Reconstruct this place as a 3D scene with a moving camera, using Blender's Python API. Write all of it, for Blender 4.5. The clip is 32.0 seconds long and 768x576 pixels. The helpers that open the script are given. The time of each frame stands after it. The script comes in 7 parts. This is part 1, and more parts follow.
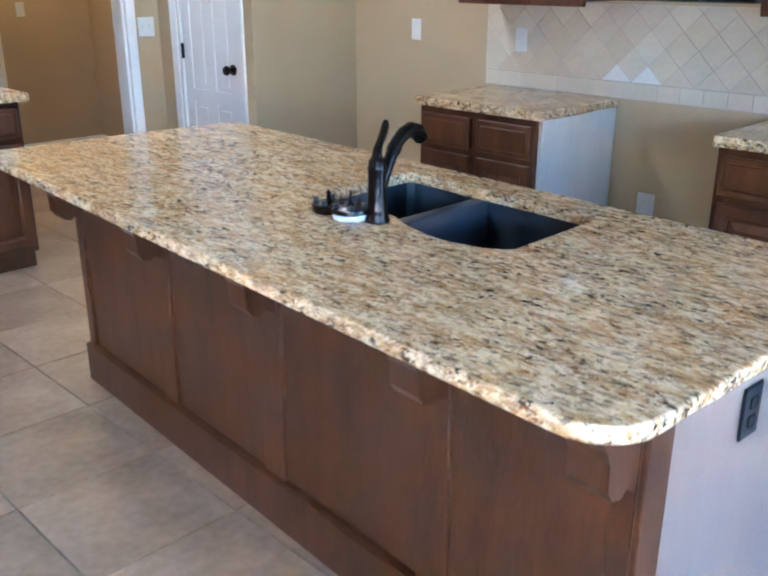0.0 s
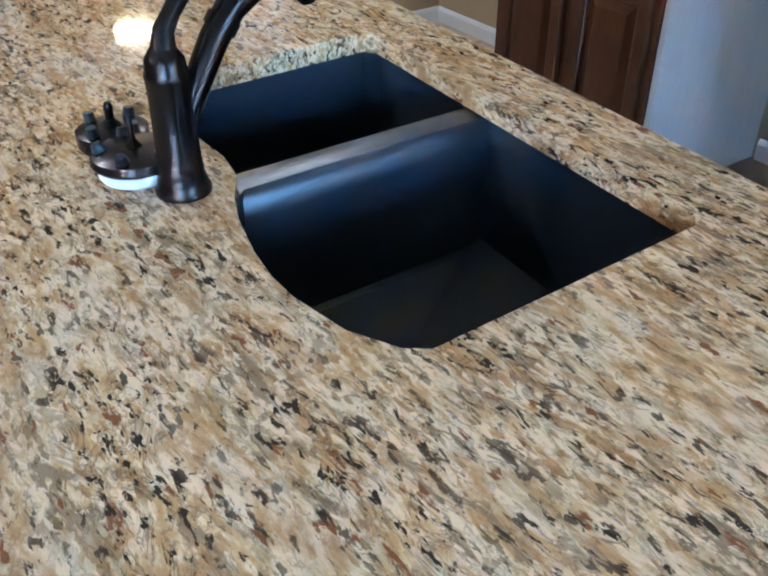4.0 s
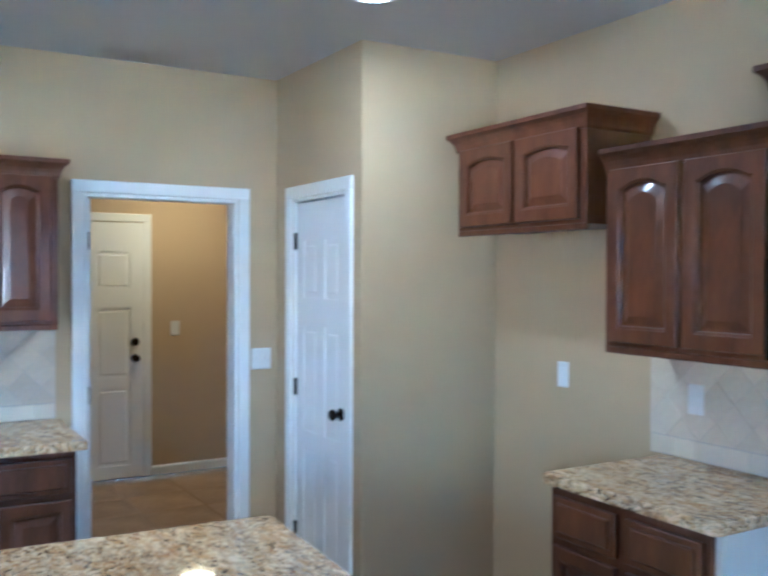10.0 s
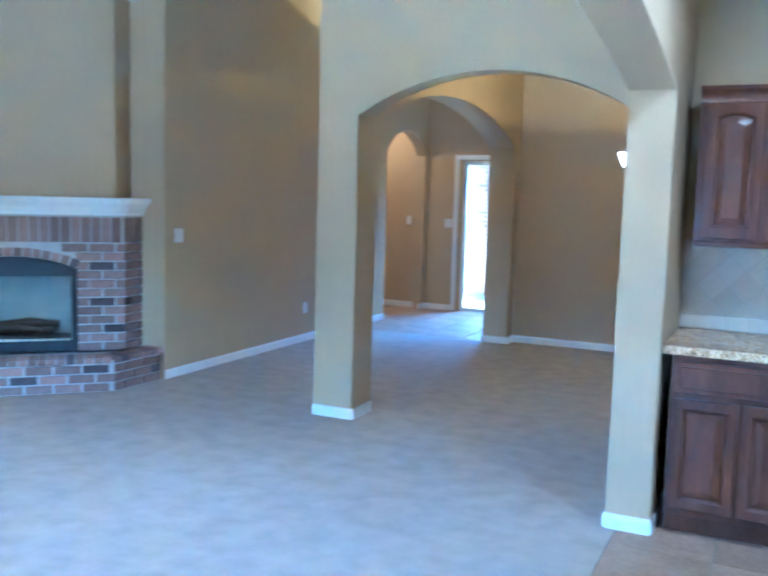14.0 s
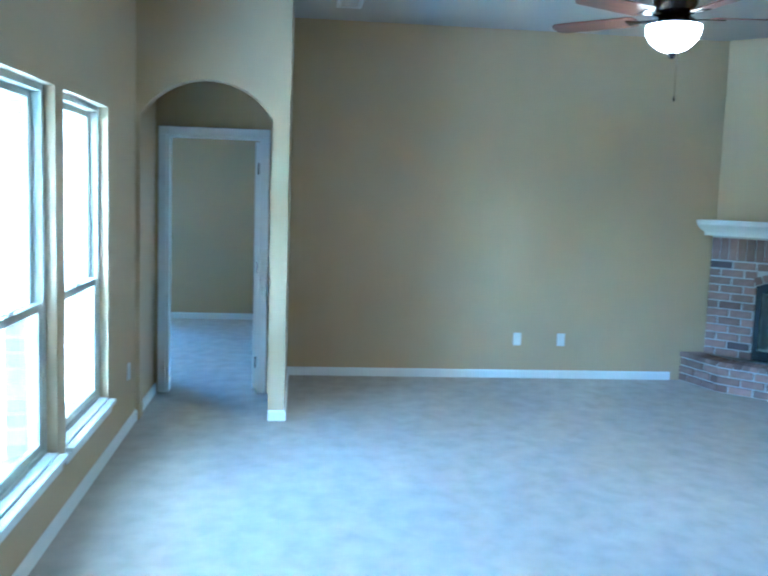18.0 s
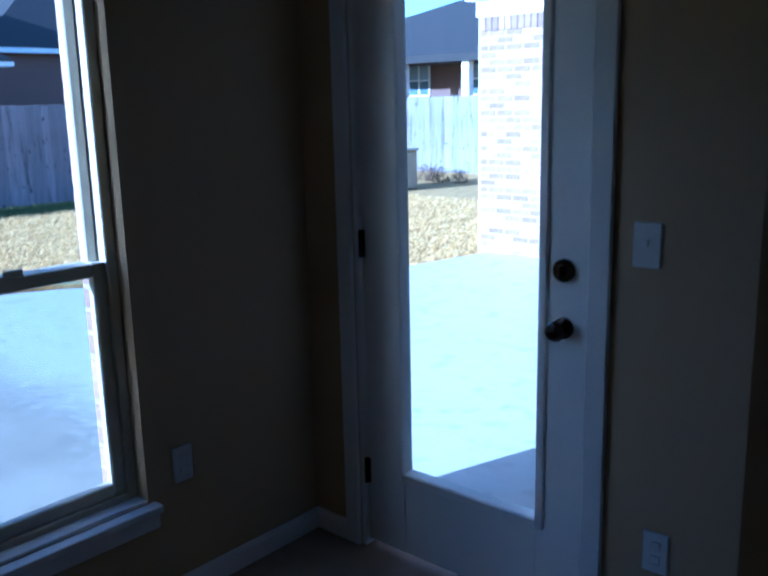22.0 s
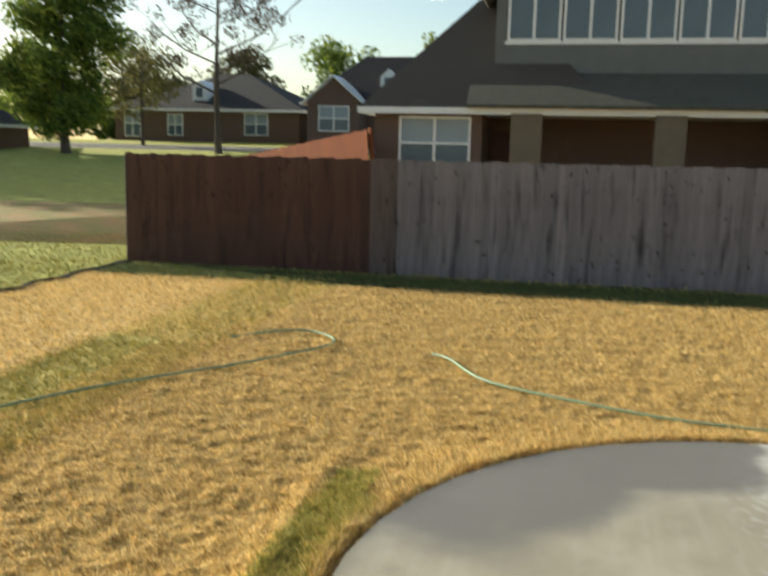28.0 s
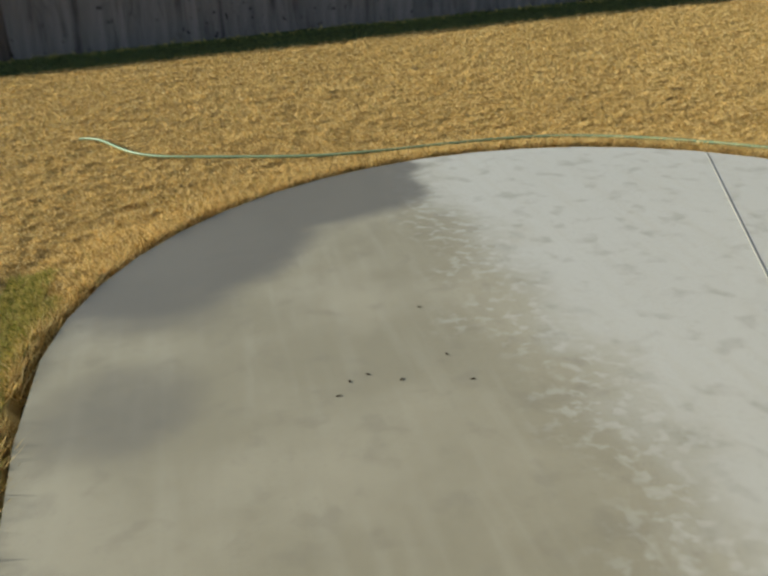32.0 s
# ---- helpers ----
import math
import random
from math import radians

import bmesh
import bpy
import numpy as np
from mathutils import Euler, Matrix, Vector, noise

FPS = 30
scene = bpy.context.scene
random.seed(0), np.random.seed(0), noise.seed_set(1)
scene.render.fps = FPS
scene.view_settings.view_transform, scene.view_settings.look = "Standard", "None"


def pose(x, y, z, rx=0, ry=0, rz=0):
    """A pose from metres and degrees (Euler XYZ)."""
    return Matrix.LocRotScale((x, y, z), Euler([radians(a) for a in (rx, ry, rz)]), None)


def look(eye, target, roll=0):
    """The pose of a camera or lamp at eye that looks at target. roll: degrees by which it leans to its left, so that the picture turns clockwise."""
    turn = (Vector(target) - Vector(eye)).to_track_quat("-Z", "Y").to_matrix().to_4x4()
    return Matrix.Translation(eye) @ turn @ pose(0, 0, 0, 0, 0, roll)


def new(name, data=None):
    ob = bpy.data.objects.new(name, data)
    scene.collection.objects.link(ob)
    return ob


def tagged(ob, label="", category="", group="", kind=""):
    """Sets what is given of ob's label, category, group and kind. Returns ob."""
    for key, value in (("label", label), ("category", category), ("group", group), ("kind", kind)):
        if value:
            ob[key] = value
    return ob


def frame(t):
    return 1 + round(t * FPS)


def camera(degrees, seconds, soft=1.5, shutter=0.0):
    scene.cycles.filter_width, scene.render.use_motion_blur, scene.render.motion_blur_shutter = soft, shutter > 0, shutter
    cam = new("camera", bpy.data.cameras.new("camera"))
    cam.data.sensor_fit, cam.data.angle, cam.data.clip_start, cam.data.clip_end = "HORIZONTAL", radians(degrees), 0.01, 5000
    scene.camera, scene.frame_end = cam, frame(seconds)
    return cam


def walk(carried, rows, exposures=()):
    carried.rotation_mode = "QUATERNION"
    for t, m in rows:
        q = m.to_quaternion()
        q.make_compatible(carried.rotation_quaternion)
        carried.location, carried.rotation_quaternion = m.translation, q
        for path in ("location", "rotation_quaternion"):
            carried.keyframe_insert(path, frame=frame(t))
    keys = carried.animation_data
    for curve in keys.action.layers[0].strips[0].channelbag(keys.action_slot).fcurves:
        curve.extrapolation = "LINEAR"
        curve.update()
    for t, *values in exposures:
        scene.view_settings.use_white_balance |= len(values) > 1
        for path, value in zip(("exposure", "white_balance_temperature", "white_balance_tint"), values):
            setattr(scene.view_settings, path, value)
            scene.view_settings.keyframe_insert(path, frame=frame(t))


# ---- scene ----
PATH = [
    (0, (0.422, 1.631, 1.481), (1.746, 2.960, 0.788), 0.1),
    (0.5, (0.699, 1.706, 1.473), (1.985, 3.063, 0.769), 0),
    (1, (0.972, 1.823, 1.467), (2.195, 3.230, 0.744), -0.1),
    (1.5, (1.224, 1.941, 1.443), (2.310, 3.385, 0.586), 0.6),
    (2, (1.434, 2.002, 1.412), (2.313, 3.534, 0.475), -1.8),
    (4.5, (1.531, 2.272, 1.363), (2.455, 3.605, 0.193), 0),
    (5, (1.524, 2.265, 1.378), (2.443, 3.658, 0.277), -0.2),
    (5.5, (1.515, 2.253, 1.423), (2.464, 3.789, 0.563), -1),
    (6, (1.514, 2.225, 1.503), (2.586, 3.837, 1.003), -1.2),
    (6.5, (1.511, 2.179, 1.570), (2.660, 3.789, 1.277), -1.8),
    (7, (1.512, 2.161, 1.593), (2.766, 3.715, 1.487), -1.6),
    (7.5, (1.531, 2.097, 1.632), (2.970, 3.486, 1.637), -1),
    (8, (1.546, 2.042, 1.639), (3.102, 3.296, 1.707), -0.1),
    (8.5, (1.559, 1.971, 1.625), (3.104, 3.239, 1.695), -0.2),
    (9, (1.527, 1.972, 1.629), (2.939, 3.387, 1.674), -0.4),
    (9.5, (1.491, 2.070, 1.634), (2.738, 3.634, 1.677), -0.3),
    (10, (1.442, 2.169, 1.634), (2.463, 3.889, 1.603), 0.2),
    (10.5, (1.423, 2.219, 1.617), (2.175, 4.071, 1.536), 0.9),
    (11, (1.419, 2.232, 1.619), (1.878, 4.177, 1.522), 0.6),
    (11.5, (1.445, 2.234, 1.608), (1.594, 4.225, 1.480), 0.3),
    (12, (1.439, 2.183, 1.594), (1.249, 4.168, 1.441), 1.3),
    (12.5, (1.419, 2.099, 1.592), (0.993, 4.047, 1.440), 1),
    (13, (1.353, 2.000, 1.586), (0.836, 3.924, 1.410), 1.2),
    (13.5, (1.320, 1.872, 1.584), (0.696, 3.762, 1.388), 0.3),
    (14, (1.359, 1.783, 1.587), (0.512, 3.581, 1.370), 1.6),
    (14.5, (1.584, 1.758, 1.552), (0.417, 3.369, 1.348), 1.6),
    (16.5, (2.531, 2.151, 1.661), (0.789, 3.108, 1.442), 0.8),
    (17, (2.614, 2.072, 1.639), (0.771, 2.814, 1.414), 1.1),
    (17.5, (2.658, 2.085, 1.661), (0.721, 2.530, 1.441), 1.4),
    (18, (2.759, 2.150, 1.671), (0.782, 2.351, 1.442), 2),
    (18.5, (2.79, 2.125, 1.625), (0.862, 2.146, 1.372), 1.0),
    (19, (2.805, 2.110, 1.627), (0.918, 1.853, 1.382), 0.0),
    (19.5, (2.93, 2.068, 1.617), (1.044, 1.575, 1.36), -0.7),
    (20, (3.065, 1.972, 1.626), (1.211, 1.262, 1.388), -0.5),
    (20.5, (3.19, 1.871, 1.585), (1.424, 0.969, 1.324), -1.7),
    (21, (3.28, 1.725, 1.59), (1.584, 0.71, 1.286), -2.0),
    (21.5, (3.30, 1.61, 1.548), (1.71, 0.444, 1.215), -1.8),
    (22, (3.22, 1.518, 1.528), (1.752, 0.232, 1.096), -1.3),
    (22.5, (3.125, 1.381, 1.524), (1.706, 0.08, 0.979), 0.4),
    (23, (3.078, 1.22, 1.485), (1.74, -0.158, 0.929), 1.5),
    (23.5, (3.01, 1.02, 1.525), (1.803, -0.467, 0.962), -1.4),
    (24, (2.975, 0.77, 1.524), (1.92, -0.822, 0.929), -1.3),
    (24.5, (2.785, 0.6, 1.525), (2.01, -1.145, 0.932), -2.0),
    (26.5, (2.425, -0.265, 1.465), (1.856, -2.015, 0.952), -3.4),
    (27, (2.255, -0.36, 1.61), (2.003, -2.281, 1.103), -0.5),
    (27.5, (2.17, -0.47, 1.612), (2.323, -2.401, 1.121), 0.2),
    (28, (2.172, -0.499, 1.694), (2.578, -2.425, 1.377), 1.3),
    (28.5, (2.178, -0.495, 1.715), (2.714, -2.402, 1.509), 1.5),
    (29, (2.182, -0.496, 1.705), (2.767, -2.387, 1.479), 1.1),
    (29.5, (2.184, -0.496, 1.686), (2.693, -2.376, 1.267), 0.5),
    (30, (2.178, -0.489, 1.645), (2.484, -2.354, 0.993), -0.7),
    (30.5, (2.168, -0.537, 1.617), (2.226, -2.398, 0.885), -1.8),
    (31, (2.177, -0.559, 1.613), (2.079, -2.387, 0.814), -3.1),
    (31.5, (2.18, -0.565, 1.621), (1.971, -2.375, 0.809), -3.9),
    (32, (2.192, -0.57, 1.631), (1.858, -2.337, 0.781), -4.3),
]
cam = camera(48.5, 32.0, soft=2.2, shutter=0.4)
EXPOSE = [(0, 6.65, 4150, 10), (2, 6.47, 4180, 10), (5, 6.74, 4100, 8), (6, 6.8, 3830, 6), (7, 6.44, 3900, 6), (8, 7.04, 3800, 6), (9, 7.3, 3720, 6), (10, 6.44, 3680, 4), (11, 6.17, 3660, 4), (12, 6.32, 3500, 4), (13, 6.82, 3420, 4), (14.5, 6.92, 3250, 2), (17, 6.6, 3220, -4), (18, 6.56, 3270, -6), (19, 5.65, 3300, -6), (20, 4.95, 3300, -6), (21, 3.2, 3400, 4), (22, 1.6, 3650, 14), (23, 1.3, 3950, 10), (24.5, 1.25, 5000, 8), (26.5, 0.32, 5700, 10), (27, 0.25, 6050, 10), (28, 0.78, 6950, 10), (29, 1.02, 6900, 10), (30, 0.78, 6800, 10), (31, 0.36, 6700, 8), (32, 0.25, 6700, 8)]
walk(cam, [(t, look(eye, target, roll)) for t, eye, target, roll in PATH], EXPOSE)

# ---- light ----
world = bpy.data.worlds.new("sky")
scene.world = world
world.use_nodes = True
nt = world.node_tree
sky = nt.nodes.new("ShaderNodeTexSky")
sky.sky_type = "NISHITA"
sky.sun_disc = False
sky.sun_elevation = radians(19)
sky.sun_rotation = radians(107.5)
sky.dust_density = 1.3
nt.links.new(sky.outputs[0], nt.nodes["Background"].inputs[0])
nt.nodes["Background"].inputs[1].default_value = 0.115
sun = new("sun", bpy.data.lights.new("sun", "SUN"))
sun.data.energy, sun.data.angle, sun.data.color = 5.0, radians(0.5), (1.0, 0.93, 0.82)
sun.matrix_world = look((0, 0, 0), (-math.cos(radians(19)) * math.sin(radians(107.5)), -math.cos(radians(19)) * math.cos(radians(107.5)), -math.sin(radians(19))))


def lamp(name, kind, energy, m, colour=(1.0, 0.78, 0.52), size=0.1):
    ob = new(name, bpy.data.lights.new(name, kind))
    ob.data.energy, ob.data.color = energy, colour
    if kind == "AREA":
        ob.data.shape, ob.data.size = "DISK", size
    else:
        ob.data.shadow_soft_size = size
    ob.matrix_world = m
    return ob


# ---- materials ----
MATS = {}


def material(name, colour, rough=0.6, metal=0.0, second=None, scale=6.0, fine=80.0, bump=0.0, mix=0.5, stretch=(1, 1, 1), rnd=0.0, coat=0.0, ior=1.45, detail=6.0):
    """A surface whose colour drifts between two tones at two scales, with a fine relief."""
    if name in MATS:
        return MATS[name]
    m = bpy.data.materials.new(name)
    m.use_nodes = True
    MATS[name] = m
    n, l = m.node_tree.nodes, m.node_tree.links
    b = n["Principled BSDF"]
    b.inputs["Roughness"].default_value, b.inputs["Metallic"].default_value = rough, metal
    b.inputs["IOR"].default_value = ior
    b.inputs["Coat Weight"].default_value = coat
    b.inputs["Coat Roughness"].default_value = 0.12
    second = second or tuple(c * 0.8 for c in colour)
    co = n.new("ShaderNodeTexCoord")
    mp = n.new("ShaderNodeMapping")
    mp.inputs["Scale"].default_value = stretch
    l.new(co.outputs["Object"], mp.inputs[0])
    t1 = n.new("ShaderNodeTexNoise")
    t1.inputs["Scale"].default_value, t1.inputs["Detail"].default_value = scale, detail
    t2 = n.new("ShaderNodeTexNoise")
    t2.inputs["Scale"].default_value, t2.inputs["Detail"].default_value = fine, 3.0
    l.new(mp.outputs[0], t1.inputs[0])
    l.new(mp.outputs[0], t2.inputs[0])
    add = n.new("ShaderNodeMath")
    add.operation = "MULTIPLY_ADD"
    l.new(t2.outputs[0], add.inputs[0])
    add.inputs[1].default_value = 0.5
    l.new(t1.outputs[0], add.inputs[2])
    ramp = n.new("ShaderNodeMapRange")
    ramp.inputs[1].default_value, ramp.inputs[2].default_value = 0.75 - mix * 0.5, 0.75 + mix * 0.5
    l.new(add.outputs[0], ramp.inputs[0])
    mx = n.new("ShaderNodeMix")
    mx.data_type = "RGBA"
    mx.inputs[6].default_value, mx.inputs[7].default_value = (*second, 1), (*colour, 1)
    l.new(ramp.outputs[0], mx.inputs[0])
    out = mx.outputs[2]
    if rnd:
        info = n.new("ShaderNodeObjectInfo")
        hsv = n.new("ShaderNodeHueSaturation")
        mr = n.new("ShaderNodeMapRange")
        mr.inputs[3].default_value, mr.inputs[4].default_value = 1 - rnd, 1 + rnd
        l.new(info.outputs["Random"], mr.inputs[0])
        l.new(mr.outputs[0], hsv.inputs["Value"])
        l.new(out, hsv.inputs["Color"])
        out = hsv.outputs[0]
    l.new(out, b.inputs["Base Color"])
    if bump:
        bp = n.new("ShaderNodeBump")
        bp.inputs["Strength"].default_value, bp.inputs["Distance"].default_value = bump, 0.004
        l.new(t2.outputs[0], bp.inputs["Height"])
        l.new(bp.outputs[0], b.inputs["Normal"])
    return m


def glowing(name, colour, strength):
    m = bpy.data.materials.new(name)
    m.use_nodes = True
    b = m.node_tree.nodes["Principled BSDF"]
    b.inputs["Base Color"].default_value = (*colour, 1)
    b.inputs["Emission Color"].default_value, b.inputs["Emission Strength"].default_value = (*colour, 1), strength
    return m


def glass_material(name, tint=(0.97, 1.0, 0.99)):
    m = bpy.data.materials.new(name)
    m.use_nodes = True
    n, l = m.node_tree.nodes, m.node_tree.links
    n.remove(n["Principled BSDF"])
    tr, gl, mx, lw, pw = n.new("ShaderNodeBsdfTransparent"), n.new("ShaderNodeBsdfGlossy"), n.new("ShaderNodeMixShader"), n.new("ShaderNodeLayerWeight"), n.new("ShaderNodeMath")
    tr.inputs[0].default_value = (*tint, 1)
    gl.inputs["Roughness"].default_value = 0.01
    pw.operation = "POWER"
    pw.inputs[1].default_value = 6.0
    sc = n.new("ShaderNodeMath")
    sc.operation = "MULTIPLY_ADD"
    sc.inputs[1].default_value, sc.inputs[2].default_value = 0.45, 0.015
    l.new(lw.outputs["Facing"], pw.inputs[0])
    l.new(pw.outputs[0], sc.inputs[0])
    l.new(sc.outputs[0], mx.inputs[0])
    l.new(tr.outputs[0], mx.inputs[1])
    l.new(gl.outputs[0], mx.inputs[2])
    l.new(mx.outputs[0], n["Material Output"].inputs[0])
    return m


WALL = material("tan_wall_paint", (0.47, 0.36, 0.205), 0.7, second=(0.435, 0.33, 0.18), scale=1.5, fine=220, bump=0.25, mix=0.9)
CEIL = material("ceiling_paint", (0.48, 0.44, 0.375), 0.9, second=(0.45, 0.41, 0.35), scale=2, fine=150, bump=0.4, mix=0.9)
TRIM = material("white_trim_paint", (0.80, 0.80, 0.79), 0.35, second=(0.75, 0.75, 0.73), scale=3, fine=60, mix=0.9)
DOORW = material("white_door_paint", (0.80, 0.80, 0.79), 0.4, second=(0.75, 0.75, 0.74), scale=3, fine=90, mix=0.9, bump=0.1)
CARPET = material("beige_carpet", (0.55, 0.50, 0.43), 1.0, second=(0.40, 0.355, 0.295), scale=6.5, fine=300, bump=1.0, mix=0.6, stretch=(1.0, 1.1, 1.0), detail=4.0)
TILE = material("tan_floor_tile", (0.46, 0.325, 0.205), 0.42, second=(0.24, 0.165, 0.10), scale=3.2, fine=30, mix=0.55, rnd=0.12, bump=0.15)
GROUT = material("grey_grout", (0.36, 0.31, 0.25), 0.95, scale=10, fine=200, bump=0.4)
WOOD = material("dark_stained_wood", (0.135, 0.046, 0.014), 0.42, second=(0.040, 0.013, 0.005), scale=3.0, fine=26, stretch=(4, 4, 0.9), mix=0.85, coat=0.28, rnd=0.1, bump=0.05, ior=1.36)
ROSY = material("bare_wood_panel", (0.62, 0.60, 0.56), 0.7, second=(0.50, 0.46, 0.40), scale=2.5, fine=18, stretch=(3, 3, 0.6), mix=0.9)
BLACK = material("gloss_black", (0.008, 0.008, 0.009), 0.08, scale=2, fine=60, mix=1)
BLACKM = material("matt_black", (0.012, 0.011, 0.012), 0.45, scale=20, fine=300, mix=1, bump=0.1)
SINKM = material("black_composite", (0.010, 0.015, 0.026), 0.33, second=(0.014, 0.020, 0.032), scale=30, fine=600, mix=1, bump=0.06, ior=1.7)
BRONZE = material("oil_rubbed_bronze", (0.035, 0.026, 0.022), 0.26, metal=0.85, scale=8, fine=90, mix=1)
STEEL = material("brushed_steel", (0.55, 0.54, 0.52), 0.3, metal=1.0, scale=6, fine=200)
PLATE = material("white_plastic", (0.78, 0.78, 0.76), 0.35, scale=4, fine=50, mix=1)
GLASS = glass_material("window_glass")
CONC = material("grey_concrete", (0.42, 0.40, 0.36), 0.85, second=(0.33, 0.31, 0.27), scale=1.1, fine=120, bump=0.3, mix=0.8)
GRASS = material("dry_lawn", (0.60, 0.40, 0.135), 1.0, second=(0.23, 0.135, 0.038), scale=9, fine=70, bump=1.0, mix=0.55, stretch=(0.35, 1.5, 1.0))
BRICK = material("red_brown_brick", (0.31, 0.215, 0.17), 0.9, second=(0.17, 0.115, 0.092), scale=14, fine=160, bump=0.5, mix=0.9, rnd=0.28)
MORTAR = material("pale_mortar", (0.52, 0.49, 0.45), 0.95, scale=12, fine=200, bump=0.5)
FENCE_G = material("weathered_grey_wood", (0.285, 0.258, 0.262), 0.9, second=(0.135, 0.122, 0.127), scale=2.2, fine=30, stretch=(8, 8, 0.6), mix=0.9, rnd=0.16, bump=0.4)
FENCE_B = material("brown_fence_wood", (0.112, 0.055, 0.040), 0.9, second=(0.062, 0.029, 0.020), scale=2.2, fine=30, stretch=(8, 8, 0.6), mix=0.9, rnd=0.16, bump=0.4)

FENCE_M = material("half_weathered_wood", (0.165, 0.125, 0.112), 0.9, second=(0.08, 0.06, 0.054), scale=2.2, fine=30, stretch=(8, 8, 0.6), mix=0.9, rnd=0.16, bump=0.4)


def knotted(m, dark=0.28):
    """Dark knots and weather stains over boards, all along the fence."""
    n, l = m.node_tree.nodes, m.node_tree.links
    b = n["Principled BSDF"]
    src = b.inputs["Base Color"].links[0].from_socket
    geo = n.new("ShaderNodeNewGeometry")
    for scale, stretch, a, c in ((9.0, (1.6, 1.6, 1.0), 0.645, 0.70), (1.6, (6.0, 6.0, 0.7), 0.54, 0.78)):
        mp, t, r, x = n.new("ShaderNodeMapping"), n.new("ShaderNodeTexNoise"), n.new("ShaderNodeMapRange"), n.new("ShaderNodeMix")
        mp.inputs["Scale"].default_value = stretch
        t.inputs["Scale"].default_value, t.inputs["Detail"].default_value = scale, 4.0
        r.inputs[1].default_value, r.inputs[2].default_value = a, c
        x.data_type, x.blend_type = "RGBA", "MULTIPLY"
        x.inputs[7].default_value = (dark, dark * 0.95, dark * 0.95, 1)
        l.new(geo.outputs["Position"], mp.inputs[0])
        l.new(mp.outputs[0], t.inputs[0])
        l.new(t.outputs[0], r.inputs[0])
        l.new(r.outputs[0], x.inputs[0])
        l.new(src, x.inputs[6])
        src = x.outputs[2]
    l.new(src, b.inputs["Base Color"])


knotted(FENCE_G)
knotted(FENCE_B, 0.4)
knotted(FENCE_M)
ROOF = material("dark_shingles", (0.040, 0.037, 0.036), 0.95, second=(0.024, 0.022, 0.021), scale=8, fine=60, bump=0.5)
SIDING = material("grey_green_siding", (0.16, 0.17, 0.16), 0.8, scale=3, fine=60)
BRICKW = material("far_brick", (0.18, 0.118, 0.092), 0.95, second=(0.115, 0.072, 0.056), scale=25, fine=120, mix=0.8)


# ---- helpers ----
def cuboid(bm, x0, y0, z0, x1, y1, z1, bevel=0.0, segs=1):
    r = bmesh.ops.create_cube(bm, size=1.0, matrix=Matrix.Translation(((x0 + x1) / 2, (y0 + y1) / 2, (z0 + z1) / 2)) @ Matrix.Diagonal((abs(x1 - x0), abs(y1 - y0), abs(z1 - z0), 1)))
    if bevel:
        es = list({e for v in r["verts"] for e in v.link_edges})
        bmesh.ops.bevel(bm, geom=es, offset=bevel, segments=segs, affect="EDGES", profile=0.6)
    return bm


def tube(bm, pts, radii, sides=14, caps=True):
    """A round pipe along points, with a radius at each."""
    rings = []
    for i, p in enumerate(pts):
        p = Vector(p)
        a = Vector(pts[max(i - 1, 0)])
        b = Vector(pts[min(i + 1, len(pts) - 1)])
        q = (b - a).to_track_quat("Z", "Y")
        r = radii[i] if hasattr(radii, "__len__") else radii
        rings.append([bm.verts.new(p + q @ Vector((r * math.cos(6.28319 * k / sides), r * math.sin(6.28319 * k / sides), 0))) for k in range(sides)])
    for a, b in zip(rings, rings[1:]):
        for k in range(sides):
            bm.faces.new((a[k], a[(k + 1) % sides], b[(k + 1) % sides], b[k]))
    if caps:
        bm.faces.new(list(reversed(rings[0])))
        bm.faces.new(rings[-1])
    return bm


def prism(bm, outline, depth, m=Matrix()):
    """A flat outline in x, y pulled along z by depth, then placed by m."""
    lo = [bm.verts.new(m @ Vector((x, y, 0))) for x, y in outline]
    hi = [bm.verts.new(m @ Vector((x, y, depth))) for x, y in outline]
    bm.faces.new(list(reversed(lo)))
    bm.faces.new(hi)
    k = len(lo)
    for i in range(k):
        bm.faces.new((lo[i], lo[(i + 1) % k], hi[(i + 1) % k], hi[i]))
    return bm


def mesh_of(name, bm, mat, smooth=False):
    bmesh.ops.recalc_face_normals(bm, faces=bm.faces)
    me = bpy.data.meshes.new(name)
    bm.to_mesh(me)
    bm.free()
    me.materials.append(mat)
    if smooth:
        me.shade_smooth()
        me.set_sharp_from_angle(angle=radians(35))
    return me


def part(name, bm, mat, parent=None, label="", smooth=False, at=None):
    ob = new(name, mesh_of(name, bm, mat, smooth))
    if at is not None:
        ob.matrix_basis = at
    if parent:
        ob.parent = parent
    if label:
        ob["label"] = label
    return ob


def thing(name, at, label, category, group=""):
    ob = new(name)
    ob.empty_display_size = 0.05
    ob.matrix_basis = at if isinstance(at, Matrix) else pose(*at)
    return tagged(ob, label, category, group)


def structure(name, bm, mat, label, category, smooth=False):
    return tagged(part(name, bm, mat, smooth=smooth), label, category, kind="structure")


def box_of(x0, y0, z0, x1, y1, z1, bevel=0.0, segs=1):
    return cuboid(bmesh.new(), x0, y0, z0, x1, y1, z1, bevel, segs)


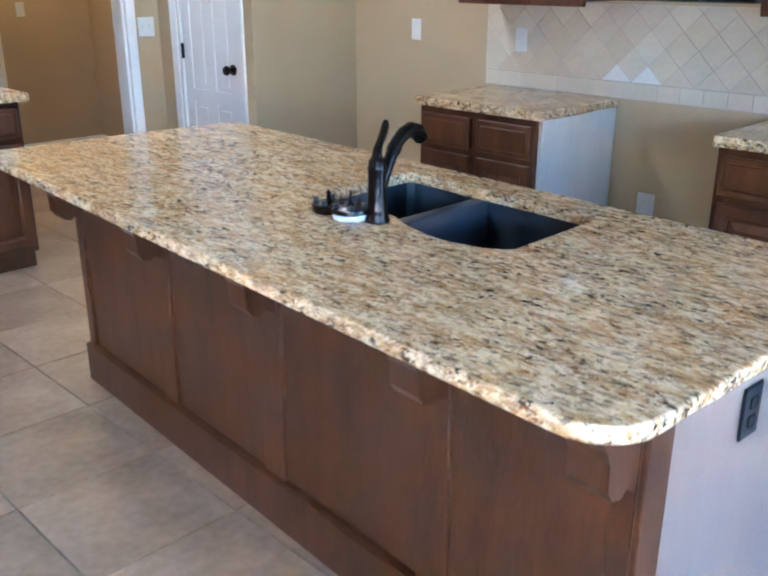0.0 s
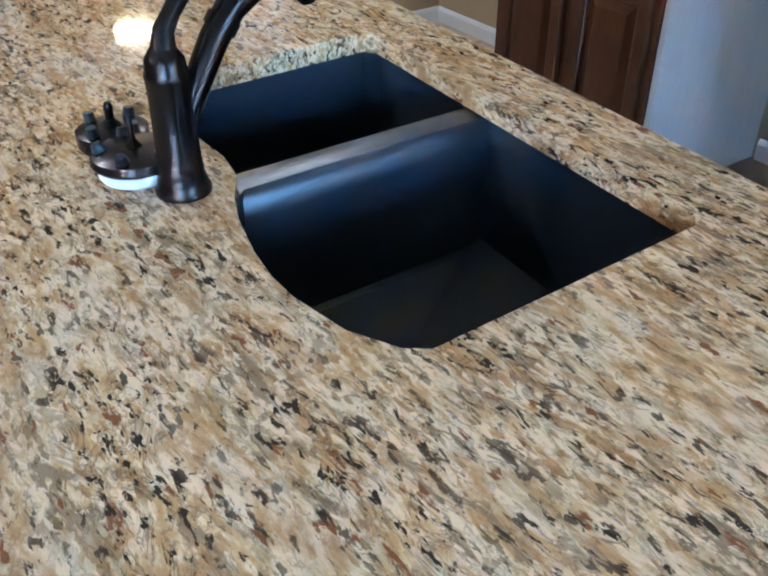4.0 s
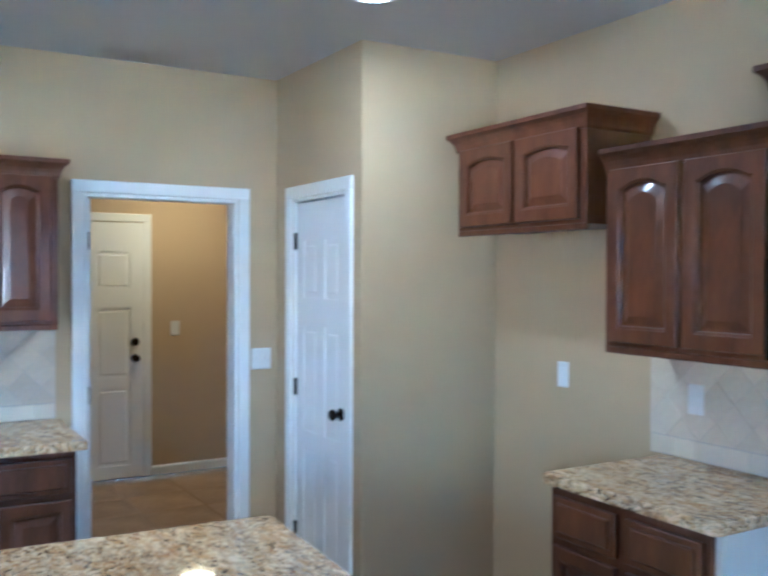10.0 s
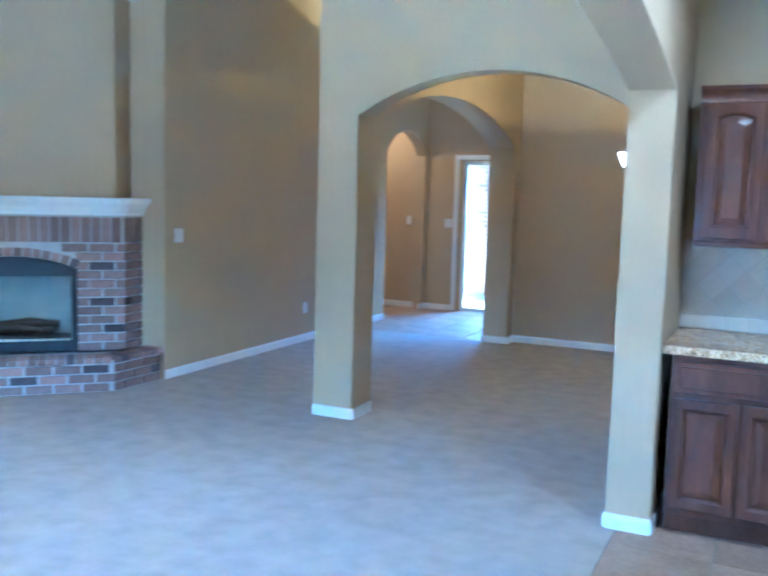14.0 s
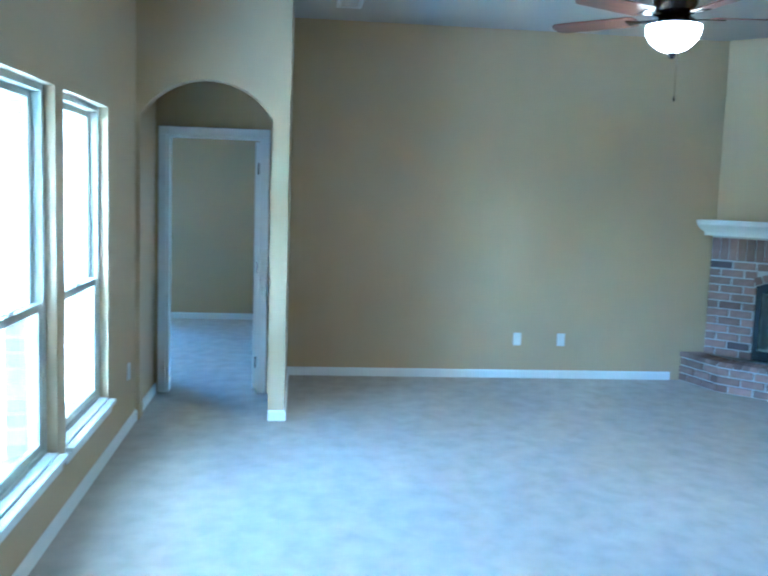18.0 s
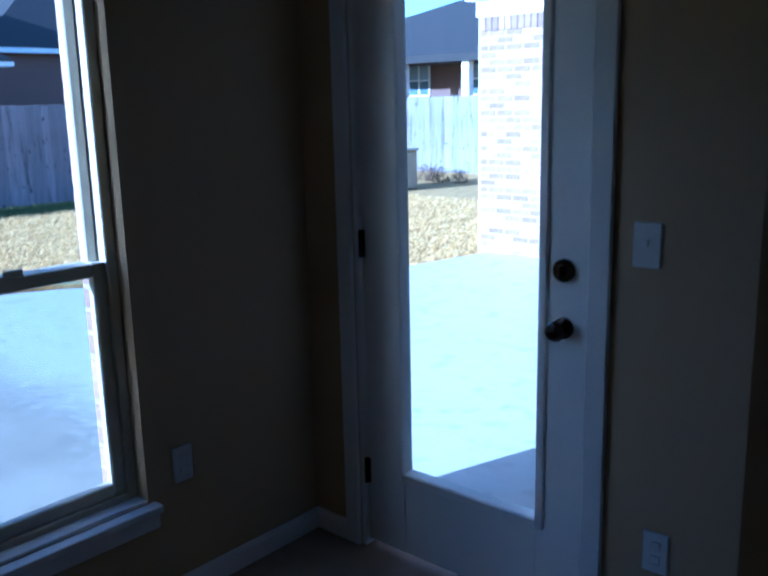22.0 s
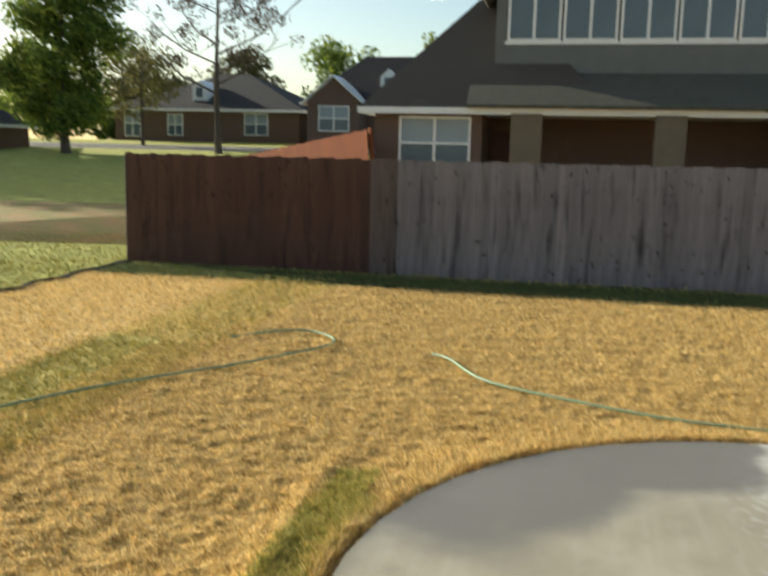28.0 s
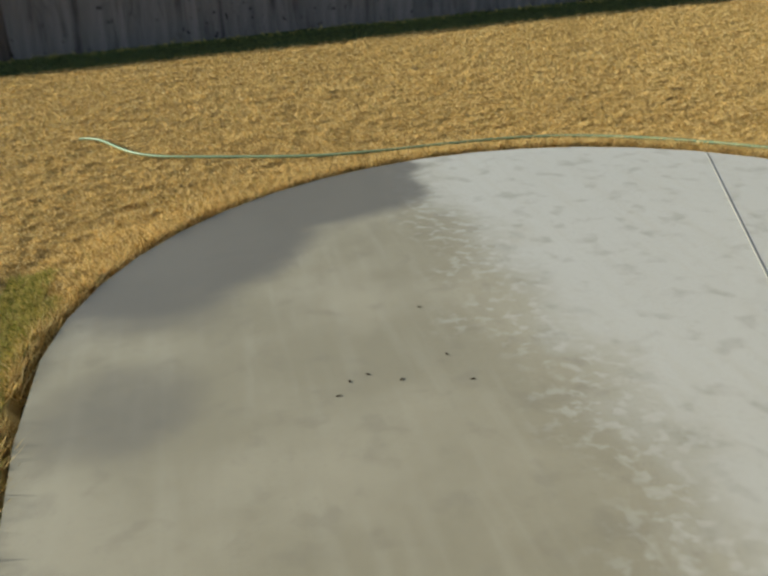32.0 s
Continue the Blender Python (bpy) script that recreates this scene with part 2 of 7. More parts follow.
def wall_mesh(axis, p0, p1, u0, u1, z0, z1, holes=()):
    """A wall between p0 and p1 across, from u0 to u1 along the other axis, with square holes (u0, u1, z0, z1) through it."""
    us = sorted({u0, u1, *(h for hole in holes for h in hole[:2])})
    zs = sorted({z0, z1, *(h for hole in holes for h in hole[2:])})
    us = [u for u in us if u0 <= u <= u1]
    zs = [z for z in zs if z0 <= z <= z1]
    solid = {}
    for i in range(len(us) - 1):
        for j in range(len(zs) - 1):
            cu, cz = (us[i] + us[i + 1]) / 2, (zs[j] + zs[j + 1]) / 2
            solid[i, j] = not any(a < cu < b and c < cz < d for a, b, c, d in holes)
    bm, made = bmesh.new(), {}

    def v(i, j, s):
        if (i, j, s) not in made:
            p = p1 if s else p0
            made[i, j, s] = bm.verts.new((p, us[i], zs[j]) if axis == "x" else (us[i], p, zs[j]))
        return made[i, j, s]

    for (i, j), full in solid.items():
        if not full:
            continue
        for s in (0, 1):
            bm.faces.new((v(i, j, s), v(i + 1, j, s), v(i + 1, j + 1, s), v(i, j + 1, s)))
        if not solid.get((i - 1, j)):
            bm.faces.new((v(i, j, 0), v(i, j + 1, 0), v(i, j + 1, 1), v(i, j, 1)))
        if not solid.get((i + 1, j)):
            bm.faces.new((v(i + 1, j, 0), v(i + 1, j + 1, 0), v(i + 1, j + 1, 1), v(i + 1, j, 1)))
        if not solid.get((i, j - 1)):
            bm.faces.new((v(i, j, 0), v(i + 1, j, 0), v(i + 1, j, 1), v(i, j, 1)))
        if not solid.get((i, j + 1)):
            bm.faces.new((v(i, j + 1, 0), v(i + 1, j + 1, 0), v(i + 1, j + 1, 1), v(i, j + 1, 1)))
    return bm


def arch_mesh(axis, p0, p1, u0, u1, z1, a0, a1, spring, rise, steps=20, tri=None):
    """A wall from the floor to z1 with one opening from a0 to a1 under a flat arch."""
    half, mid = (a1 - a0) / 2, (a0 + a1) / 2
    r = (half * half + rise * rise) / (2 * rise)
    arc = []
    for k in range(steps + 1):
        u = a1 - (a1 - a0) * k / steps
        arc.append((u, spring + rise - r + math.sqrt(max(r * r - (u - mid) ** 2, 0))))
    pts = [(u0, 0.0), (u0, z1), (u1, z1), (u1, 0.0)]
    if u1 > a1:
        pts += [(a1, 0.0)]
    else:
        pts = pts[:3]
    pts += arc
    if a0 > u0:
        pts += [(a0, 0.0)]
    else:
        pts = pts[1:]
    bm = bmesh.new()
    m = Matrix(((0, 0, 1, p0), (1, 0, 0, 0), (0, 1, 0, 0), (0, 0, 0, 1))) if axis == "x" else Matrix(((1, 0, 0, 0), (0, 0, 1, p0), (0, 1, 0, 0), (0, 0, 0, 1)))
    return prism(bm, pts, p1 - p0, m)
# ---- the plan ----
XE, YN = 4.15, 6.60          # kitchen east and north walls
KC, LC = 2.72, 3.10          # ceilings of the kitchen and the living room
XA0, XA1 = 0.646, 0.858      # wall with the wide arch
YS = -0.58                   # breakfast corner, south wall
XD = 1.22                    # wall with the glass door
YL = 1.03                    # living room, south wall
YR = 0.908                   # breakfast corner, north end of the glass door's wall
XB = -4.40                   # outer face of the bedroom wing
XW = -4.76                   # living room, west wall
XDK = -3.28                  # hall wall past the fireplace
YA = 7.03                    # dining arch
GZ, PZ = -0.22, -0.12        # lawn and patio

WINS_N = [(1.92, 2.53), (2.68, 3.29)]
WINS_L = [(-0.24, 0.78), (-1.32, -0.38), (-2.40, -1.46)]
WZ0, WZ1, WRAIL = 0.36, 2.09, 1.075

# floors
fb = bmesh.new()
cuboid(fb, XD - 0.12, YS - 0.12, -0.2, 4.4, YL - 0.12, -0.012)
cuboid(fb, -8.2, YL - 0.12, -0.2, 4.4, 13.15, -0.012)
cuboid(fb, -8.2, -3.7, -0.2, XB - 0.05, YL - 0.12, -0.012)
slab = structure("floor", fb, GROUT, "concrete floor slab with grey grout under the tiles", "floor")
structure("carpet", box_of(XW, 1.03, -0.01, 0.70, 10.9, 0.0), CARPET, "beige cut-pile carpet in the living and dining rooms", "carpet")
structure("bedroom_carpet", box_of(-8.0, -3.6, -0.011, -4.50, 1.98, -0.001), CARPET, "beige bedroom carpet beyond the open door", "carpet")

# walls
structure("wall_east", wall_mesh("x", XE, XE + 0.25, YS - 0.25, 9.3, 0, LC), WALL, "tan painted kitchen wall", "wall")
DW = (2.33, 3.14)
structure("wall_north", wall_mesh("y", YN, YN + 0.12, XA0, XE, 0, LC, [(*DW, -1, 2.04)]), WALL, "tan painted kitchen wall with a doorway to the utility room", "wall")
structure("wall_utility", wall_mesh("y", 9.07, 9.2, 1.6, XE, 0, LC), WALL, "tan utility room wall under warm light", "wall")
structure("wall_utility_west", wall_mesh("x", 1.6, 1.72, YN + 0.12, 9.07, 0, LC), WALL, "tan utility room side wall", "wall")
PX, PY = 3.37, 5.62
structure("wall_pantry", wall_mesh("x", PX, PX + 0.11, PY + 0.11, YN, 0, KC, [(5.76, 6.38, -1, 2.04)]), WALL, "tan pantry wall with a narrow door", "wall")
structure("wall_pantry_side", wall_mesh("y", PY, PY + 0.11, PX, XE, 0, KC), WALL, "tan side wall of the pantry", "wall")
structure("wall_arch", arch_mesh("x", XA0, XA1, YL + 0.0, YN, LC, YL, 5.905, 2.10, 0.235), WALL, "tan wall with a wide flat arch between kitchen and living room", "wall")
structure("wall_dining_arch", arch_mesh("y", YA, YA + 0.2, -1.65, XA0, LC, -1.34, 0.50, 2.12, 0.27), WALL, "tan wall with an arch to the dining room", "wall")
structure("wall_foyer_arch", arch_mesh("x", -1.62, -1.34, YA + 0.2, 10.9, LC, YA + 0.3, 10.70, 2.12, 0.33), WALL, "tan wall with an arch from the foyer to the dining room", "wall")
structure("wall_dining_north", wall_mesh("y", 10.9, 11.02, -1.62, XA0 + 0.5, 0, LC), WALL, "tan dining room end wall", "wall")
structure("wall_dining_east", wall_mesh("x", XA0, XA0 + 0.12, YN, 10.9, 0, LC), WALL, "tan dining room side wall", "wall")
structure("wall_hall", arch_mesh("x", XDK - 0.14, XDK, 7.36, 12.95, LC, 11.62, 12.90, 2.14, 0.3), WALL, "tan hall wall past the fireplace with a small arch", "wall")
structure("wall_hall_return", wall_mesh("y", 7.36, 7.48, XW, XDK - 0.14, 0, LC), WALL, "tan short wall beside the fireplace", "wall")
structure("wall_front", wall_mesh("y", 12.95, 13.15, -5.2, -1.3, 0, LC, [(-2.74, -1.86, -1, 2.08)]), WALL, "tan front wall with a glazed entrance door", "wall")
structure("wall_foyer_east", wall_mesh("x", -1.5, -1.4, 11.02, 12.95, 0, LC), WALL, "tan foyer side wall", "wall")
structure("wall_side_hall", wall_mesh("x", -5.2, -5.1, 11.3, 12.95, 0, LC), WALL, "tan end wall of the side hall in warm light", "wall")
structure("wall_side_hall_south", wall_mesh("y", 11.3, 11.4, -5.1, XDK - 0.14, 0, LC), WALL, "tan wall of the side hall", "wall")
structure("wall_west", wall_mesh("x", XW - 0.12, XW, 2.07, 7.36, 0, LC), WALL, "tan living room wall", "wall")
structure("wall_alcove_north", wall_mesh("y", 1.97, 2.07, XW, -3.37, 0, LC), WALL, "tan wall of the bedroom lobby", "wall")
structure("wall_alcove_arch", arch_mesh("x", -3.37, -3.25, YL, 2.07, LC, YL + 0.03, 1.955, 2.125, 0.25), WALL, "tan wall with a small arch before the bedroom door", "wall")
BD = (1.115, 1.845)
structure("wall_bedroom_door", wall_mesh("x", -4.19, -4.07, YL, 1.97, 0, LC, [(*BD, -1, 2.04)]), WALL, "tan wall around the bedroom doorway", "wall")
structure("wall_bedroom_far", wall_mesh("x", -8.0, -7.9, -3.7, 3.0, 0, LC, [(-2.3, -0.7, 0.4, 2.1)]), WALL, "tan bedroom wall seen through the door", "wall")
structure("wall_bedroom_south", wall_mesh("y", -3.68, -3.58, -7.9, -4.46, 0, LC), WALL, "tan bedroom wall", "wall")
structure("wall_bedroom_north", wall_mesh("y", 1.975, 2.075, -7.9, XW - 0.0, 0, LC), WALL, "tan bedroom side wall", "wall")
structure("wall_living_south", wall_mesh("y", YL - 0.14, YL, -4.58, XA1, 0, LC, [(a, b, WZ0, WZ1) for a, b in WINS_L]), WALL, "tan living room wall with three tall windows", "wall")
ND = (-0.36, 0.485)
structure("wall_glass_door", wall_mesh("x", XD - 0.14, XD, YS, YR, 0, LC, [(*ND, -1, 2.09)]), WALL, "tan wall with the glazed patio door", "wall")
structure("wall_breakfast_return", box_of(XA1, YR - 0.12, 0, XD - 0.14, YR, LC), WALL, "tan return wall between the patio door and the arch", "wall")
structure("wall_breakfast_south", wall_mesh("y", YS - 0.14, YS, XD - 0.14, XE, 0, LC, [(a, b, WZ0, WZ1) for a, b in WINS_N]), WALL, "tan breakfast corner wall with two windows", "wall")

# ceilings
structure("ceiling", box_of(XA1, YS, KC, XE, YN, KC + 0.08), CEIL, "flat off-white kitchen ceiling", "ceiling")
FC = 3.70                    # ceiling of the foyer
structure("ceiling_foyer", box_of(XDK - 0.14, 7.36, FC, -1.34, 13.15, FC + 0.1), CEIL, "high off-white foyer ceiling", "ceiling")
structure("wall_foyer_header", box_of(XDK - 0.14, 7.36, LC, -1.62, 7.48, FC), WALL, "tan header between the living room and the higher foyer", "wall")
structure("wall_foyer_upper_east", box_of(-1.50, 7.48, LC, -1.36, 12.95, FC), WALL, "tan upper wall of the foyer", "wall")
structure("wall_foyer_upper_west", box_of(XDK - 0.14, 7.48, LC, XDK, 12.95, FC), WALL, "tan upper wall of the foyer", "wall")
structure("wall_foyer_upper_north", box_of(XDK, 12.95, LC, -1.50, 13.15, FC), WALL, "tan upper front wall of the foyer", "wall")
structure("ceiling_dining", box_of(-1.36, 7.36, LC, XA1, 13.1, LC + 0.1), CEIL, "flat off-white dining room ceiling", "ceiling")
structure("ceiling_side_hall", box_of(-8.0, 7.36, LC, XDK - 0.14, 13.1, LC + 0.1), CEIL, "flat off-white side hall ceiling", "ceiling")
structure("ceiling_living", box_of(-8.0, YL, LC, XA1, 7.36, LC + 0.1), CEIL, "flat off-white living room ceiling", "ceiling")
structure("wall_bedroom_east", wall_mesh("x", -4.58, -4.46, -3.58, YL - 0.14, 0, LC), WALL, "tan bedroom wall", "wall")
structure("ceiling_bedroom", box_of(-8.0, -3.68, 2.74, XB - 0.06, YL + 0.3, 2.84), CEIL, "flat off-white bedroom ceiling", "ceiling")
structure("ceiling_utility", box_of(1.6, YN + 0.12, 2.6, XE, 9.07, 2.7), CEIL, "flat off-white utility room ceiling", "ceiling")

# ground, rising beyond the fence
def gz(y):
    return GZ + (1.98 - GZ) * min(max((-15 - y) / 35, 0), 1)


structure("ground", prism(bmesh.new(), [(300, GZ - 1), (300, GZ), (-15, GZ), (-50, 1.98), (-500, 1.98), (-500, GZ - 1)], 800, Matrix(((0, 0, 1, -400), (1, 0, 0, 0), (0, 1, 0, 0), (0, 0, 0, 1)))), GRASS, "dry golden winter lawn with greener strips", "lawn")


# ---- more materials ----
def granite_material():
    m = bpy.data.materials.new("gold_granite")
    m.use_nodes = True
    n, l = m.node_tree.nodes, m.node_tree.links
    b = n["Principled BSDF"]
    b.inputs["Roughness"].default_value = 0.05
    co, mp = n.new("ShaderNodeTexCoord"), n.new("ShaderNodeMapping")
    turn = n.new("ShaderNodeMapping")
    turn.inputs["Rotation"].default_value = (0, 0, radians(86))
    mp.inputs["Scale"].default_value = (0.62, 1.6, 1.2)
    l.new(co.outputs["Object"], turn.inputs[0])
    l.new(turn.outputs[0], mp.inputs[0])

    def noise_of(scale, detail, rough=0.6, dist=0.0):
        t = n.new("ShaderNodeTexNoise")
        t.inputs["Scale"].default_value, t.inputs["Detail"].default_value = scale, detail
        t.inputs["Roughness"].default_value, t.inputs["Distortion"].default_value = rough, dist
        l.new(mp.outputs[0], t.inputs[0])
        return t

    def ramp_of(t, stops):
        r = n.new("ShaderNodeValToRGB")
        while len(r.color_ramp.elements) < len(stops):
            r.color_ramp.elements.new(0.5)
        for e, (p, c) in zip(r.color_ramp.elements, stops):
            e.position, e.color = p, (*c, 1)
        l.new(t, r.inputs[0])
        return r

    def mixed(fac, a, c):
        x = n.new("ShaderNodeMix")
        x.data_type = "RGBA"
        l.new(fac, x.inputs[0])
        l.new(a, x.inputs[6])
        if isinstance(c, tuple):
            x.inputs[7].default_value = (*c, 1)
        else:
            l.new(c, x.inputs[7])
        return x.outputs[2]

    def math_of(op, a, b):
        x = n.new("ShaderNodeMath")
        x.operation = op
        for k, v in enumerate((a, b)):
            if isinstance(v, float):
                x.inputs[k].default_value = v
            else:
                l.new(v, x.inputs[k])
        return x.outputs[0]

    def band_of(t, lo, hi, a=0.0, c=1.0):
        r = n.new("ShaderNodeMapRange")
        for k, v in zip((1, 2, 3, 4), (lo, hi, a, c)):
            r.inputs[k].default_value = v
        l.new(t, r.inputs[0])
        return r.outputs[0]

    grain = n.new("ShaderNodeTexVoronoi")
    grain.inputs["Scale"].default_value = 150
    l.new(mp.outputs[0], grain.inputs[0])
    cell = n.new("ShaderNodeSeparateColor")
    l.new(grain.outputs["Color"], cell.inputs[0])

    def grainy(src, channel, amount):
        return math_of("ADD", src, math_of("MULTIPLY", math_of("SUBTRACT", cell.outputs[channel], 0.5), amount))

    # cream, gold and grey fields, crossed by thin dark veins, with clustered dark and rusty crystals
    base = ramp_of(grainy(noise_of(15, 7, 0.68, 0.5).outputs[0], 0, 0.20), [(0.30, (0.36, 0.19, 0.065)), (0.40, (0.58, 0.37, 0.16)), (0.48, (0.83, 0.63, 0.37)), (0.60, (0.79, 0.61, 0.385)), (0.72, (0.44, 0.29, 0.13))])
    gold = band_of(noise_of(34, 5, 0.62, 0.4).outputs[0], 0.47, 0.64, 0.0, 0.9)
    cluster = noise_of(8, 4, 0.6, 0.6).outputs[0]
    veins = band_of(math_of("ABSOLUTE", math_of("SUBTRACT", noise_of(26, 6, 0.66, 1.1).outputs[0], 0.5), 0.0), 0.008, 0.030, 0.6, 0.0)
    veins = math_of("MULTIPLY", veins, band_of(cluster, 0.36, 0.56))
    crystals = math_of("MULTIPLY", band_of(grainy(noise_of(58, 4, 0.65, 0.5).outputs[0], 1, 0.14), 0.39, 0.43, 1.0, 0.0), band_of(cluster, 0.30, 0.55, 0.25, 1.0))
    smoky = math_of("MULTIPLY", band_of(grainy(noise_of(42, 5, 0.62, 0.4).outputs[0], 2, 0.16), 0.42, 0.48, 0.85, 0.0), band_of(noise_of(11, 3, 0.55, 0.3).outputs[0], 0.40, 0.60))
    rust = band_of(grainy(noise_of(30, 4, 0.6, 0.3).outputs[0], 1, 0.16), 0.645, 0.69, 0.0, 0.95)
    c = mixed(gold, base.outputs[0], (0.50, 0.29, 0.10))
    c = mixed(smoky, c, (0.28, 0.19, 0.095))
    c = mixed(veins, c, (0.125, 0.085, 0.052))
    c = mixed(rust, c, (0.22, 0.085, 0.026))
    c = mixed(crystals, c, (0.055, 0.038, 0.024))
    l.new(c, b.inputs["Base Color"])
    return m


GRANITE = granite_material()
STONE = material("travertine_tile", (0.60, 0.53, 0.405), 0.5, second=(0.49, 0.41, 0.30), scale=7, fine=60, mix=0.8, rnd=0.06, bump=0.15)
STONEW = material("white_triangle_tile", (0.80, 0.78, 0.74), 0.4, scale=9, fine=60, mix=0.9)
STONEP = material("pale_travertine", (0.64, 0.575, 0.45), 0.5, second=(0.55, 0.48, 0.36), scale=7, fine=60, mix=0.8, rnd=0.05, bump=0.15)
PGROUT = material("pale_grout", (0.50, 0.46, 0.40), 0.95, scale=10, fine=200, bump=0.3)
VINYL = material("almond_vinyl", (0.58, 0.55, 0.44), 0.4, scale=4, fine=60, mix=1)
GREEN = glowing("green_display", (0.10, 1.0, 0.03), 0.0013)
LAMPW = glowing("warm_lamp_glass", (1.0, 0.86, 0.66), 1.0)
LAMPB = glowing("frosted_lamp_bowl", (1.0, 0.66, 0.34), 0.9)
CACHE = {}


def shared(key, make, mat, smooth=False):
    """One mesh for all alike pieces."""
    if key not in CACHE:
        CACHE[key] = mesh_of(key[0], make(), mat, smooth)
    return CACHE[key]


def piece(name, mesh, parent, m, label=""):
    ob = new(name, mesh)
    ob.parent = parent
    ob.matrix_basis = m
    if label:
        ob["label"] = label
    return ob


# ---- cabinets ----
def arc_top(x0, x1, z, rise, steps=10):
    mid, half = (x0 + x1) / 2, (x1 - x0) / 2
    if rise < 1e-4:
        return [(x1, z), (x0, z)]
    out = [(x1, z)]
    s = half * 0.97
    for k in range(steps + 1):
        x = mid + s - 2 * s * k / steps
        out.append((x, z + rise * (1 - ((x - mid) / s) ** 2)))
    return out + [(x0, z)]


UP = Matrix(((1, 0, 0, 0), (0, 0, 1, 0), (0, 1, 0, 0), (0, 0, 0, 1)))  # outline x, y to x, z; depth along y


def door_frame(w, h, arch, stile):
    """Stiles and rails round the opening, with a moulded inner edge."""
    bm = bmesh.new()
    t = 0.021
    low = h - stile * 1.0 - arch if arch else h - stile * 1.1

    def opening(o):
        return [(stile - o, stile * 1.1 - o), (w - stile + o, stile * 1.1 - o)] + [(x + (o if x > w / 2 else -o) * (abs(x - w / 2) > w / 2 - stile - 0.001), z + o) for x, z in arc_top(stile, w - stile, low, arch)]

    def outer(o):
        mid = [(x, h - o) for x, z in arc_top(stile, w - stile, low, arch)]
        mid[0], mid[-1] = (w - o, h - o), (o, h - o)
        return [(o, o), (w - o, o)] + mid

    rings = [[bm.verts.new((x, y, z)) for x, z in pts] for pts, y in ((outer(0), 0), (outer(0), -t + 0.004), (outer(0.004), -t), (opening(0.012), -t), (opening(0.009), -t + 0.003), (opening(0.003), -t + 0.005), (opening(0), -t + 0.010), (opening(0), 0))]
    for a, b in zip(rings, rings[1:] + rings[:1]):
        for i in range(len(a)):
            bm.faces.new((a[i], a[(i + 1) % len(a)], b[(i + 1) % len(b)], b[i]))
    bmesh.ops.recalc_face_normals(bm, faces=bm.faces)
    return bm


def door_panel(w, h, arch, stile):
    """A raised field with sloping edges in the frame's opening."""
    bm = bmesh.new()
    top = h - stile * 1.0 - arch if arch else h - stile * 1.1
    outer = [(stile, stile * 1.1), (w - stile, stile * 1.1)] + arc_top(stile, w - stile, top, arch)
    cx, cz = w / 2, (stile * 1.1 + top) / 2
    g = 0.035

    def ring(k, y):
        out = []
        for i, (x, z) in enumerate(outer):
            out.append(bm.verts.new((cx + (x - cx) * (1 - k / (w / 2 - stile)), y, z + k if i < 2 else z - k)))
        return out

    rings = [ring(0, -0.003), ring(0.007, -0.003), ring(g, -0.014), ring(g + 0.002, -0.0145)]
    for a, b in zip(rings, rings[1:]):
        for i in range(len(a)):
            bm.faces.new((a[i], a[(i + 1) % len(a)], b[(i + 1) % len(b)], b[i]))
    bm.faces.new(rings[-1])
    return bm


def cab_door(parent, x, z, w, h, arch=0.0, stile=0.058, y=0.0):
    d = piece("door", shared(("door", round(w, 3), round(h, 3), arch), lambda: door_frame(w, h, arch, stile), WOOD), parent, pose(x, y, z))
    piece("panel", shared(("panel", round(w, 3), round(h, 3), arch), lambda: door_panel(w, h, arch, stile), WOOD), d, Matrix())
    return d


def drawer_mesh(w, h):
    bm = bmesh.new()
    cuboid(bm, 0, -0.020, 0, w, 0, h, 0.004)
    cuboid(bm, 0.022, -0.026, 0.022, w - 0.022, -0.018, h - 0.022, 0.006)
    return bm


def cab_drawer(parent, x, z, w, h):
    return piece("drawer_front", shared(("drawer", round(w, 3), round(h, 3)), lambda: drawer_mesh(w, h), WOOD), parent, pose(x, 0, z))


def crown_mesh(w, d, over=0.042, tall=0.082, left=True, right=True):
    """A moulding along the front and sides of a cabinet's top."""
    bm = bmesh.new()
    prof = [(0.004, 0.0), (0.010, 0.010), (0.012, 0.024), (0.018, 0.040), (0.028, 0.055), (over - 0.004, 0.065), (over, 0.068), (over, tall)]
    rings = []
    for o, z in prof:
        ol, orr = (o if left else 0.0), (o if right else 0.0)
        rings.append([bm.verts.new(p) for p in ((-ol, -o, z), (w + orr, -o, z), (w + orr, d, z), (-ol, d, z))])
    for a, b in zip(rings, rings[1:]):
        for i in range(4):
            bm.faces.new((a[i], a[(i + 1) % 4], b[(i + 1) % 4], b[i]))
    bm.faces.new(rings[-1])
    bm.faces.new(list(reversed(rings[0])))
    return bm


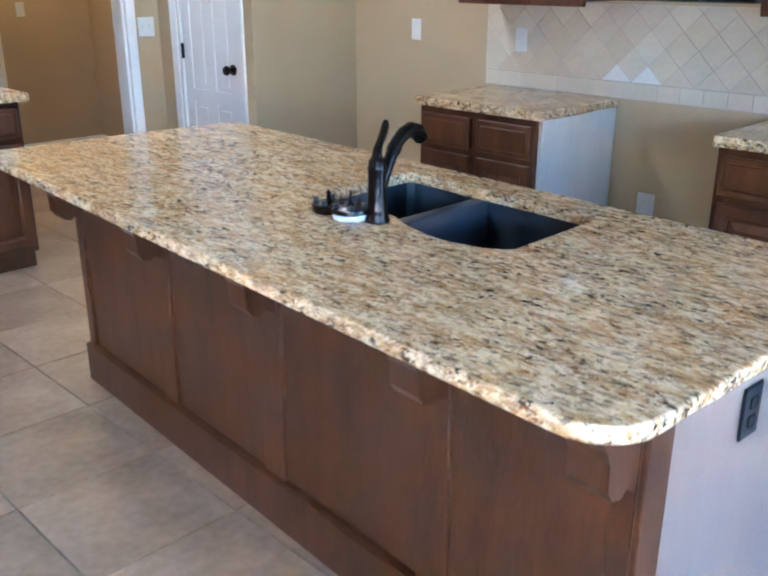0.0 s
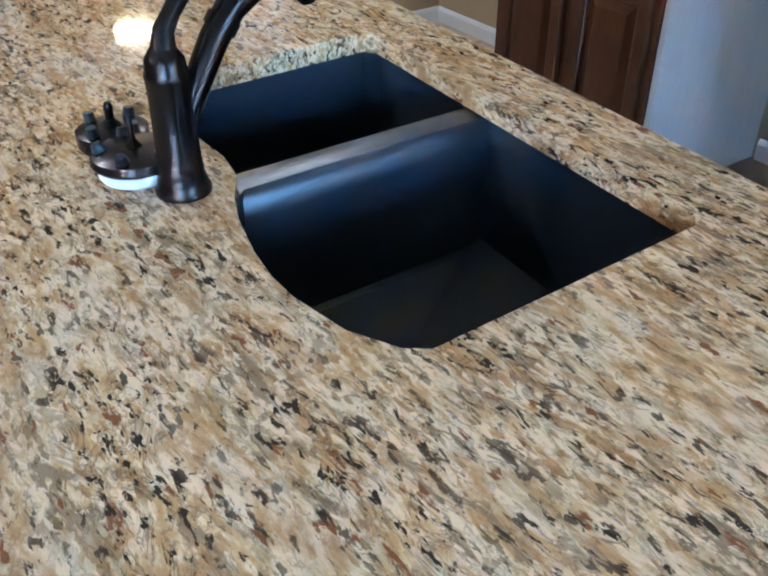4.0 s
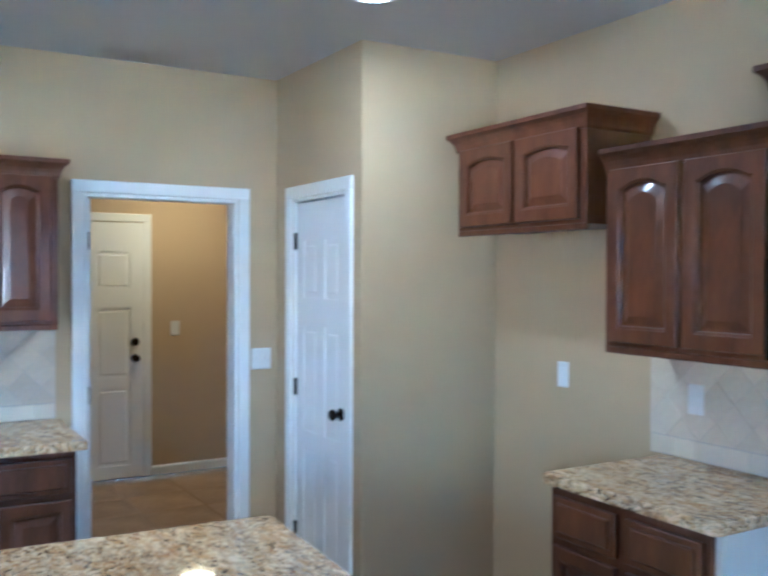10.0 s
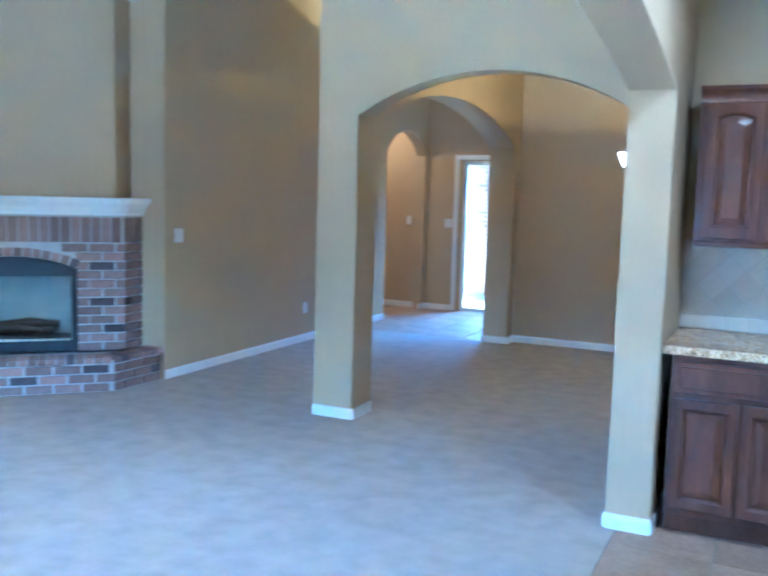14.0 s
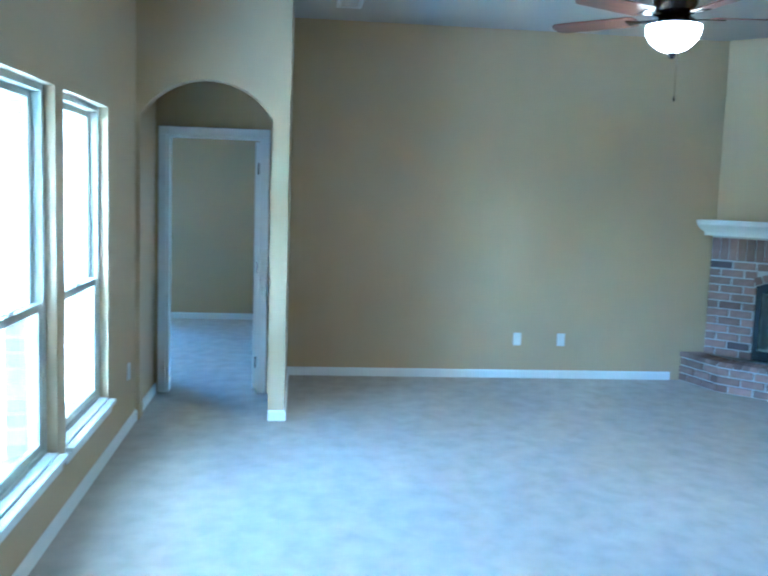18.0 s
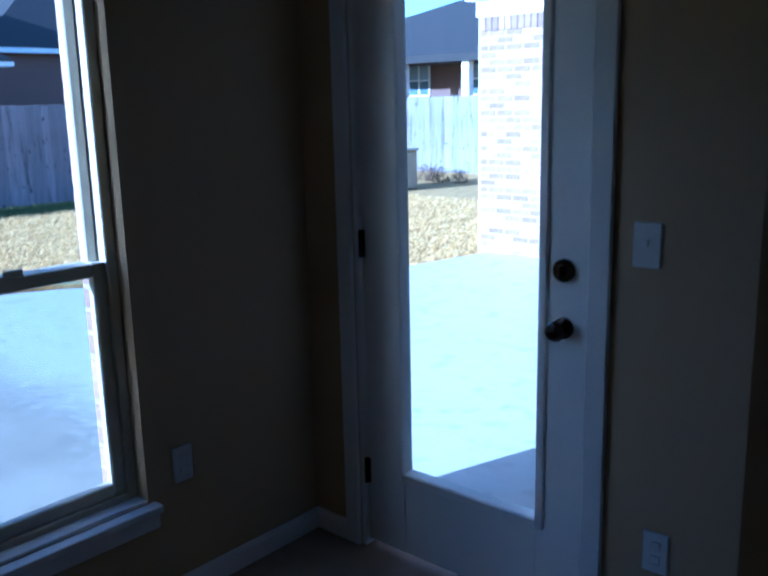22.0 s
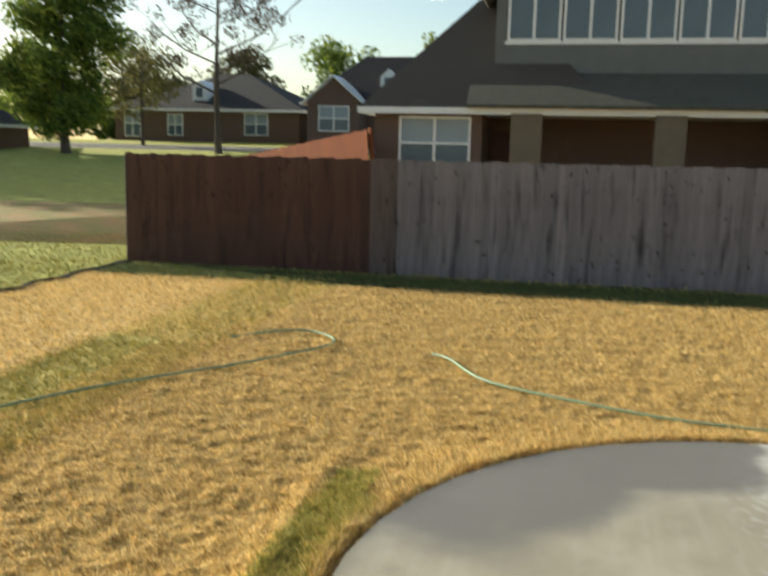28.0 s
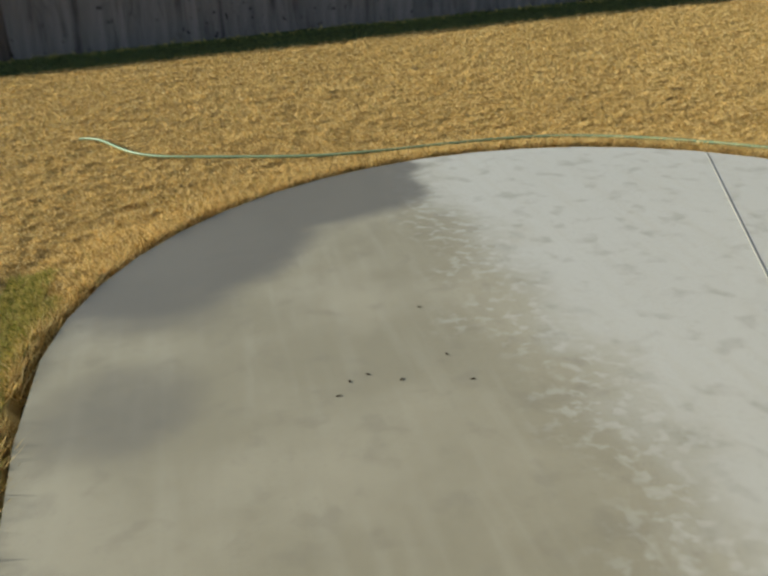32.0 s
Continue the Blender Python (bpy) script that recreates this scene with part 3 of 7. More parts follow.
def wall_cabinet(m, w, d, h, doors, arch, label, crown=0.10, left=True, right=True, lip=0.02):
    c = thing("wall_cabinet", m, label, "cabinet", "dark kitchen wall cabinets")
    body = bmesh.new()
    cuboid(body, 0, 0, 0, w, d, h, 0.002)
    part("body", body, WOOD, c)
    rail = bmesh.new()
    cuboid(rail, 0.004, -0.006, -0.022, w - 0.004, 0.02, 0.004, 0.004)
    part("light_rail", rail, WOOD, c)
    gap = 0.028
    dw = (w - gap * (doors + 1) - 0.01) / doors
    for k in range(doors):
        cab_door(c, gap + 0.005 + k * (dw + gap), lip, dw, h - crown - lip + 0.02, arch)
    cr = crown_mesh(w, d, 0.044, 0.086, left, right)
    bmesh.ops.translate(cr, verts=cr.verts, vec=(0, 0, h - crown + 0.012))
    part("crown", cr, WOOD, c)
    return c


def east(y, z, d):
    return pose(XE - d, y, z, 0, 0, -90)


wall_cabinet(east(5.44, 1.835, 0.36), 0.84, 0.36, 0.455, 2, 0.022, "short dark cherry wall cabinet above the empty refrigerator space")
wall_cabinet(east(4.525, 1.365, 0.33), 0.725, 0.33, 0.745, 2, 0.028, "dark cherry wall cabinet with two arched raised-panel doors", left=False, right=False)
wall_cabinet(east(3.795, 1.775, 0.37), 0.76, 0.37, 0.50, 2, 0.026, "tall-set dark cherry cabinet with crown moulding above the microwave")
wall_cabinet(east(3.030, 1.350, 0.33), 0.455, 0.33, 0.76, 1, 0.032, "dark cherry wall cabinet with one arched door beside the microwave", left=False, right=False)
wall_cabinet(east(2.570, 1.350, 0.33), 0.80, 0.33, 0.76, 2, 0.03, "dark cherry wall cabinet over the long counter", left=False)


def base_cabinet(m, w, d, bays, label, feet=0.10, deep=True):
    """A base unit: a drawer over two doors in each bay."""
    c = thing("base_cabinet", m, label, "cabinet", "dark kitchen base cabinets")
    body = bmesh.new()
    cuboid(body, 0, 0, feet, w, d, 0.878, 0.002)
    cuboid(body, 0.0, 0.06, 0, w, d - 0.005, feet)
    part("body", body, WOOD, c)
    bw = w / bays
    for k in range(bays):
        x = k * bw + 0.022
        cab_drawer(c, x, 0.70, bw - 0.044, 0.148)
        dw = (bw - 0.044 - 0.022) / 2 if deep else bw - 0.044
        for j in range(2 if deep else 1):
            cab_door(c, x + j * (dw + 0.022), feet + 0.035, dw, 0.535, 0.0, 0.052)
    return c


def rounded(x0, y0, x1, y1, r, steps=6):
    rs = r if isinstance(r, tuple) else (r,) * 4
    out = []
    for (cx, cy, a0), q in zip(((x0, y0, 180), (x1, y0, 270), (x1, y1, 0), (x0, y1, 90)), rs):
        if q <= 0:
            out.append((cx, cy))
            continue
        ox, oy = cx + (q if cx == x0 else -q), cy + (q if cy == y0 else -q)
        for k in range(steps + 1):
            a = radians(a0 + 90 * k / steps)
            out.append((ox + q * math.cos(a), oy + q * math.sin(a)))
    return out


def slab_mesh(outline, z0, z1, hole=None, ease=0.006):
    """A stone slab with eased edges, and a hole through it if given."""
    bm = bmesh.new()
    cx, cy = sum(p[0] for p in outline) / len(outline), sum(p[1] for p in outline) / len(outline)

    def loop(pts, z, k=0.0):
        out = []
        for x, y in pts:
            d = math.hypot(x - cx, y - cy)
            out.append(bm.verts.new((x - (x - cx) / d * k, y - (y - cy) / d * k, z)))
        return out

    def band(a, b):
        for i in range(len(a)):
            bm.faces.new((a[i], a[(i + 1) % len(a)], b[(i + 1) % len(b)], b[i]))

    rings = [loop(outline, z0, ease * 0.6), loop(outline, z0 + ease), loop(outline, z1 - ease), loop(outline, z1 - ease * 0.3, ease * 0.3), loop(outline, z1, ease)]
    for a, b in zip(rings, rings[1:]):
        band(a, b)
    if hole:
        top, low = [bm.verts.new((x, y, z1)) for x, y in hole], [bm.verts.new((x, y, z0)) for x, y in hole]
        band(top, low)
        for ring, inner in ((rings[-1], top), (rings[0], low)):
            es = [bm.edges.get((r[i], r[(i + 1) % len(r)])) for r in (ring, inner) for i in range(len(r))]
            bmesh.ops.triangle_fill(bm, edges=[e for e in es if e], use_beauty=True)
    else:
        bm.faces.new(rings[-1])
        bm.faces.new(list(reversed(rings[0])))
    return bm


def counter(name, outline, label, hole=None, at=None, low=0.8805):
    c = part(name, slab_mesh(outline, low, 0.92, hole), GRANITE, at=at)
    return tagged(c, label, "countertop")


base_cabinet(pose(3.535, 4.50, 0, 0, 0, -90), 0.69, XE - 3.535, 2, "dark cherry base cabinet with two drawers and raised-panel doors", deep=False)
side = tagged(part("end_panel", box_of(3.545, 3.785, 0.0, XE - 0.002, 3.807, 0.875, 0.002), ROSY), "bare pale end panel of the base cabinet", "panel")
counter("countertop", rounded(3.51, 3.772, XE - 0.002, 4.53, (0.02, 0, 0, 0.02)), "small granite countertop on the base cabinet by the wall")
base_cabinet(pose(3.535, 2.99, 0, 0, 0, -90), 2.0, XE - 3.535, 3, "long dark cherry base cabinet along the wall")
counter("countertop", rounded(3.51, 0.98, XE - 0.002, 3.01, (0.02, 0, 0, 0.02)), "long granite countertop beyond the range space")

# hutch beside the doorway
base_cabinet(pose(0.905, 5.975, 0), 1.265, YN - 5.975, 2, "dark cherry base cabinet of the built-in hutch")
counter("countertop", rounded(0.862, 5.94, 2.215, YN - 0.002, (0.01, 0.01, 0, 0)), "granite countertop of the built-in hutch")
wall_cabinet(pose(0.93, YN - 0.33, 1.40), 1.22, 0.33, 0.755, 4, 0.022, "dark cherry hutch cabinet with four arched raised-panel doors", left=False)

# ---- island ----
IM = pose(1.87, 3.32, 0, 0, 0, -3.5)
isl = thing("kitchen_island", IM, "dark cherry kitchen island with panelled sides under granite", "kitchen island")
for nm, a in zip(("side_panel", "side_panel", "end_board", "end_board", "bottom_board"), ((-0.19, -1.13, 0.0, -0.165, 1.22, 0.889), (0.425, -1.13, 0.0, 0.45, 1.22, 0.889), (-0.165, -1.13, 0.0, 0.425, -1.105, 0.889), (-0.165, 1.195, 0.0, 0.425, 1.22, 0.889), (-0.165, -1.105, 0.1, 0.425, 1.195, 0.12))):
    bw = bmesh.new()
    cuboid(bw, *a, 0.001)
    part(nm, bw, WOOD, isl)
edges = [1.22, 0.58, -0.02, -0.64, -1.13]
for a in edges:
    st = bmesh.new()
    cuboid(st, -0.204, max(a - 0.048, -1.13), 0.15, -0.189, min(a + 0.048, 1.22), 0.80, 0.002)
    part("stile", st, WOOD, isl)
for z0, z1, t in ((0.0, 0.155, 0.222), (0.80, 0.888, 0.2035)):
    rl = bmesh.new()
    cuboid(rl, -t, -1.131, z0, -0.189, 1.221, z1, 0.004)
    part("rail", rl, WOOD, isl)
for a, b in zip(edges, edges[1:]):
    pn = bmesh.new()
    cuboid(pn, -0.1925, b + 0.05, 0.157, -0.189, a - 0.05, 0.798, 0.001)
    part("panel", pn, WOOD, isl)


def corbel_mesh():
    bm = bmesh.new()
    pts = [(0, 0), (0.20, 0), (0.20, -0.03), (0.165, -0.05), (0.125, -0.085), (0.10, -0.12), (0.088, -0.145), (0.085, -0.20), (0.07, -0.222), (0.045, -0.228), (0.03, -0.215), (0, -0.235)]
    prism(bm, pts, 0.085, Matrix(((-1, 0, 0, 0), (0, 0, 1, -0.0425), (0, 1, 0, 0), (0, 0, 0, 1))))
    return bm


for a in (1.177, 0.58, -0.02, -0.64, -1.087):
    piece("corbel", shared(("corbel",), corbel_mesh, WOOD), isl, pose(-0.204, a, 0.889))
PALE_END = material("pale_island_panel", (0.31, 0.225, 0.17), 0.45, second=(0.255, 0.18, 0.13), scale=2.0, fine=22, stretch=(4, 4, 0.6), mix=0.9)
sb = bmesh.new()
cuboid(sb, -0.125, -1.142, 0.0, 0.45, -1.1305, 0.888, 0.002)
part("end_panel", sb, PALE_END, isl, "pale end panel")
sb = bmesh.new()
cuboid(sb, -0.204, -1.146, 0.0, -0.126, -1.1305, 0.888, 0.003)
part("end_stile", sb, WOOD, isl)

HOLE = [(0.037, -0.640), (0.372, -0.612), (0.386, -0.598), (0.388, 0.05), (0.374, 0.068), (0.08, 0.04), (0.03, 0.02), (0.018, -0.03), (0.014, -0.10), (0.017, -0.165), (0.023, -0.221), (0.018, -0.273), (-0.004, -0.319), (-0.018, -0.364), (-0.029, -0.43), (-0.032, -0.475), (-0.029, -0.515), (-0.012, -0.582), (0.016, -0.626)]
counter("countertop", rounded(-0.49, -1.26, 0.50, 1.23, (0.10, 0.03, 0.03, 0.03), 8), "large polished gold and brown granite island top with a sink cut-out", HOLE, IM, 0.8905)


def bowl_mesh(outline, top, low, shrink=0.86):
    bm = bmesh.new()
    cx, cy = sum(p[0] for p in outline) / len(outline), sum(p[1] for p in outline) / len(outline)
    rings = []
    for k, z in ((1.05, top), (1.0, top), (0.985, top - 0.02), (0.97, low + 0.05), (0.95, low + 0.02), (shrink, low), (0.12, low - 0.006)):
        rings.append([bm.verts.new((cx + (x - cx) * k, cy + (y - cy) * k, z)) for x, y in outline])
    for a, b in zip(rings, rings[1:]):
        for i in range(len(a)):
            bm.faces.new((a[i], a[(i + 1) % len(a)], b[(i + 1) % len(b)], b[i]))
    bm.faces.new(rings[-1])
    return bm


sink = thing("kitchen_sink", IM, "black composite double-bowl sink set under the granite", "sink")
big = [(0.034, -0.652), (0.38, -0.620), (0.396, -0.60), (0.398, -0.232), (0.388, -0.222), (0.04, -0.243), (0.008, -0.275), (-0.014, -0.325), (-0.03, -0.37), (-0.042, -0.43), (-0.046, -0.475), (-0.041, -0.52), (-0.024, -0.59), (0.006, -0.636)]
small = [(0.03, -0.218), (0.38, -0.195), (0.396, -0.185), (0.398, 0.058), (0.382, 0.078), (0.07, 0.05), (0.022, 0.03), (0.008, -0.03), (0.004, -0.10), (0.008, -0.19)]
part("large_bowl", bowl_mesh(big, 0.8865, 0.69), SINKM, sink, smooth=True)
part("small_bowl", bowl_mesh(small, 0.8865, 0.71), SINKM, sink, smooth=True)
dv = bmesh.new()
prof = [(-0.040, 0.70), (-0.036, 0.80), (-0.033, 0.85), (-0.029, 0.876), (-0.020, 0.886), (0.0, 0.8894), (0.020, 0.886), (0.029, 0.876), (0.033, 0.85), (0.036, 0.80), (0.040, 0.70)]
ends = [[dv.verts.new((x, y + o, z)) for o, z in prof] for x, y in ((-0.012, -0.231), (0.10, -0.225), (0.25, -0.216), (0.402, -0.207))]
for a, b in zip(ends, ends[1:]):
    for i in range(len(prof)):
        dv.faces.new((a[i], b[i], b[(i + 1) % len(prof)], a[(i + 1) % len(prof)]))
dv.faces.new(ends[0])
dv.faces.new(list(reversed(ends[-1])))
bmesh.ops.recalc_face_normals(dv, faces=dv.faces)
part("divider", dv, SINKM, sink, smooth=True)
for cx, cy, cz in ((0.18, -0.46, 0.689), (0.20, -0.10, 0.709)):
    dr = bmesh.new()
    tube(dr, [(cx, cy, cz - 0.004), (cx, cy, cz - 0.001), (cx, cy, cz + 0.002)], [0.045, 0.045, 0.04], 20)
    part("drain", dr, BLACKM, sink, smooth=True)

fau = thing("kitchen_faucet", IM @ pose(-0.044, -0.276, 0.92, 0, 0, 14) @ Matrix.Diagonal((0.84, 0.84, 0.84, 1)), "oil-rubbed bronze pull-out kitchen faucet with a lever", "faucet")
fb = bmesh.new()
tube(fb, [(0, 0, h) for h in (0, 0.006, 0.012, 0.03, 0.034, 0.038, 0.10, 0.135, 0.15, 0.156, 0.16, 0.175, 0.187, 0.193)], [0.036, 0.036, 0.033, 0.029, 0.0295, 0.028, 0.0265, 0.026, 0.027, 0.0275, 0.026, 0.024, 0.016, 0.006], 24)
part("body", fb, BRONZE, fau, smooth=True)
sp = bmesh.new()
tube(sp, [(0.012, 0, 0.085), (0.035, 0, 0.125), (0.07, 0, 0.178), (0.10, 0, 0.212), (0.135, 0, 0.233), (0.17, 0, 0.238), (0.205, 0, 0.228), (0.228, 0, 0.208)], [0.017, 0.0175, 0.0185, 0.0195, 0.021, 0.0235, 0.025, 0.023], 18)
part("spout", sp, BRONZE, fau, smooth=True)
cl = bmesh.new()
tube(cl, [(0.080, 0, 0.190), (0.090, 0, 0.2015)], 0.0215, 18)
part("collar", cl, BRONZE, fau, smooth=True)
lv = bmesh.new()
tube(lv, [(0.0, 0, 0.178), (0.006, 0.003, 0.205), (0.022, 0.006, 0.222), (0.044, 0.010, 0.243), (0.058, 0.012, 0.264), (0.062, 0.013, 0.280)], [0.017, 0.013, 0.011, 0.012, 0.0115, 0.006], 14)
part("lever", lv, BRONZE, fau, smooth=True)

strn = thing("sink_strainer", IM @ pose(-0.074, -0.212, 0.92), "dark metal sink strainer lying on the granite beside the faucet", "strainer")
s1 = bmesh.new()
tube(s1, [(0, 0, 0), (0, 0, 0.004), (0, 0, 0.012), (0, 0, 0.016)], [0.040, 0.043, 0.043, 0.040], 28)
part("seal", s1, PLATE, strn, "white rubber ring", smooth=True)
s2 = bmesh.new()
tube(s2, [(0, 0, 0.016), (0, 0, 0.020), (0, 0, 0.028), (0, 0, 0.034)], [0.047, 0.050, 0.048, 0.03], 28)
tube(s2, [(0, 0, 0.034), (0, 0, 0.042), (0, 0, 0.066), (0, 0, 0.07)], [0.010, 0.0035, 0.003, 0.002], 10)
part("basket", s2, BRONZE, strn, smooth=True)
for k in range(5):
    a = 1.2566 * k + 0.3
    s3 = bmesh.new()
    tube(s3, [(0.036 * math.cos(a), 0.036 * math.sin(a), 0.03), (0.04 * math.cos(a), 0.04 * math.sin(a), 0.040)], [0.009, 0.006], 8)
    part("lug", s3, BLACKM, strn, smooth=True)

stp = thing("sink_stopper", IM @ pose(-0.076, -0.128, 0.92), "dark metal sink stopper with small lugs on the granite", "stopper")
b = bmesh.new()
tube(b, [(0, 0, 0), (0, 0, 0.006), (0, 0, 0.022), (0, 0, 0.026)], [0.038, 0.042, 0.042, 0.030], 28)
part("plug", b, BRONZE, stp, smooth=True)
b = bmesh.new()
tube(b, [(0, 0, 0.026), (0, 0, 0.035), (0, 0, 0.048), (0, 0, 0.054)], [0.012, 0.005, 0.006, 0.004], 10)
part("pull", b, BRONZE, stp, smooth=True)
for k in range(4):
    a = 1.5708 * k + 0.6
    b = bmesh.new()
    tube(b, [(0.031 * math.cos(a), 0.031 * math.sin(a), 0.02), (0.033 * math.cos(a), 0.033 * math.sin(a), 0.036)], [0.008, 0.006], 8)
    part("lug", b, BLACKM, stp, smooth=True)

# ---- microwave ----
MW = east(3.785, 1.375, 0.40)
mw = thing("microwave", MW, "glossy black over-the-range microwave with a green clock", "microwave")
b = bmesh.new()
cuboid(b, 0, 0.02, 0, 0.755, 0.39, 0.395, 0.004)
part("case", b, BLACKM, mw)
b = bmesh.new()
cuboid(b, 0.002, -0.012, 0.315, 0.753, 0.02, 0.393, 0.006)
part("vent_panel", b, BLACK, mw)
for k in range(3):
    b = bmesh.new()
    cuboid(b, 0.02, -0.016, 0.33 + 0.018 * k, 0.735, -0.011, 0.336 + 0.018 * k, 0.002)
    part("vent_slat", b, BLACK, mw)
b = bmesh.new()
cuboid(b, 0.002, -0.02, 0.004, 0.555, 0.02, 0.312, 0.008, 2)
dr = part("door", b, BLACK, mw)
b = bmesh.new()
cuboid(b, 0.06, -0.0225, 0.09, 0.42, -0.0195, 0.25, 0.001)
part("window", b, material("smoked_glass", (0.03, 0.03, 0.032), 0.1, scale=2, fine=40, mix=1), dr, "smoked grey glass window")
b = bmesh.new()
tube(b, [(0.49, -0.02, 0.06), (0.49, -0.05, 0.08), (0.49, -0.052, 0.16), (0.49, -0.052, 0.22), (0.49, -0.05, 0.265), (0.49, -0.02, 0.285)], 0.011, 12)
part("handle", b, BLACK, dr, smooth=True)
b = bmesh.new()
cuboid(b, 0.559, -0.02, 0.004, 0.753, 0.02, 0.312, 0.008, 2)
cp = part("control_panel", b, BLACK, mw)
b = bmesh.new()
cuboid(b, 0.60, -0.0225, 0.255, 0.71, -0.0195, 0.29, 0.001)
part("display", b, BLACKM, cp)
b = bmesh.new()
for x, w in ((0.645, 0.003), (0.651, 0.007), (0.663, 0.007), (0.673, 0.007)):
    cuboid(b, x, -0.0235, 0.267, x + w, -0.0224, 0.279)
part("clock", b, GREEN, cp, "glowing green clock digits")
for r in range(5):
    for q in range(3):
        b = bmesh.new()
        cuboid(b, 0.597 + q * 0.042, -0.0225, 0.035 + r * 0.038, 0.627 + q * 0.042, -0.0195, 0.058 + r * 0.038, 0.002)
        part("button", b, BLACK, cp)
b = bmesh.new()
cuboid(b, 0.265, -0.0204, 0.024, 0.32, -0.0195, 0.030)
part("badge", b, STEEL, dr, "small grey maker's badge")


# ---- plates, doors, casings ----
def plate(m, label, kind="switch", w=0.072, mat=None):
    o = thing("light_switch" if kind == "switch" else "wall_outlet", m, label, "switch" if kind == "switch" else "outlet")
    mat = mat or PLATE
    b = bmesh.new()
    cuboid(b, -w / 2, -0.007, -0.058, w / 2, 0, 0.058, 0.004)
    part("plate", b, mat, o)
    n = max(1, round(w / 0.06) - 0) if w > 0.09 else 1
    for k in range(n):
        x = (k - (n - 1) / 2) * 0.046
        if kind == "switch":
            b = bmesh.new()
            cuboid(b, x - 0.005, -0.016, -0.003, x + 0.005, -0.006, 0.016, 0.002)
            part("toggle", b, mat, o)
        else:
            for z in (-0.02, 0.02):
                b = bmesh.new()
                cuboid(b, x - 0.014, -0.009, z - 0.013, x + 0.014, -0.006, z + 0.013, 0.003)
                part("socket", b, mat, o)
    return o


FE, FN, FW, FS = -90, 0, 90, 180     # turn of things on the east, north, west and south walls
plate(pose(XE, 5.11, 1.18, 0, 0, FE), "white outlet plate on the tan wall of the refrigerator space", "outlet")
plate(pose(XE - 0.012, 4.36, 1.16, 0, 0, FE), "white outlet plate on the stone backsplash", "outlet")
plate(pose(XE - 0.012, 2.80, 1.13, 0, 0, FE), "white switch plate on the stone backsplash", "switch", 0.075)
plate(pose(XE, 3.58, 0.43, 0, 0, FE), "white range outlet low on the wall", "outlet", 0.09)
plate(pose(3.275, YN, 1.165, 0, 0, FN), "white double switch plate beside the doorway", "switch", 0.115)
plate(pose(1.415, YN - 0.012, 1.185, 0, 0, FN), "white outlet plate on the hutch backsplash", "outlet", 0.085)
plate(pose(3.54, 9.07, 1.19, 0, 0, FN), "white switch plate on the utility room wall")
plate(IM @ pose(0.155, -1.142, 0.69, 0, 0, FN), "black outlet on the island's end panel", "outlet", mat=BLACKM)
plate(pose(-3.28, 7.54, 1.20, 0, 0, FW), "white double switch plate beside the fireplace", "switch", 0.115)
plate(pose(-3.28, 9.65, 0.36, 0, 0, FW), "white outlet low on the hall wall", "outlet")
plate(pose(XW, 4.15, 0.36, 0, 0, FW), "white outlet low on the living room wall", "outlet")
plate(pose(XW, 4.56, 0.36, 0, 0, FW), "white cable outlet low on the living room wall", "outlet")
plate(pose(XD, 0.64, 1.161, 0, 0, FW), "white switch plate beside the patio door", "switch", 0.075)
plate(pose(XD, 0.70, 0.345, 0, 0, FW), "white outlet low beside the patio door", "outlet")
plate(pose(1.79, YS, 0.445, 0, 0, FS), "white outlet low between window and corner", "outlet")
plate(pose(-3.53, 12.94, 1.24, 0, 0, FN), "white switch plate in the side hall")
plate(pose(-2.93, 12.95, 1.22, 0, 0, FN), "white double switch plate beside the entrance door", "switch", 0.115)
plate(pose(-3.0, YL, 0.40, 0, 0, FS), "white outlet low past the last window", "outlet")


def casing(m, w, h, name="door_casing", label="white painted door casing", face=0.063, deep=0.018, side=True):
    """Trim round an opening w wide; local x along, y into the wall."""
    o = thing(name, m, label, "door casing")
    tagged(o, kind="structure")
    for nm, a in (("jamb_trim", (-face, -deep, 0, 0, 0, h)), ("jamb_trim", (w, -deep, 0, w + face, 0, h)), ("head_trim", (-face, -deep - 0.001, h, w + face, 0, h + face))):
        b = bmesh.new()
        cuboid(b, *a, 0.004)
        part(nm, b, TRIM, o)
    return o


def jamb(m, w, h, deep):
    o = thing("door_jamb", m, "white painted door jamb lining", "door jamb")
    tagged(o, kind="structure")
    for a in ((0.0, 0, 0, 0.018, deep, h), (w - 0.018, 0, 0, w, deep, h), (0.018, 0, h - 0.018, w - 0.018, deep, h)):
        b = bmesh.new()
        cuboid(b, *a, 0.001)
        part("lining", b, TRIM, o)
    return o


def hinge(parent, x, z, y=-0.012):
    b = bmesh.new()
    tube(b, [(x, y, z - 0.045), (x, y, z + 0.045)], 0.008, 8)
    cuboid(b, x - 0.012, y + 0.002, z - 0.045, x + 0.014, y + 0.006, z + 0.045)
    return part("hinge", b, BRONZE, parent, smooth=False)


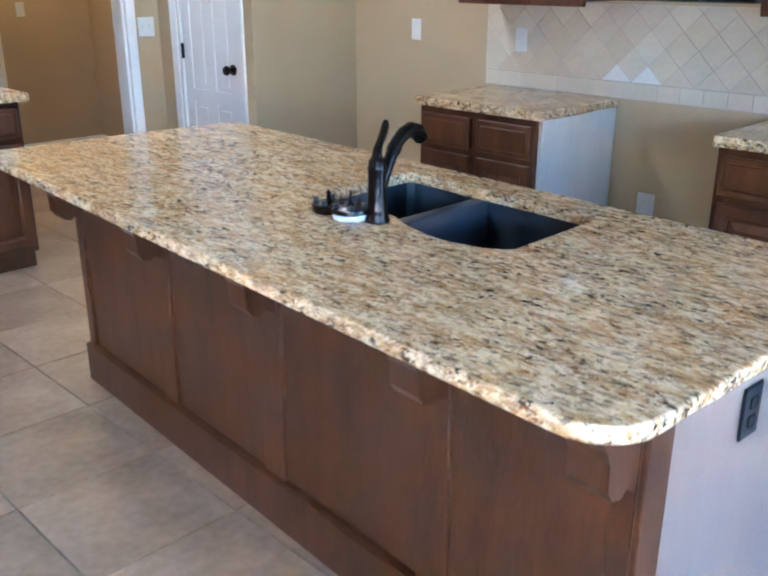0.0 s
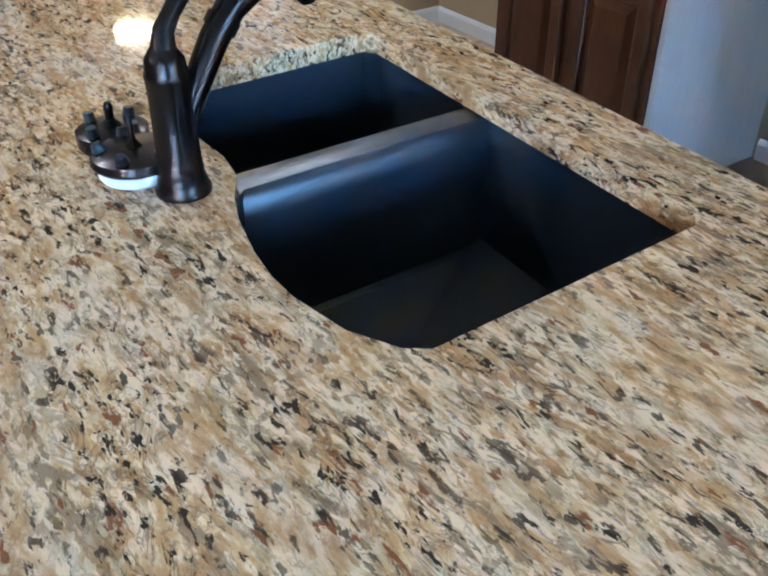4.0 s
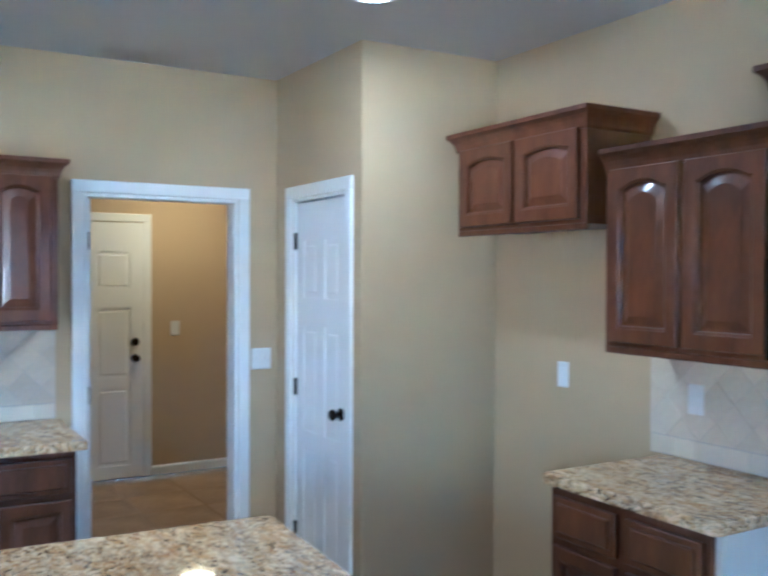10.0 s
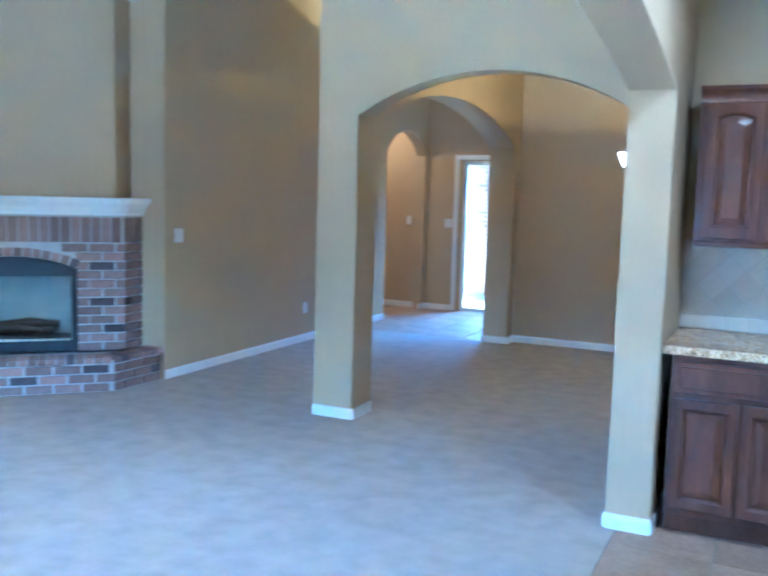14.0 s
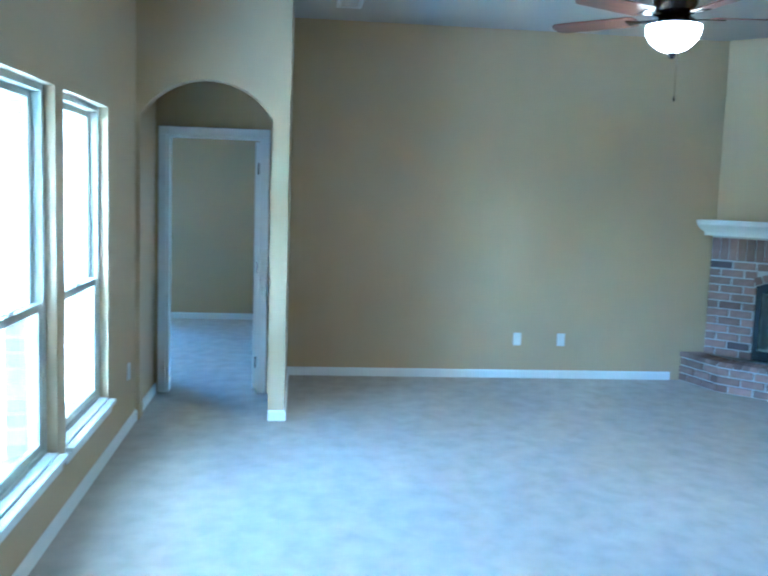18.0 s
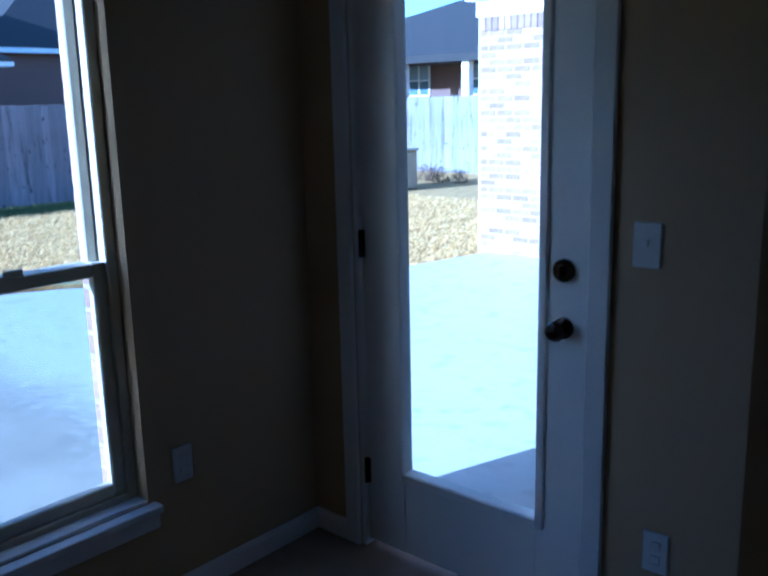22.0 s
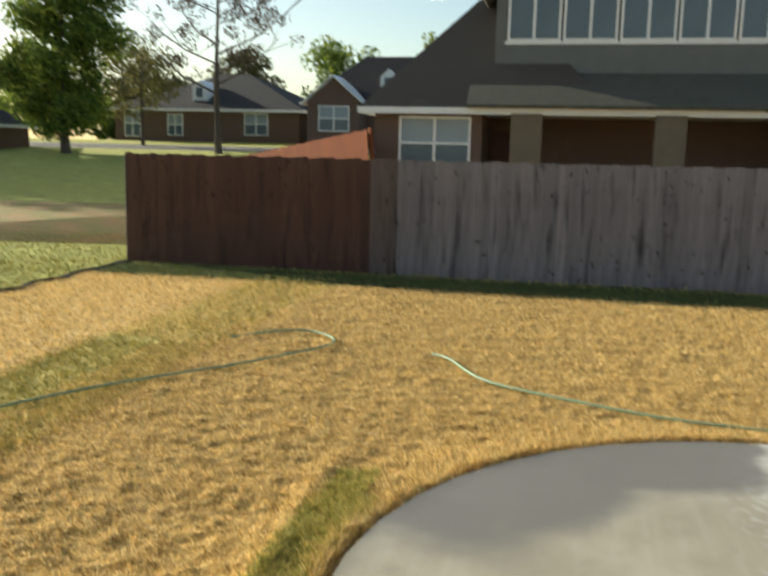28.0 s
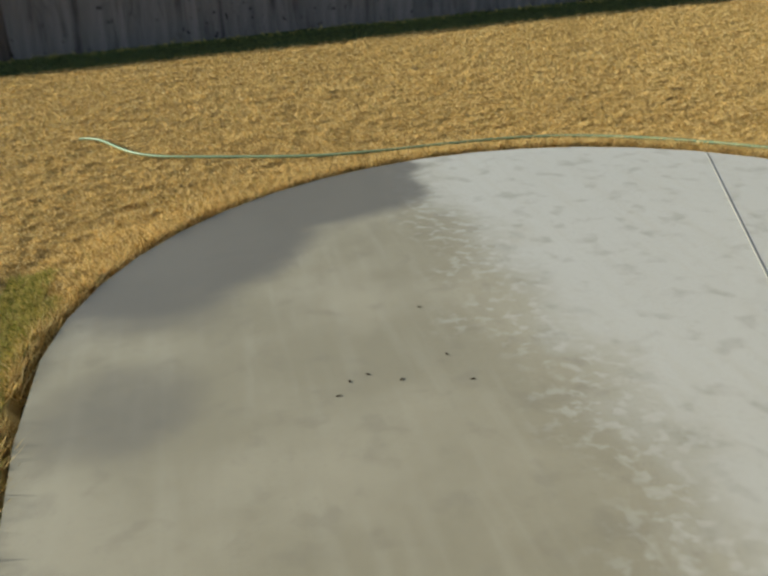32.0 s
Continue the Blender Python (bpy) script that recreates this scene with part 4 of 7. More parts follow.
def knob(parent, x, z, y=0.0, lock=None):
    b = bmesh.new()
    tube(b, [(x, y, z), (x, y - 0.008, z), (x, y - 0.010, z)], [0.031, 0.031, 0.026], 20)
    tube(b, [(x, y - 0.008, z), (x, y - 0.028, z), (x, y - 0.034, z), (x, y - 0.05, z), (x, y - 0.062, z), (x, y - 0.066, z)], [0.011, 0.011, 0.022, 0.029, 0.023, 0.008], 20)
    part("knob", b, BRONZE, parent, "dark bronze door knob", smooth=True)
    if lock:
        b = bmesh.new()
        tube(b, [(x, y, lock), (x, y - 0.014, lock), (x, y - 0.018, lock)], [0.032, 0.031, 0.027], 20)
        cuboid(b, x - 0.004, y - 0.034, lock - 0.016, x + 0.004, y - 0.016, lock + 0.016, 0.002)
        part("deadbolt", b, BRONZE, parent, "dark bronze deadbolt", smooth=False)


def panel_door(name, m, w, h, label, t=0.035, rows=((0.10, 0.62), (0.80, 0.55), (1.50, 0.30)), both=False):
    """A moulded six-panel leaf; local x along, front at y = 0."""
    o = thing(name, m, label, "door")
    b = bmesh.new()
    cuboid(b, 0, 0.006, 0, w, t - 0.006, h, 0.001)
    st = 0.105 if w > 0.7 else 0.085
    pw = (w - 3 * st) / 2
    zs = [(z, z + k) for z, k in rows]
    for y0, y1 in ((0, 0.006), (t - 0.006, t)):
        for x0, x1 in ((0, st), (st + pw, 2 * st + pw), (w - st, w)):
            cuboid(b, x0, y0, 0, x1, y1, h)
        cuts = [0.0] + [v for z in zs for v in z] + [h]
        for z0, z1 in zip(cuts[::2], cuts[1::2]):
            for x0 in (st, 2 * st + pw):
                cuboid(b, x0, y0, z0, x0 + pw, y1, z1)
    part("leaf", b, DOORW, o)
    for z0, z1 in zs:
        for x0 in (st, 2 * st + pw):
            p = bmesh.new()
            cuboid(p, x0 + 0.028, 0.0015, z0 + 0.028, x0 + pw - 0.028, t - 0.0015, z1 - 0.028, 0.004)
            part("panel", p, DOORW, o)
    return o


# utility doorway and its open leaf
casing(pose(DW[0], YN, 0), DW[1] - DW[0], 2.04)
uj = jamb(pose(DW[0], YN, 0), DW[1] - DW[0], 2.04, 0.12)
ud = panel_door("door_open", pose(DW[0] + 0.055, YN + 0.12, 0.01, 0, 0, 91), 0.76, 2.01, "white six-panel door standing open into the utility room")
knob(ud, 0.70, 0.95)
for z in (0.25, 1.02, 1.80):
    b = bmesh.new()
    cuboid(b, 0, -0.03, -0.045, 0.003, 0.03, 0.045)
    tube(b, [(0.006, -0.035, -0.045), (0.006, -0.035, 0.045)], 0.006, 8)
    part("hinge", b, BRONZE, uj, "bronze hinge", at=pose(0.018, 0.06, z))
ux = 2.42
casing(pose(ux, 9.07, 0), 0.86, 2.05)
u2 = panel_door("utility_door", pose(ux + 0.005, 9.035, 0.012), 0.85, 2.03, "white six-panel back door with bronze hardware, closed")
knob(u2, 0.78, 0.95, 0.0, 1.08)

# pantry door
casing(pose(PX, 6.38, 0, 0, 0, -90), 0.62, 2.04)
jamb(pose(PX, 6.38, 0, 0, 0, -90), 0.62, 2.04, 0.11)
pd = panel_door("pantry_door", pose(PX + 0.012, 6.355, 0.012, 0, 0, -90), 0.575, 2.0, "narrow white six-panel pantry door, closed")
knob(pd, 0.515, 0.94)
for z in (0.25, 1.02, 1.80):
    hinge(pd, 0.004, z)

# bedroom door
casing(pose(-4.07, BD[0], 0, 0, 0, 90), BD[1] - BD[0], 2.04)
bj = jamb(pose(-4.07, BD[0], 0, 0, 0, 90), BD[1] - BD[0], 2.04, 0.12)
bd = panel_door("bedroom_door", pose(-4.19, BD[1] - 0.02, 0.012, 0, 0, 172), 0.74, 2.0, "white six-panel bedroom door standing open")
for z in (0.25, 1.02, 1.80):
    b = bmesh.new()
    cuboid(b, -0.003, -0.03, -0.045, 0.0, 0.03, 0.045)
    tube(b, [(-0.006, -0.035, -0.045), (-0.006, -0.035, 0.045)], 0.007, 8)
    part("hinge", b, BRONZE, bj, "bronze hinge", at=pose(BD[1] - BD[0] - 0.018, 0.05, z))

# recessed ceiling lights
for x, y in ((3.10, 5.04), (1.46, 5.13)):
    c = thing("recessed_light", pose(x, y, KC), "white recessed ceiling light, switched on", "ceiling light", "kitchen ceiling lights")
    b = bmesh.new()
    rings = []
    for r, z in ((0.098, 0.0), (0.098, -0.006), (0.078, -0.008), (0.074, 0.0)):
        rings.append([b.verts.new((r * math.cos(0.19635 * k), r * math.sin(0.19635 * k), z)) for k in range(32)])
    for p, q in zip(rings, rings[1:]):
        for k in range(32):
            b.faces.new((p[k], p[(k + 1) % 32], q[(k + 1) % 32], q[k]))
    part("trim_ring", b, TRIM, c, smooth=True)
    b = bmesh.new()
    tube(b, [(0, 0, -0.0045), (0, 0, -0.002)], 0.074, 28)
    part("lamp", b, LAMPW, c, "glowing warm lamp face")
    lamp("can_light", "AREA", 0.145, pose(x, y, KC - 0.012), size=0.13).data.spread = radians(172)
ul = thing("ceiling_light", pose(3.5, 8.4, 2.60), "round frosted ceiling light, switched on, in the utility room", "ceiling light")
b = bmesh.new()
tube(b, [(0, 0, -0.03), (0, 0, 0)], 0.15, 24)
part("base", b, TRIM, ul, smooth=True)
b = bmesh.new()
tube(b, [(0, 0, -0.075), (0, 0, -0.07), (0, 0, -0.055), (0, 0, -0.03)], [0.03, 0.09, 0.135, 0.148], 24)
part("bowl", b, glowing("amber_lamp_bowl", (1.0, 0.60, 0.25), 0.2), ul, "glowing frosted glass bowl", smooth=True)
lamp("utility_light", "AREA", 0.17, pose(3.5, 8.4, 2.519), (1.0, 0.60, 0.19), 0.27)
lamp("side_hall_light", "POINT", 0.40, pose(-4.2, 12.2, 2.5), (1.0, 0.52, 0.16), 0.12)
# added fill lamp, unseen above the door head, in place of sky light
lamp("entrance_daylight", "AREA", 1.0, pose(-2.34, 14.0, 2.7, -55, 0, 0), (0.45, 0.70, 1.0), 0.9).data.spread = radians(95)
for name, power, place, cone in (("dining_light", 1.3, (0.39, 8.9, 2.14), 173), ("foyer_light", 0.9, (-2.45, 10.6, 2.97), 148)):
    up = lamp(name, "SPOT", power, pose(*place, 180, 0, 0), (1.0, 0.57, 0.12), 0.04).data
    up.spot_size, up.spot_blend = radians(cone), 0.06



# ---- windows ----
def screen_material():
    """Fine dark mesh that lets about half of the light through."""
    m = bpy.data.materials.new("insect_mesh")
    m.use_nodes = True
    n, l = m.node_tree.nodes, m.node_tree.links
    b, tr, mx = n["Principled BSDF"], n.new("ShaderNodeBsdfTransparent"), n.new("ShaderNodeMixShader")
    b.inputs["Base Color"].default_value, b.inputs["Roughness"].default_value = (0.03, 0.032, 0.035, 1), 0.8
    mx.inputs[0].default_value = 0.18
    l.new(tr.outputs[0], mx.inputs[1])
    l.new(b.outputs[0], mx.inputs[2])
    l.new(mx.outputs[0], n["Material Output"].inputs[0])
    return m


SCREEN = screen_material()


def window(name, m, w, h, rail, label, outside):
    """A single-hung window; local x along, y outward from the room's wall face, z up from the opening's foot."""
    o = thing(name, m, label, "window")
    tagged(o, kind="structure")
    f = 0.032
    b = bmesh.new()
    for a in ((0, 0.05, 0, f, 0.135, h), (w - f, 0.05, 0, w, 0.135, h), (f, 0.05, 0, w - f, 0.135, f), (f, 0.05, h - f, w - f, 0.135, h)):
        cuboid(b, *a, 0.003)
    part("window_frame", b, VINYL, o)

    def sash(nm, z0, z1, y0, y1, s):
        bm = bmesh.new()
        for a in ((f, y0, z0, f + s, y1, z1), (w - f - s, y0, z0, w - f, y1, z1), (f + s, y0, z0, w - f - s, y1, z0 + s), (f + s, y0, z1 - s, w - f - s, y1, z1)):
            cuboid(bm, *a, 0.004)
        p = part(nm, bm, VINYL, o)
        g = bmesh.new()
        cuboid(g, f + s - 0.005, (y0 + y1) / 2 - 0.002, z0 + s - 0.005, w - f - s + 0.005, (y0 + y1) / 2 + 0.002, z1 - s + 0.005)
        gl = part("pane", g, GLASS, p)
        gl.visible_shadow = False
        return p

    sash("upper_sash", rail - 0.012, h - f, 0.098, 0.125, 0.034)
    low = sash("lower_sash", f, rail + 0.022, 0.060, 0.092, 0.040)
    b = bmesh.new()
    cuboid(b, f + 0.002, 0.128, f + 0.002, w - f - 0.002, 0.1295, rail)
    part("insect_screen", b, SCREEN, o, "fine dark insect screen").visible_shadow = False
    b = bmesh.new()
    cuboid(b, w / 2 - 0.035, 0.052, rail + 0.020, w / 2 + 0.035, 0.075, rail + 0.030, 0.004)
    tube(b, [(w / 2 - 0.02, 0.060, rail + 0.036), (w / 2 + 0.03, 0.056, rail + 0.036)], 0.006, 8)
    part("latch", b, VINYL, low)
    b = bmesh.new()
    cuboid(b, -0.025, -0.045, -0.024, w + 0.025, 0.0, 0.0, 0.006, 2)
    cuboid(b, 0.0015, -0.001, -0.0005, w - 0.0015, 0.055, 0.012, 0.002)
    part("window_sill", b, TRIM, o)
    b = bmesh.new()
    cuboid(b, -0.03, -0.014, -0.085, w + 0.03, 0, -0.024, 0.004)
    part("apron", b, TRIM, o)
    return o


for k, (a, c) in enumerate(WINS_L):
    window("window_%d" % (k + 1), pose(c, YL, WZ0, 0, 0, 180), c - a, WZ1 - WZ0, WRAIL - WZ0, "tall single-hung window with almond frame and white sill", 0)
for k, (a, c) in enumerate(WINS_N):
    window("window_%d" % (k + 4), pose(c, YS, WZ0, 0, 0, 180), c - a, WZ1 - WZ0, WRAIL - WZ0, "narrow single-hung window over the patio, almond frame", 0)

# ---- patio door ----
casing(pose(XD, ND[0], 0, 0, 0, 90), ND[1] - ND[0], 2.09, label="white painted patio door casing")
jamb(pose(XD, ND[0], 0, 0, 0, 90), ND[1] - ND[0], 2.09, 0.14)
pdr = thing("patio_door", pose(XD - 0.02, ND[0] + 0.02, 0.02, 0, 0, 90), "white full-glass patio door with bronze knob and deadbolt, closed", "door")
W = ND[1] - ND[0] - 0.04
g0, g1, z0, z1 = 0.16, W - 0.143, 0.29, 1.935
b = bmesh.new()
for a in ((0, 0, 0, g0, 0.044, 2.05), (g1, 0, 0, W, 0.044, 2.05), (g0, 0, 0, g1, 0.044, z0), (g0, 0, z1, g1, 0.044, 2.05)):
    cuboid(b, *a, 0.001)
leaf = part("leaf", b, DOORW, pdr)
b = bmesh.new()
for a in ((g0 - 0.028, -0.010, z0 - 0.028, g0, 0.003, z1 + 0.028), (g1, -0.010, z0 - 0.028, g1 + 0.028, 0.003, z1 + 0.028), (g0, -0.010, z0 - 0.028, g1, 0.003, z0), (g0, -0.010, z1, g1, 0.003, z1 + 0.028)):
    cuboid(b, *a, 0.004)
part("glazing_bead", b, DOORW, leaf)
b = bmesh.new()
cuboid(b, g0 - 0.005, 0.018, z0 - 0.005, g1 + 0.005, 0.026, z1 + 0.005)
part("pane", b, GLASS, leaf).visible_shadow = False
knob(pdr, W - 0.065, 0.885, 0.0, 1.046)
for z in (0.263, 1.053, 1.875):
    hinge(pdr, 0.002, z)

# ---- entrance door ----
casing(pose(-2.80, 12.95, 0), 0.92, 2.10, label="white painted entrance door casing", face=0.06)
ed = thing("entrance_door", pose(-2.79, 12.99, 0.0), "white entrance door with a tall clear glass, bronze handle", "door")
b = bmesh.new()
for a in ((0, 0, 0, 0.10, 0.044, 2.08), (0.80, 0, 0, 0.90, 0.044, 2.08), (0.10, 0, 0, 0.80, 0.044, 0.05), (0.10, 0, 2.02, 0.80, 0.044, 2.08)):
    cuboid(b, *a, 0.002)
leaf = part("leaf", b, DOORW, ed)
b = bmesh.new()
cuboid(b, 0.095, 0.018, 0.045, 0.805, 0.026, 2.025)
part("pane", b, GLASS, leaf).visible_shadow = False
b = bmesh.new()
tube(b, [(0.55, 0.0, 0.85), (0.55, -0.05, 0.87), (0.55, -0.055, 0.95), (0.55, -0.05, 1.03), (0.55, 0.0, 1.05)], 0.012, 10)
part("handle", b, BRONZE, ed, smooth=True)


# ---- skirting ----
def skirting(x0, y0, x1, y1):
    """A baseboard along a wall face; the room lies to the left of the way from the first point to the second."""
    v = Vector((x1 - x0, y1 - y0))
    b = bmesh.new()
    n = v.length
    pts = [(0, 0), (0.014, 0), (0.014, 0.058), (0.010, 0.068), (0.005, 0.075), (0, 0.075)]
    prism(b, pts, n, Matrix(((0, 0, 1, 0), (1, 0, 0, 0), (0, 1, 0, 0), (0, 0, 0, 1))))
    ob = part("baseboard", b, TRIM, at=pose(x0, y0, 0, 0, 0, math.degrees(math.atan2(v.y, v.x))))
    return tagged(ob, "white painted baseboard along the tan wall", "baseboard", kind="structure")


for s in ((XE, 4.56, XE, PY), (XE - 0.015, PY, PX, PY), (PX, PY, PX, 5.69), (PX, 6.45, PX, YN), (PX, YN, 3.21, YN), (XE, 3.05, XE, 3.77),
          (XA1, YN, XA1, 5.905), (XA1, 5.905, XA0, 5.905), (XA0, 5.905, XA0, YA - 0.002),
          (XE, YS, XE, 0.95), (XD, YS, 3.6, YS), (XD, YR, XD, 0.56), (-4.07, YL, XA1, YL), (XA1, YR, XD, YR),
          (-3.25, 2.07, -3.25, 1.955), (XW, 2.07, -3.25, 2.07), (XW, 5.62, XW, 2.07), (XDK, 11.62, XDK, 7.36), (XDK, 12.95, XDK, 12.75), (-2.87, 12.95, XDK, 12.95), (-1.5, 12.95, -1.81, 12.95), (XDK - 0.14, 12.95, -5.1, 12.95),
          (-1.65, YA, -1.65, YA + 0.2), (-1.34, YA + 0.3, -1.34, YA), (-1.34, 10.9, -1.34, 10.70), (-1.62, 10.70, -1.62, 10.9), (XA0, 10.9, -1.34, 10.9), (XA0, YA + 0.2, XA0, 10.9), (-1.34, 10.70, -1.62, 10.70),
          (-7.9, 1.97, -7.9, -3.58), (XE, 9.07, 3.35, 9.07), (XE, YN + 0.12, XE, 9.07), (XD, -0.41, XD, YS)):
    x0, y0, x1, y1 = s
    skirting(x0, y0, x1, y1)
skirting(-1.34, YA, -1.65, YA)

# ---- ceiling fan ----
FX, FY = -1.72, 4.10
fan = thing("ceiling_fan", pose(FX, FY, LC), "ceiling fan with dark wooden blades and a lit frosted bowl", "ceiling fan")
FANW = material("walnut_fan_blade", (0.16, 0.065, 0.03), 0.4, second=(0.08, 0.03, 0.015), scale=4, fine=40, stretch=(1, 8, 8))
b = bmesh.new()
tube(b, [(0, 0, -0.07), (0, 0, -0.05), (0, 0, -0.012), (0, 0, 0)], [0.03, 0.055, 0.07, 0.07], 20)
part("canopy", b, BRONZE, fan, smooth=True)
b = bmesh.new()
tube(b, [(0, 0, -0.27), (0, 0, -0.06)], 0.013, 12)
part("rod", b, BRONZE, fan, smooth=True)
b = bmesh.new()
tube(b, [(0, 0, -0.46), (0, 0, -0.44), (0, 0, -0.40), (0, 0, -0.33), (0, 0, -0.29), (0, 0, -0.265)], [0.06, 0.10, 0.115, 0.115, 0.08, 0.03], 28)
part("motor", b, BRONZE, fan, smooth=True)
b = bmesh.new()
tube(b, [(0, 0, -0.655), (0, 0, -0.652), (0, 0, -0.635), (0, 0, -0.60), (0, 0, -0.565), (0, 0, -0.53), (0, 0, -0.515)], [0.01, 0.03, 0.075, 0.115, 0.135, 0.142, 0.14], 28)
part("bowl", b, LAMPB, fan, "glowing frosted glass bowl", smooth=True)
b = bmesh.new()
tube(b, [(0, 0, -0.515), (0, 0, -0.505), (0, 0, -0.455)], [0.142, 0.135, 0.07], 28)
part("light_fitter", b, BRONZE, fan, smooth=True)
b = bmesh.new()
tube(b, [(0, 0, -0.685), (0, 0, -0.67), (0, 0, -0.65)], [0.008, 0.02, 0.022], 12)
part("finial", b, BRONZE, fan, smooth=True)
b = bmesh.new()
tube(b, [(0.02, 0.02, -0.88), (0.02, 0.02, -0.62)], 0.001, 5)
tube(b, [(0.02, 0.02, -0.91), (0.02, 0.02, -0.895), (0.02, 0.02, -0.88)], [0.004, 0.007, 0.003], 8)
part("pull_chain", b, BRONZE, fan)
for k in range(5):
    a = 72 * k + 46
    b = bmesh.new()
    prism(b, rounded(0.20, -0.068, 0.70, 0.068, 0.05), 0.007, pose(0, 0, -0.475, 10, 0, 0))
    bl = part("blade", b, FANW, fan, at=pose(0, 0, 0, 0, 0, a + 36))
    b = bmesh.new()
    prism(b, [(0.10, -0.012), (0.19, -0.012), (0.26, -0.035), (0.26, 0.035), (0.19, 0.012), (0.10, 0.012)], 0.006, pose(0, 0, -0.482, 10, 0, 0))
    part("blade_iron", b, BRONZE, bl)
lamp("fan_light", "AREA", 0.17, pose(FX, FY, LC - 0.692), (1.0, 0.76, 0.48), 0.2)

v = thing("ceiling_vent", pose(-4.05, 2.50, LC), "white louvred ceiling air vent", "vent")
b = bmesh.new()
for a in ((-0.17, -0.1, -0.008, 0.17, -0.075, 0), (-0.17, 0.075, -0.008, 0.17, 0.1, 0), (-0.17, -0.075, -0.008, -0.145, 0.075, 0), (0.145, -0.075, -0.008, 0.17, 0.075, 0)):
    cuboid(b, *a, 0.002)
part("frame", b, PLATE, v)
for k in range(7):
    b = bmesh.new()
    cuboid(b, -0.145, -0.07 + k * 0.022, -0.006, 0.145, -0.062 + k * 0.022, -0.002)
    part("slat", b, PLATE, v)
sd = thing("motion_sensor", pose(-3.95, YL + 0.03, 2.52), "small white sensor high on the wall", "sensor")
b = bmesh.new()
cuboid(b, -0.03, -0.03, -0.05, 0.03, 0.02, 0.05, 0.01)
part("case", b, PLATE, sd)

# ---- dining lamp, mostly behind the pier ----
SHADEG = glowing("chandelier_glass", (1.0, 0.66, 0.34), 0.10)
ch = thing("chandelier", pose(0.39, 8.9, LC), "small bronze chandelier with lit glass shades", "chandelier")
b = bmesh.new()
tube(b, [(0, 0, -1.33), (0, 0, -1.28), (0, 0, -1.10), (0, 0, -0.02), (0, 0, 0)], [0.02, 0.035, 0.012, 0.012, 0.06], 12)
part("stem", b, BRONZE, ch, smooth=True)
for k in range(5):
    a = 1.2566 * k + 0.55
    c, s = math.cos(a), math.sin(a)
    b = bmesh.new()
    tube(b, [(0.02 * c, 0.02 * s, -1.26), (0.12 * c, 0.12 * s, -1.31), (0.22 * c, 0.22 * s, -1.28), (0.25 * c, 0.25 * s, -1.23)], 0.007, 8)
    arm = part("arm", b, BRONZE, ch, smooth=True)
    b = bmesh.new()
    tube(b, [(0.25 * c, 0.25 * s, -1.23), (0.25 * c, 0.25 * s, -1.18), (0.25 * c, 0.25 * s, -1.12)], [0.03, 0.055, 0.075], 16)
    part("shade", b, SHADEG, arm, "lit frosted glass shade", smooth=True)

# ---- fireplace ----
FM = pose(-4.0375, 6.5825, 0, 0, 0, 45)
fp = thing("fireplace", FM, "corner brick fireplace with a white mantel and glass firebox", "fireplace")
U0, U1, HZ, TOP = -0.95, 0.77, 0.26, 1.36
F0, F1, FS0, FA = -0.54, 0.41, 0.93, 0.10
b = bmesh.new()
half, mid = (F1 - F0) / 2, (F0 + F1) / 2
R = (half * half + FA * FA) / (2 * FA)


def lintel(u):
    return FS0 + FA - R + math.sqrt(R * R - (u - mid) ** 2)


arc = [(F1 - (F1 - F0) * k / 16, lintel(F1 - (F1 - F0) * k / 16)) for k in range(17)]
prism(b, [(U0, HZ), (U0, TOP), (U1, TOP), (U1, HZ), (F1, HZ)] + arc + [(F0, HZ)], 0.10, Matrix.Translation((0, 0.012, 0)) @ UP)
prism(b, [(U1 - 0.10, 0.113), (U1 - 0.001, 0.016), (U1 + 0.152, 0.205), (U1 + 0.08, 0.30), (U1 - 0.10, 0.30)], TOP - HZ, pose(0, 0, HZ))
mort = part("surround", b, MORTAR, fp, "pale mortar joints")
outline = [(-1.13, -0.10), (-0.70, -0.35), (0.68, -0.35), (1.055, -0.005), (0.76, 0.20), (-0.95, 0.20)]
b = bmesh.new()
prism(b, [(x * 0.985, y * 0.985 + 0.004) for x, y in outline], 0.245)
hearth = part("hearth", b, MORTAR, fp, "raised brick hearth")


def brick_mesh(w, h, d):
    bm = bmesh.new()
    cuboid(bm, 0, 0, 0, w, d, h, 0.003)
    return bm


BRICKD = material("charcoal_brick", (0.13, 0.105, 0.10), 0.9, second=(0.07, 0.06, 0.06), scale=14, fine=160, bump=0.5, mix=0.9, rnd=0.25)
BRICKP = material("pink_brick", (0.40, 0.265, 0.21), 0.9, second=(0.27, 0.17, 0.13), scale=14, fine=160, bump=0.5, mix=0.9, rnd=0.2)
mixer = random.Random(17)


def brick(parent, m, w, h, d=0.03, mat=None):
    """One brick; most are red-brown, a few charcoal or pink."""
    k = mixer.random()
    mat = mat or (BRICKD if k < 0.07 else BRICKP if k < 0.27 else BRICK)
    return piece("brick", shared(("brick", round(w, 2), round(h, 3), round(d, 3), mat.name), lambda: brick_mesh(round(w, 2), h, d), mat), parent, m)


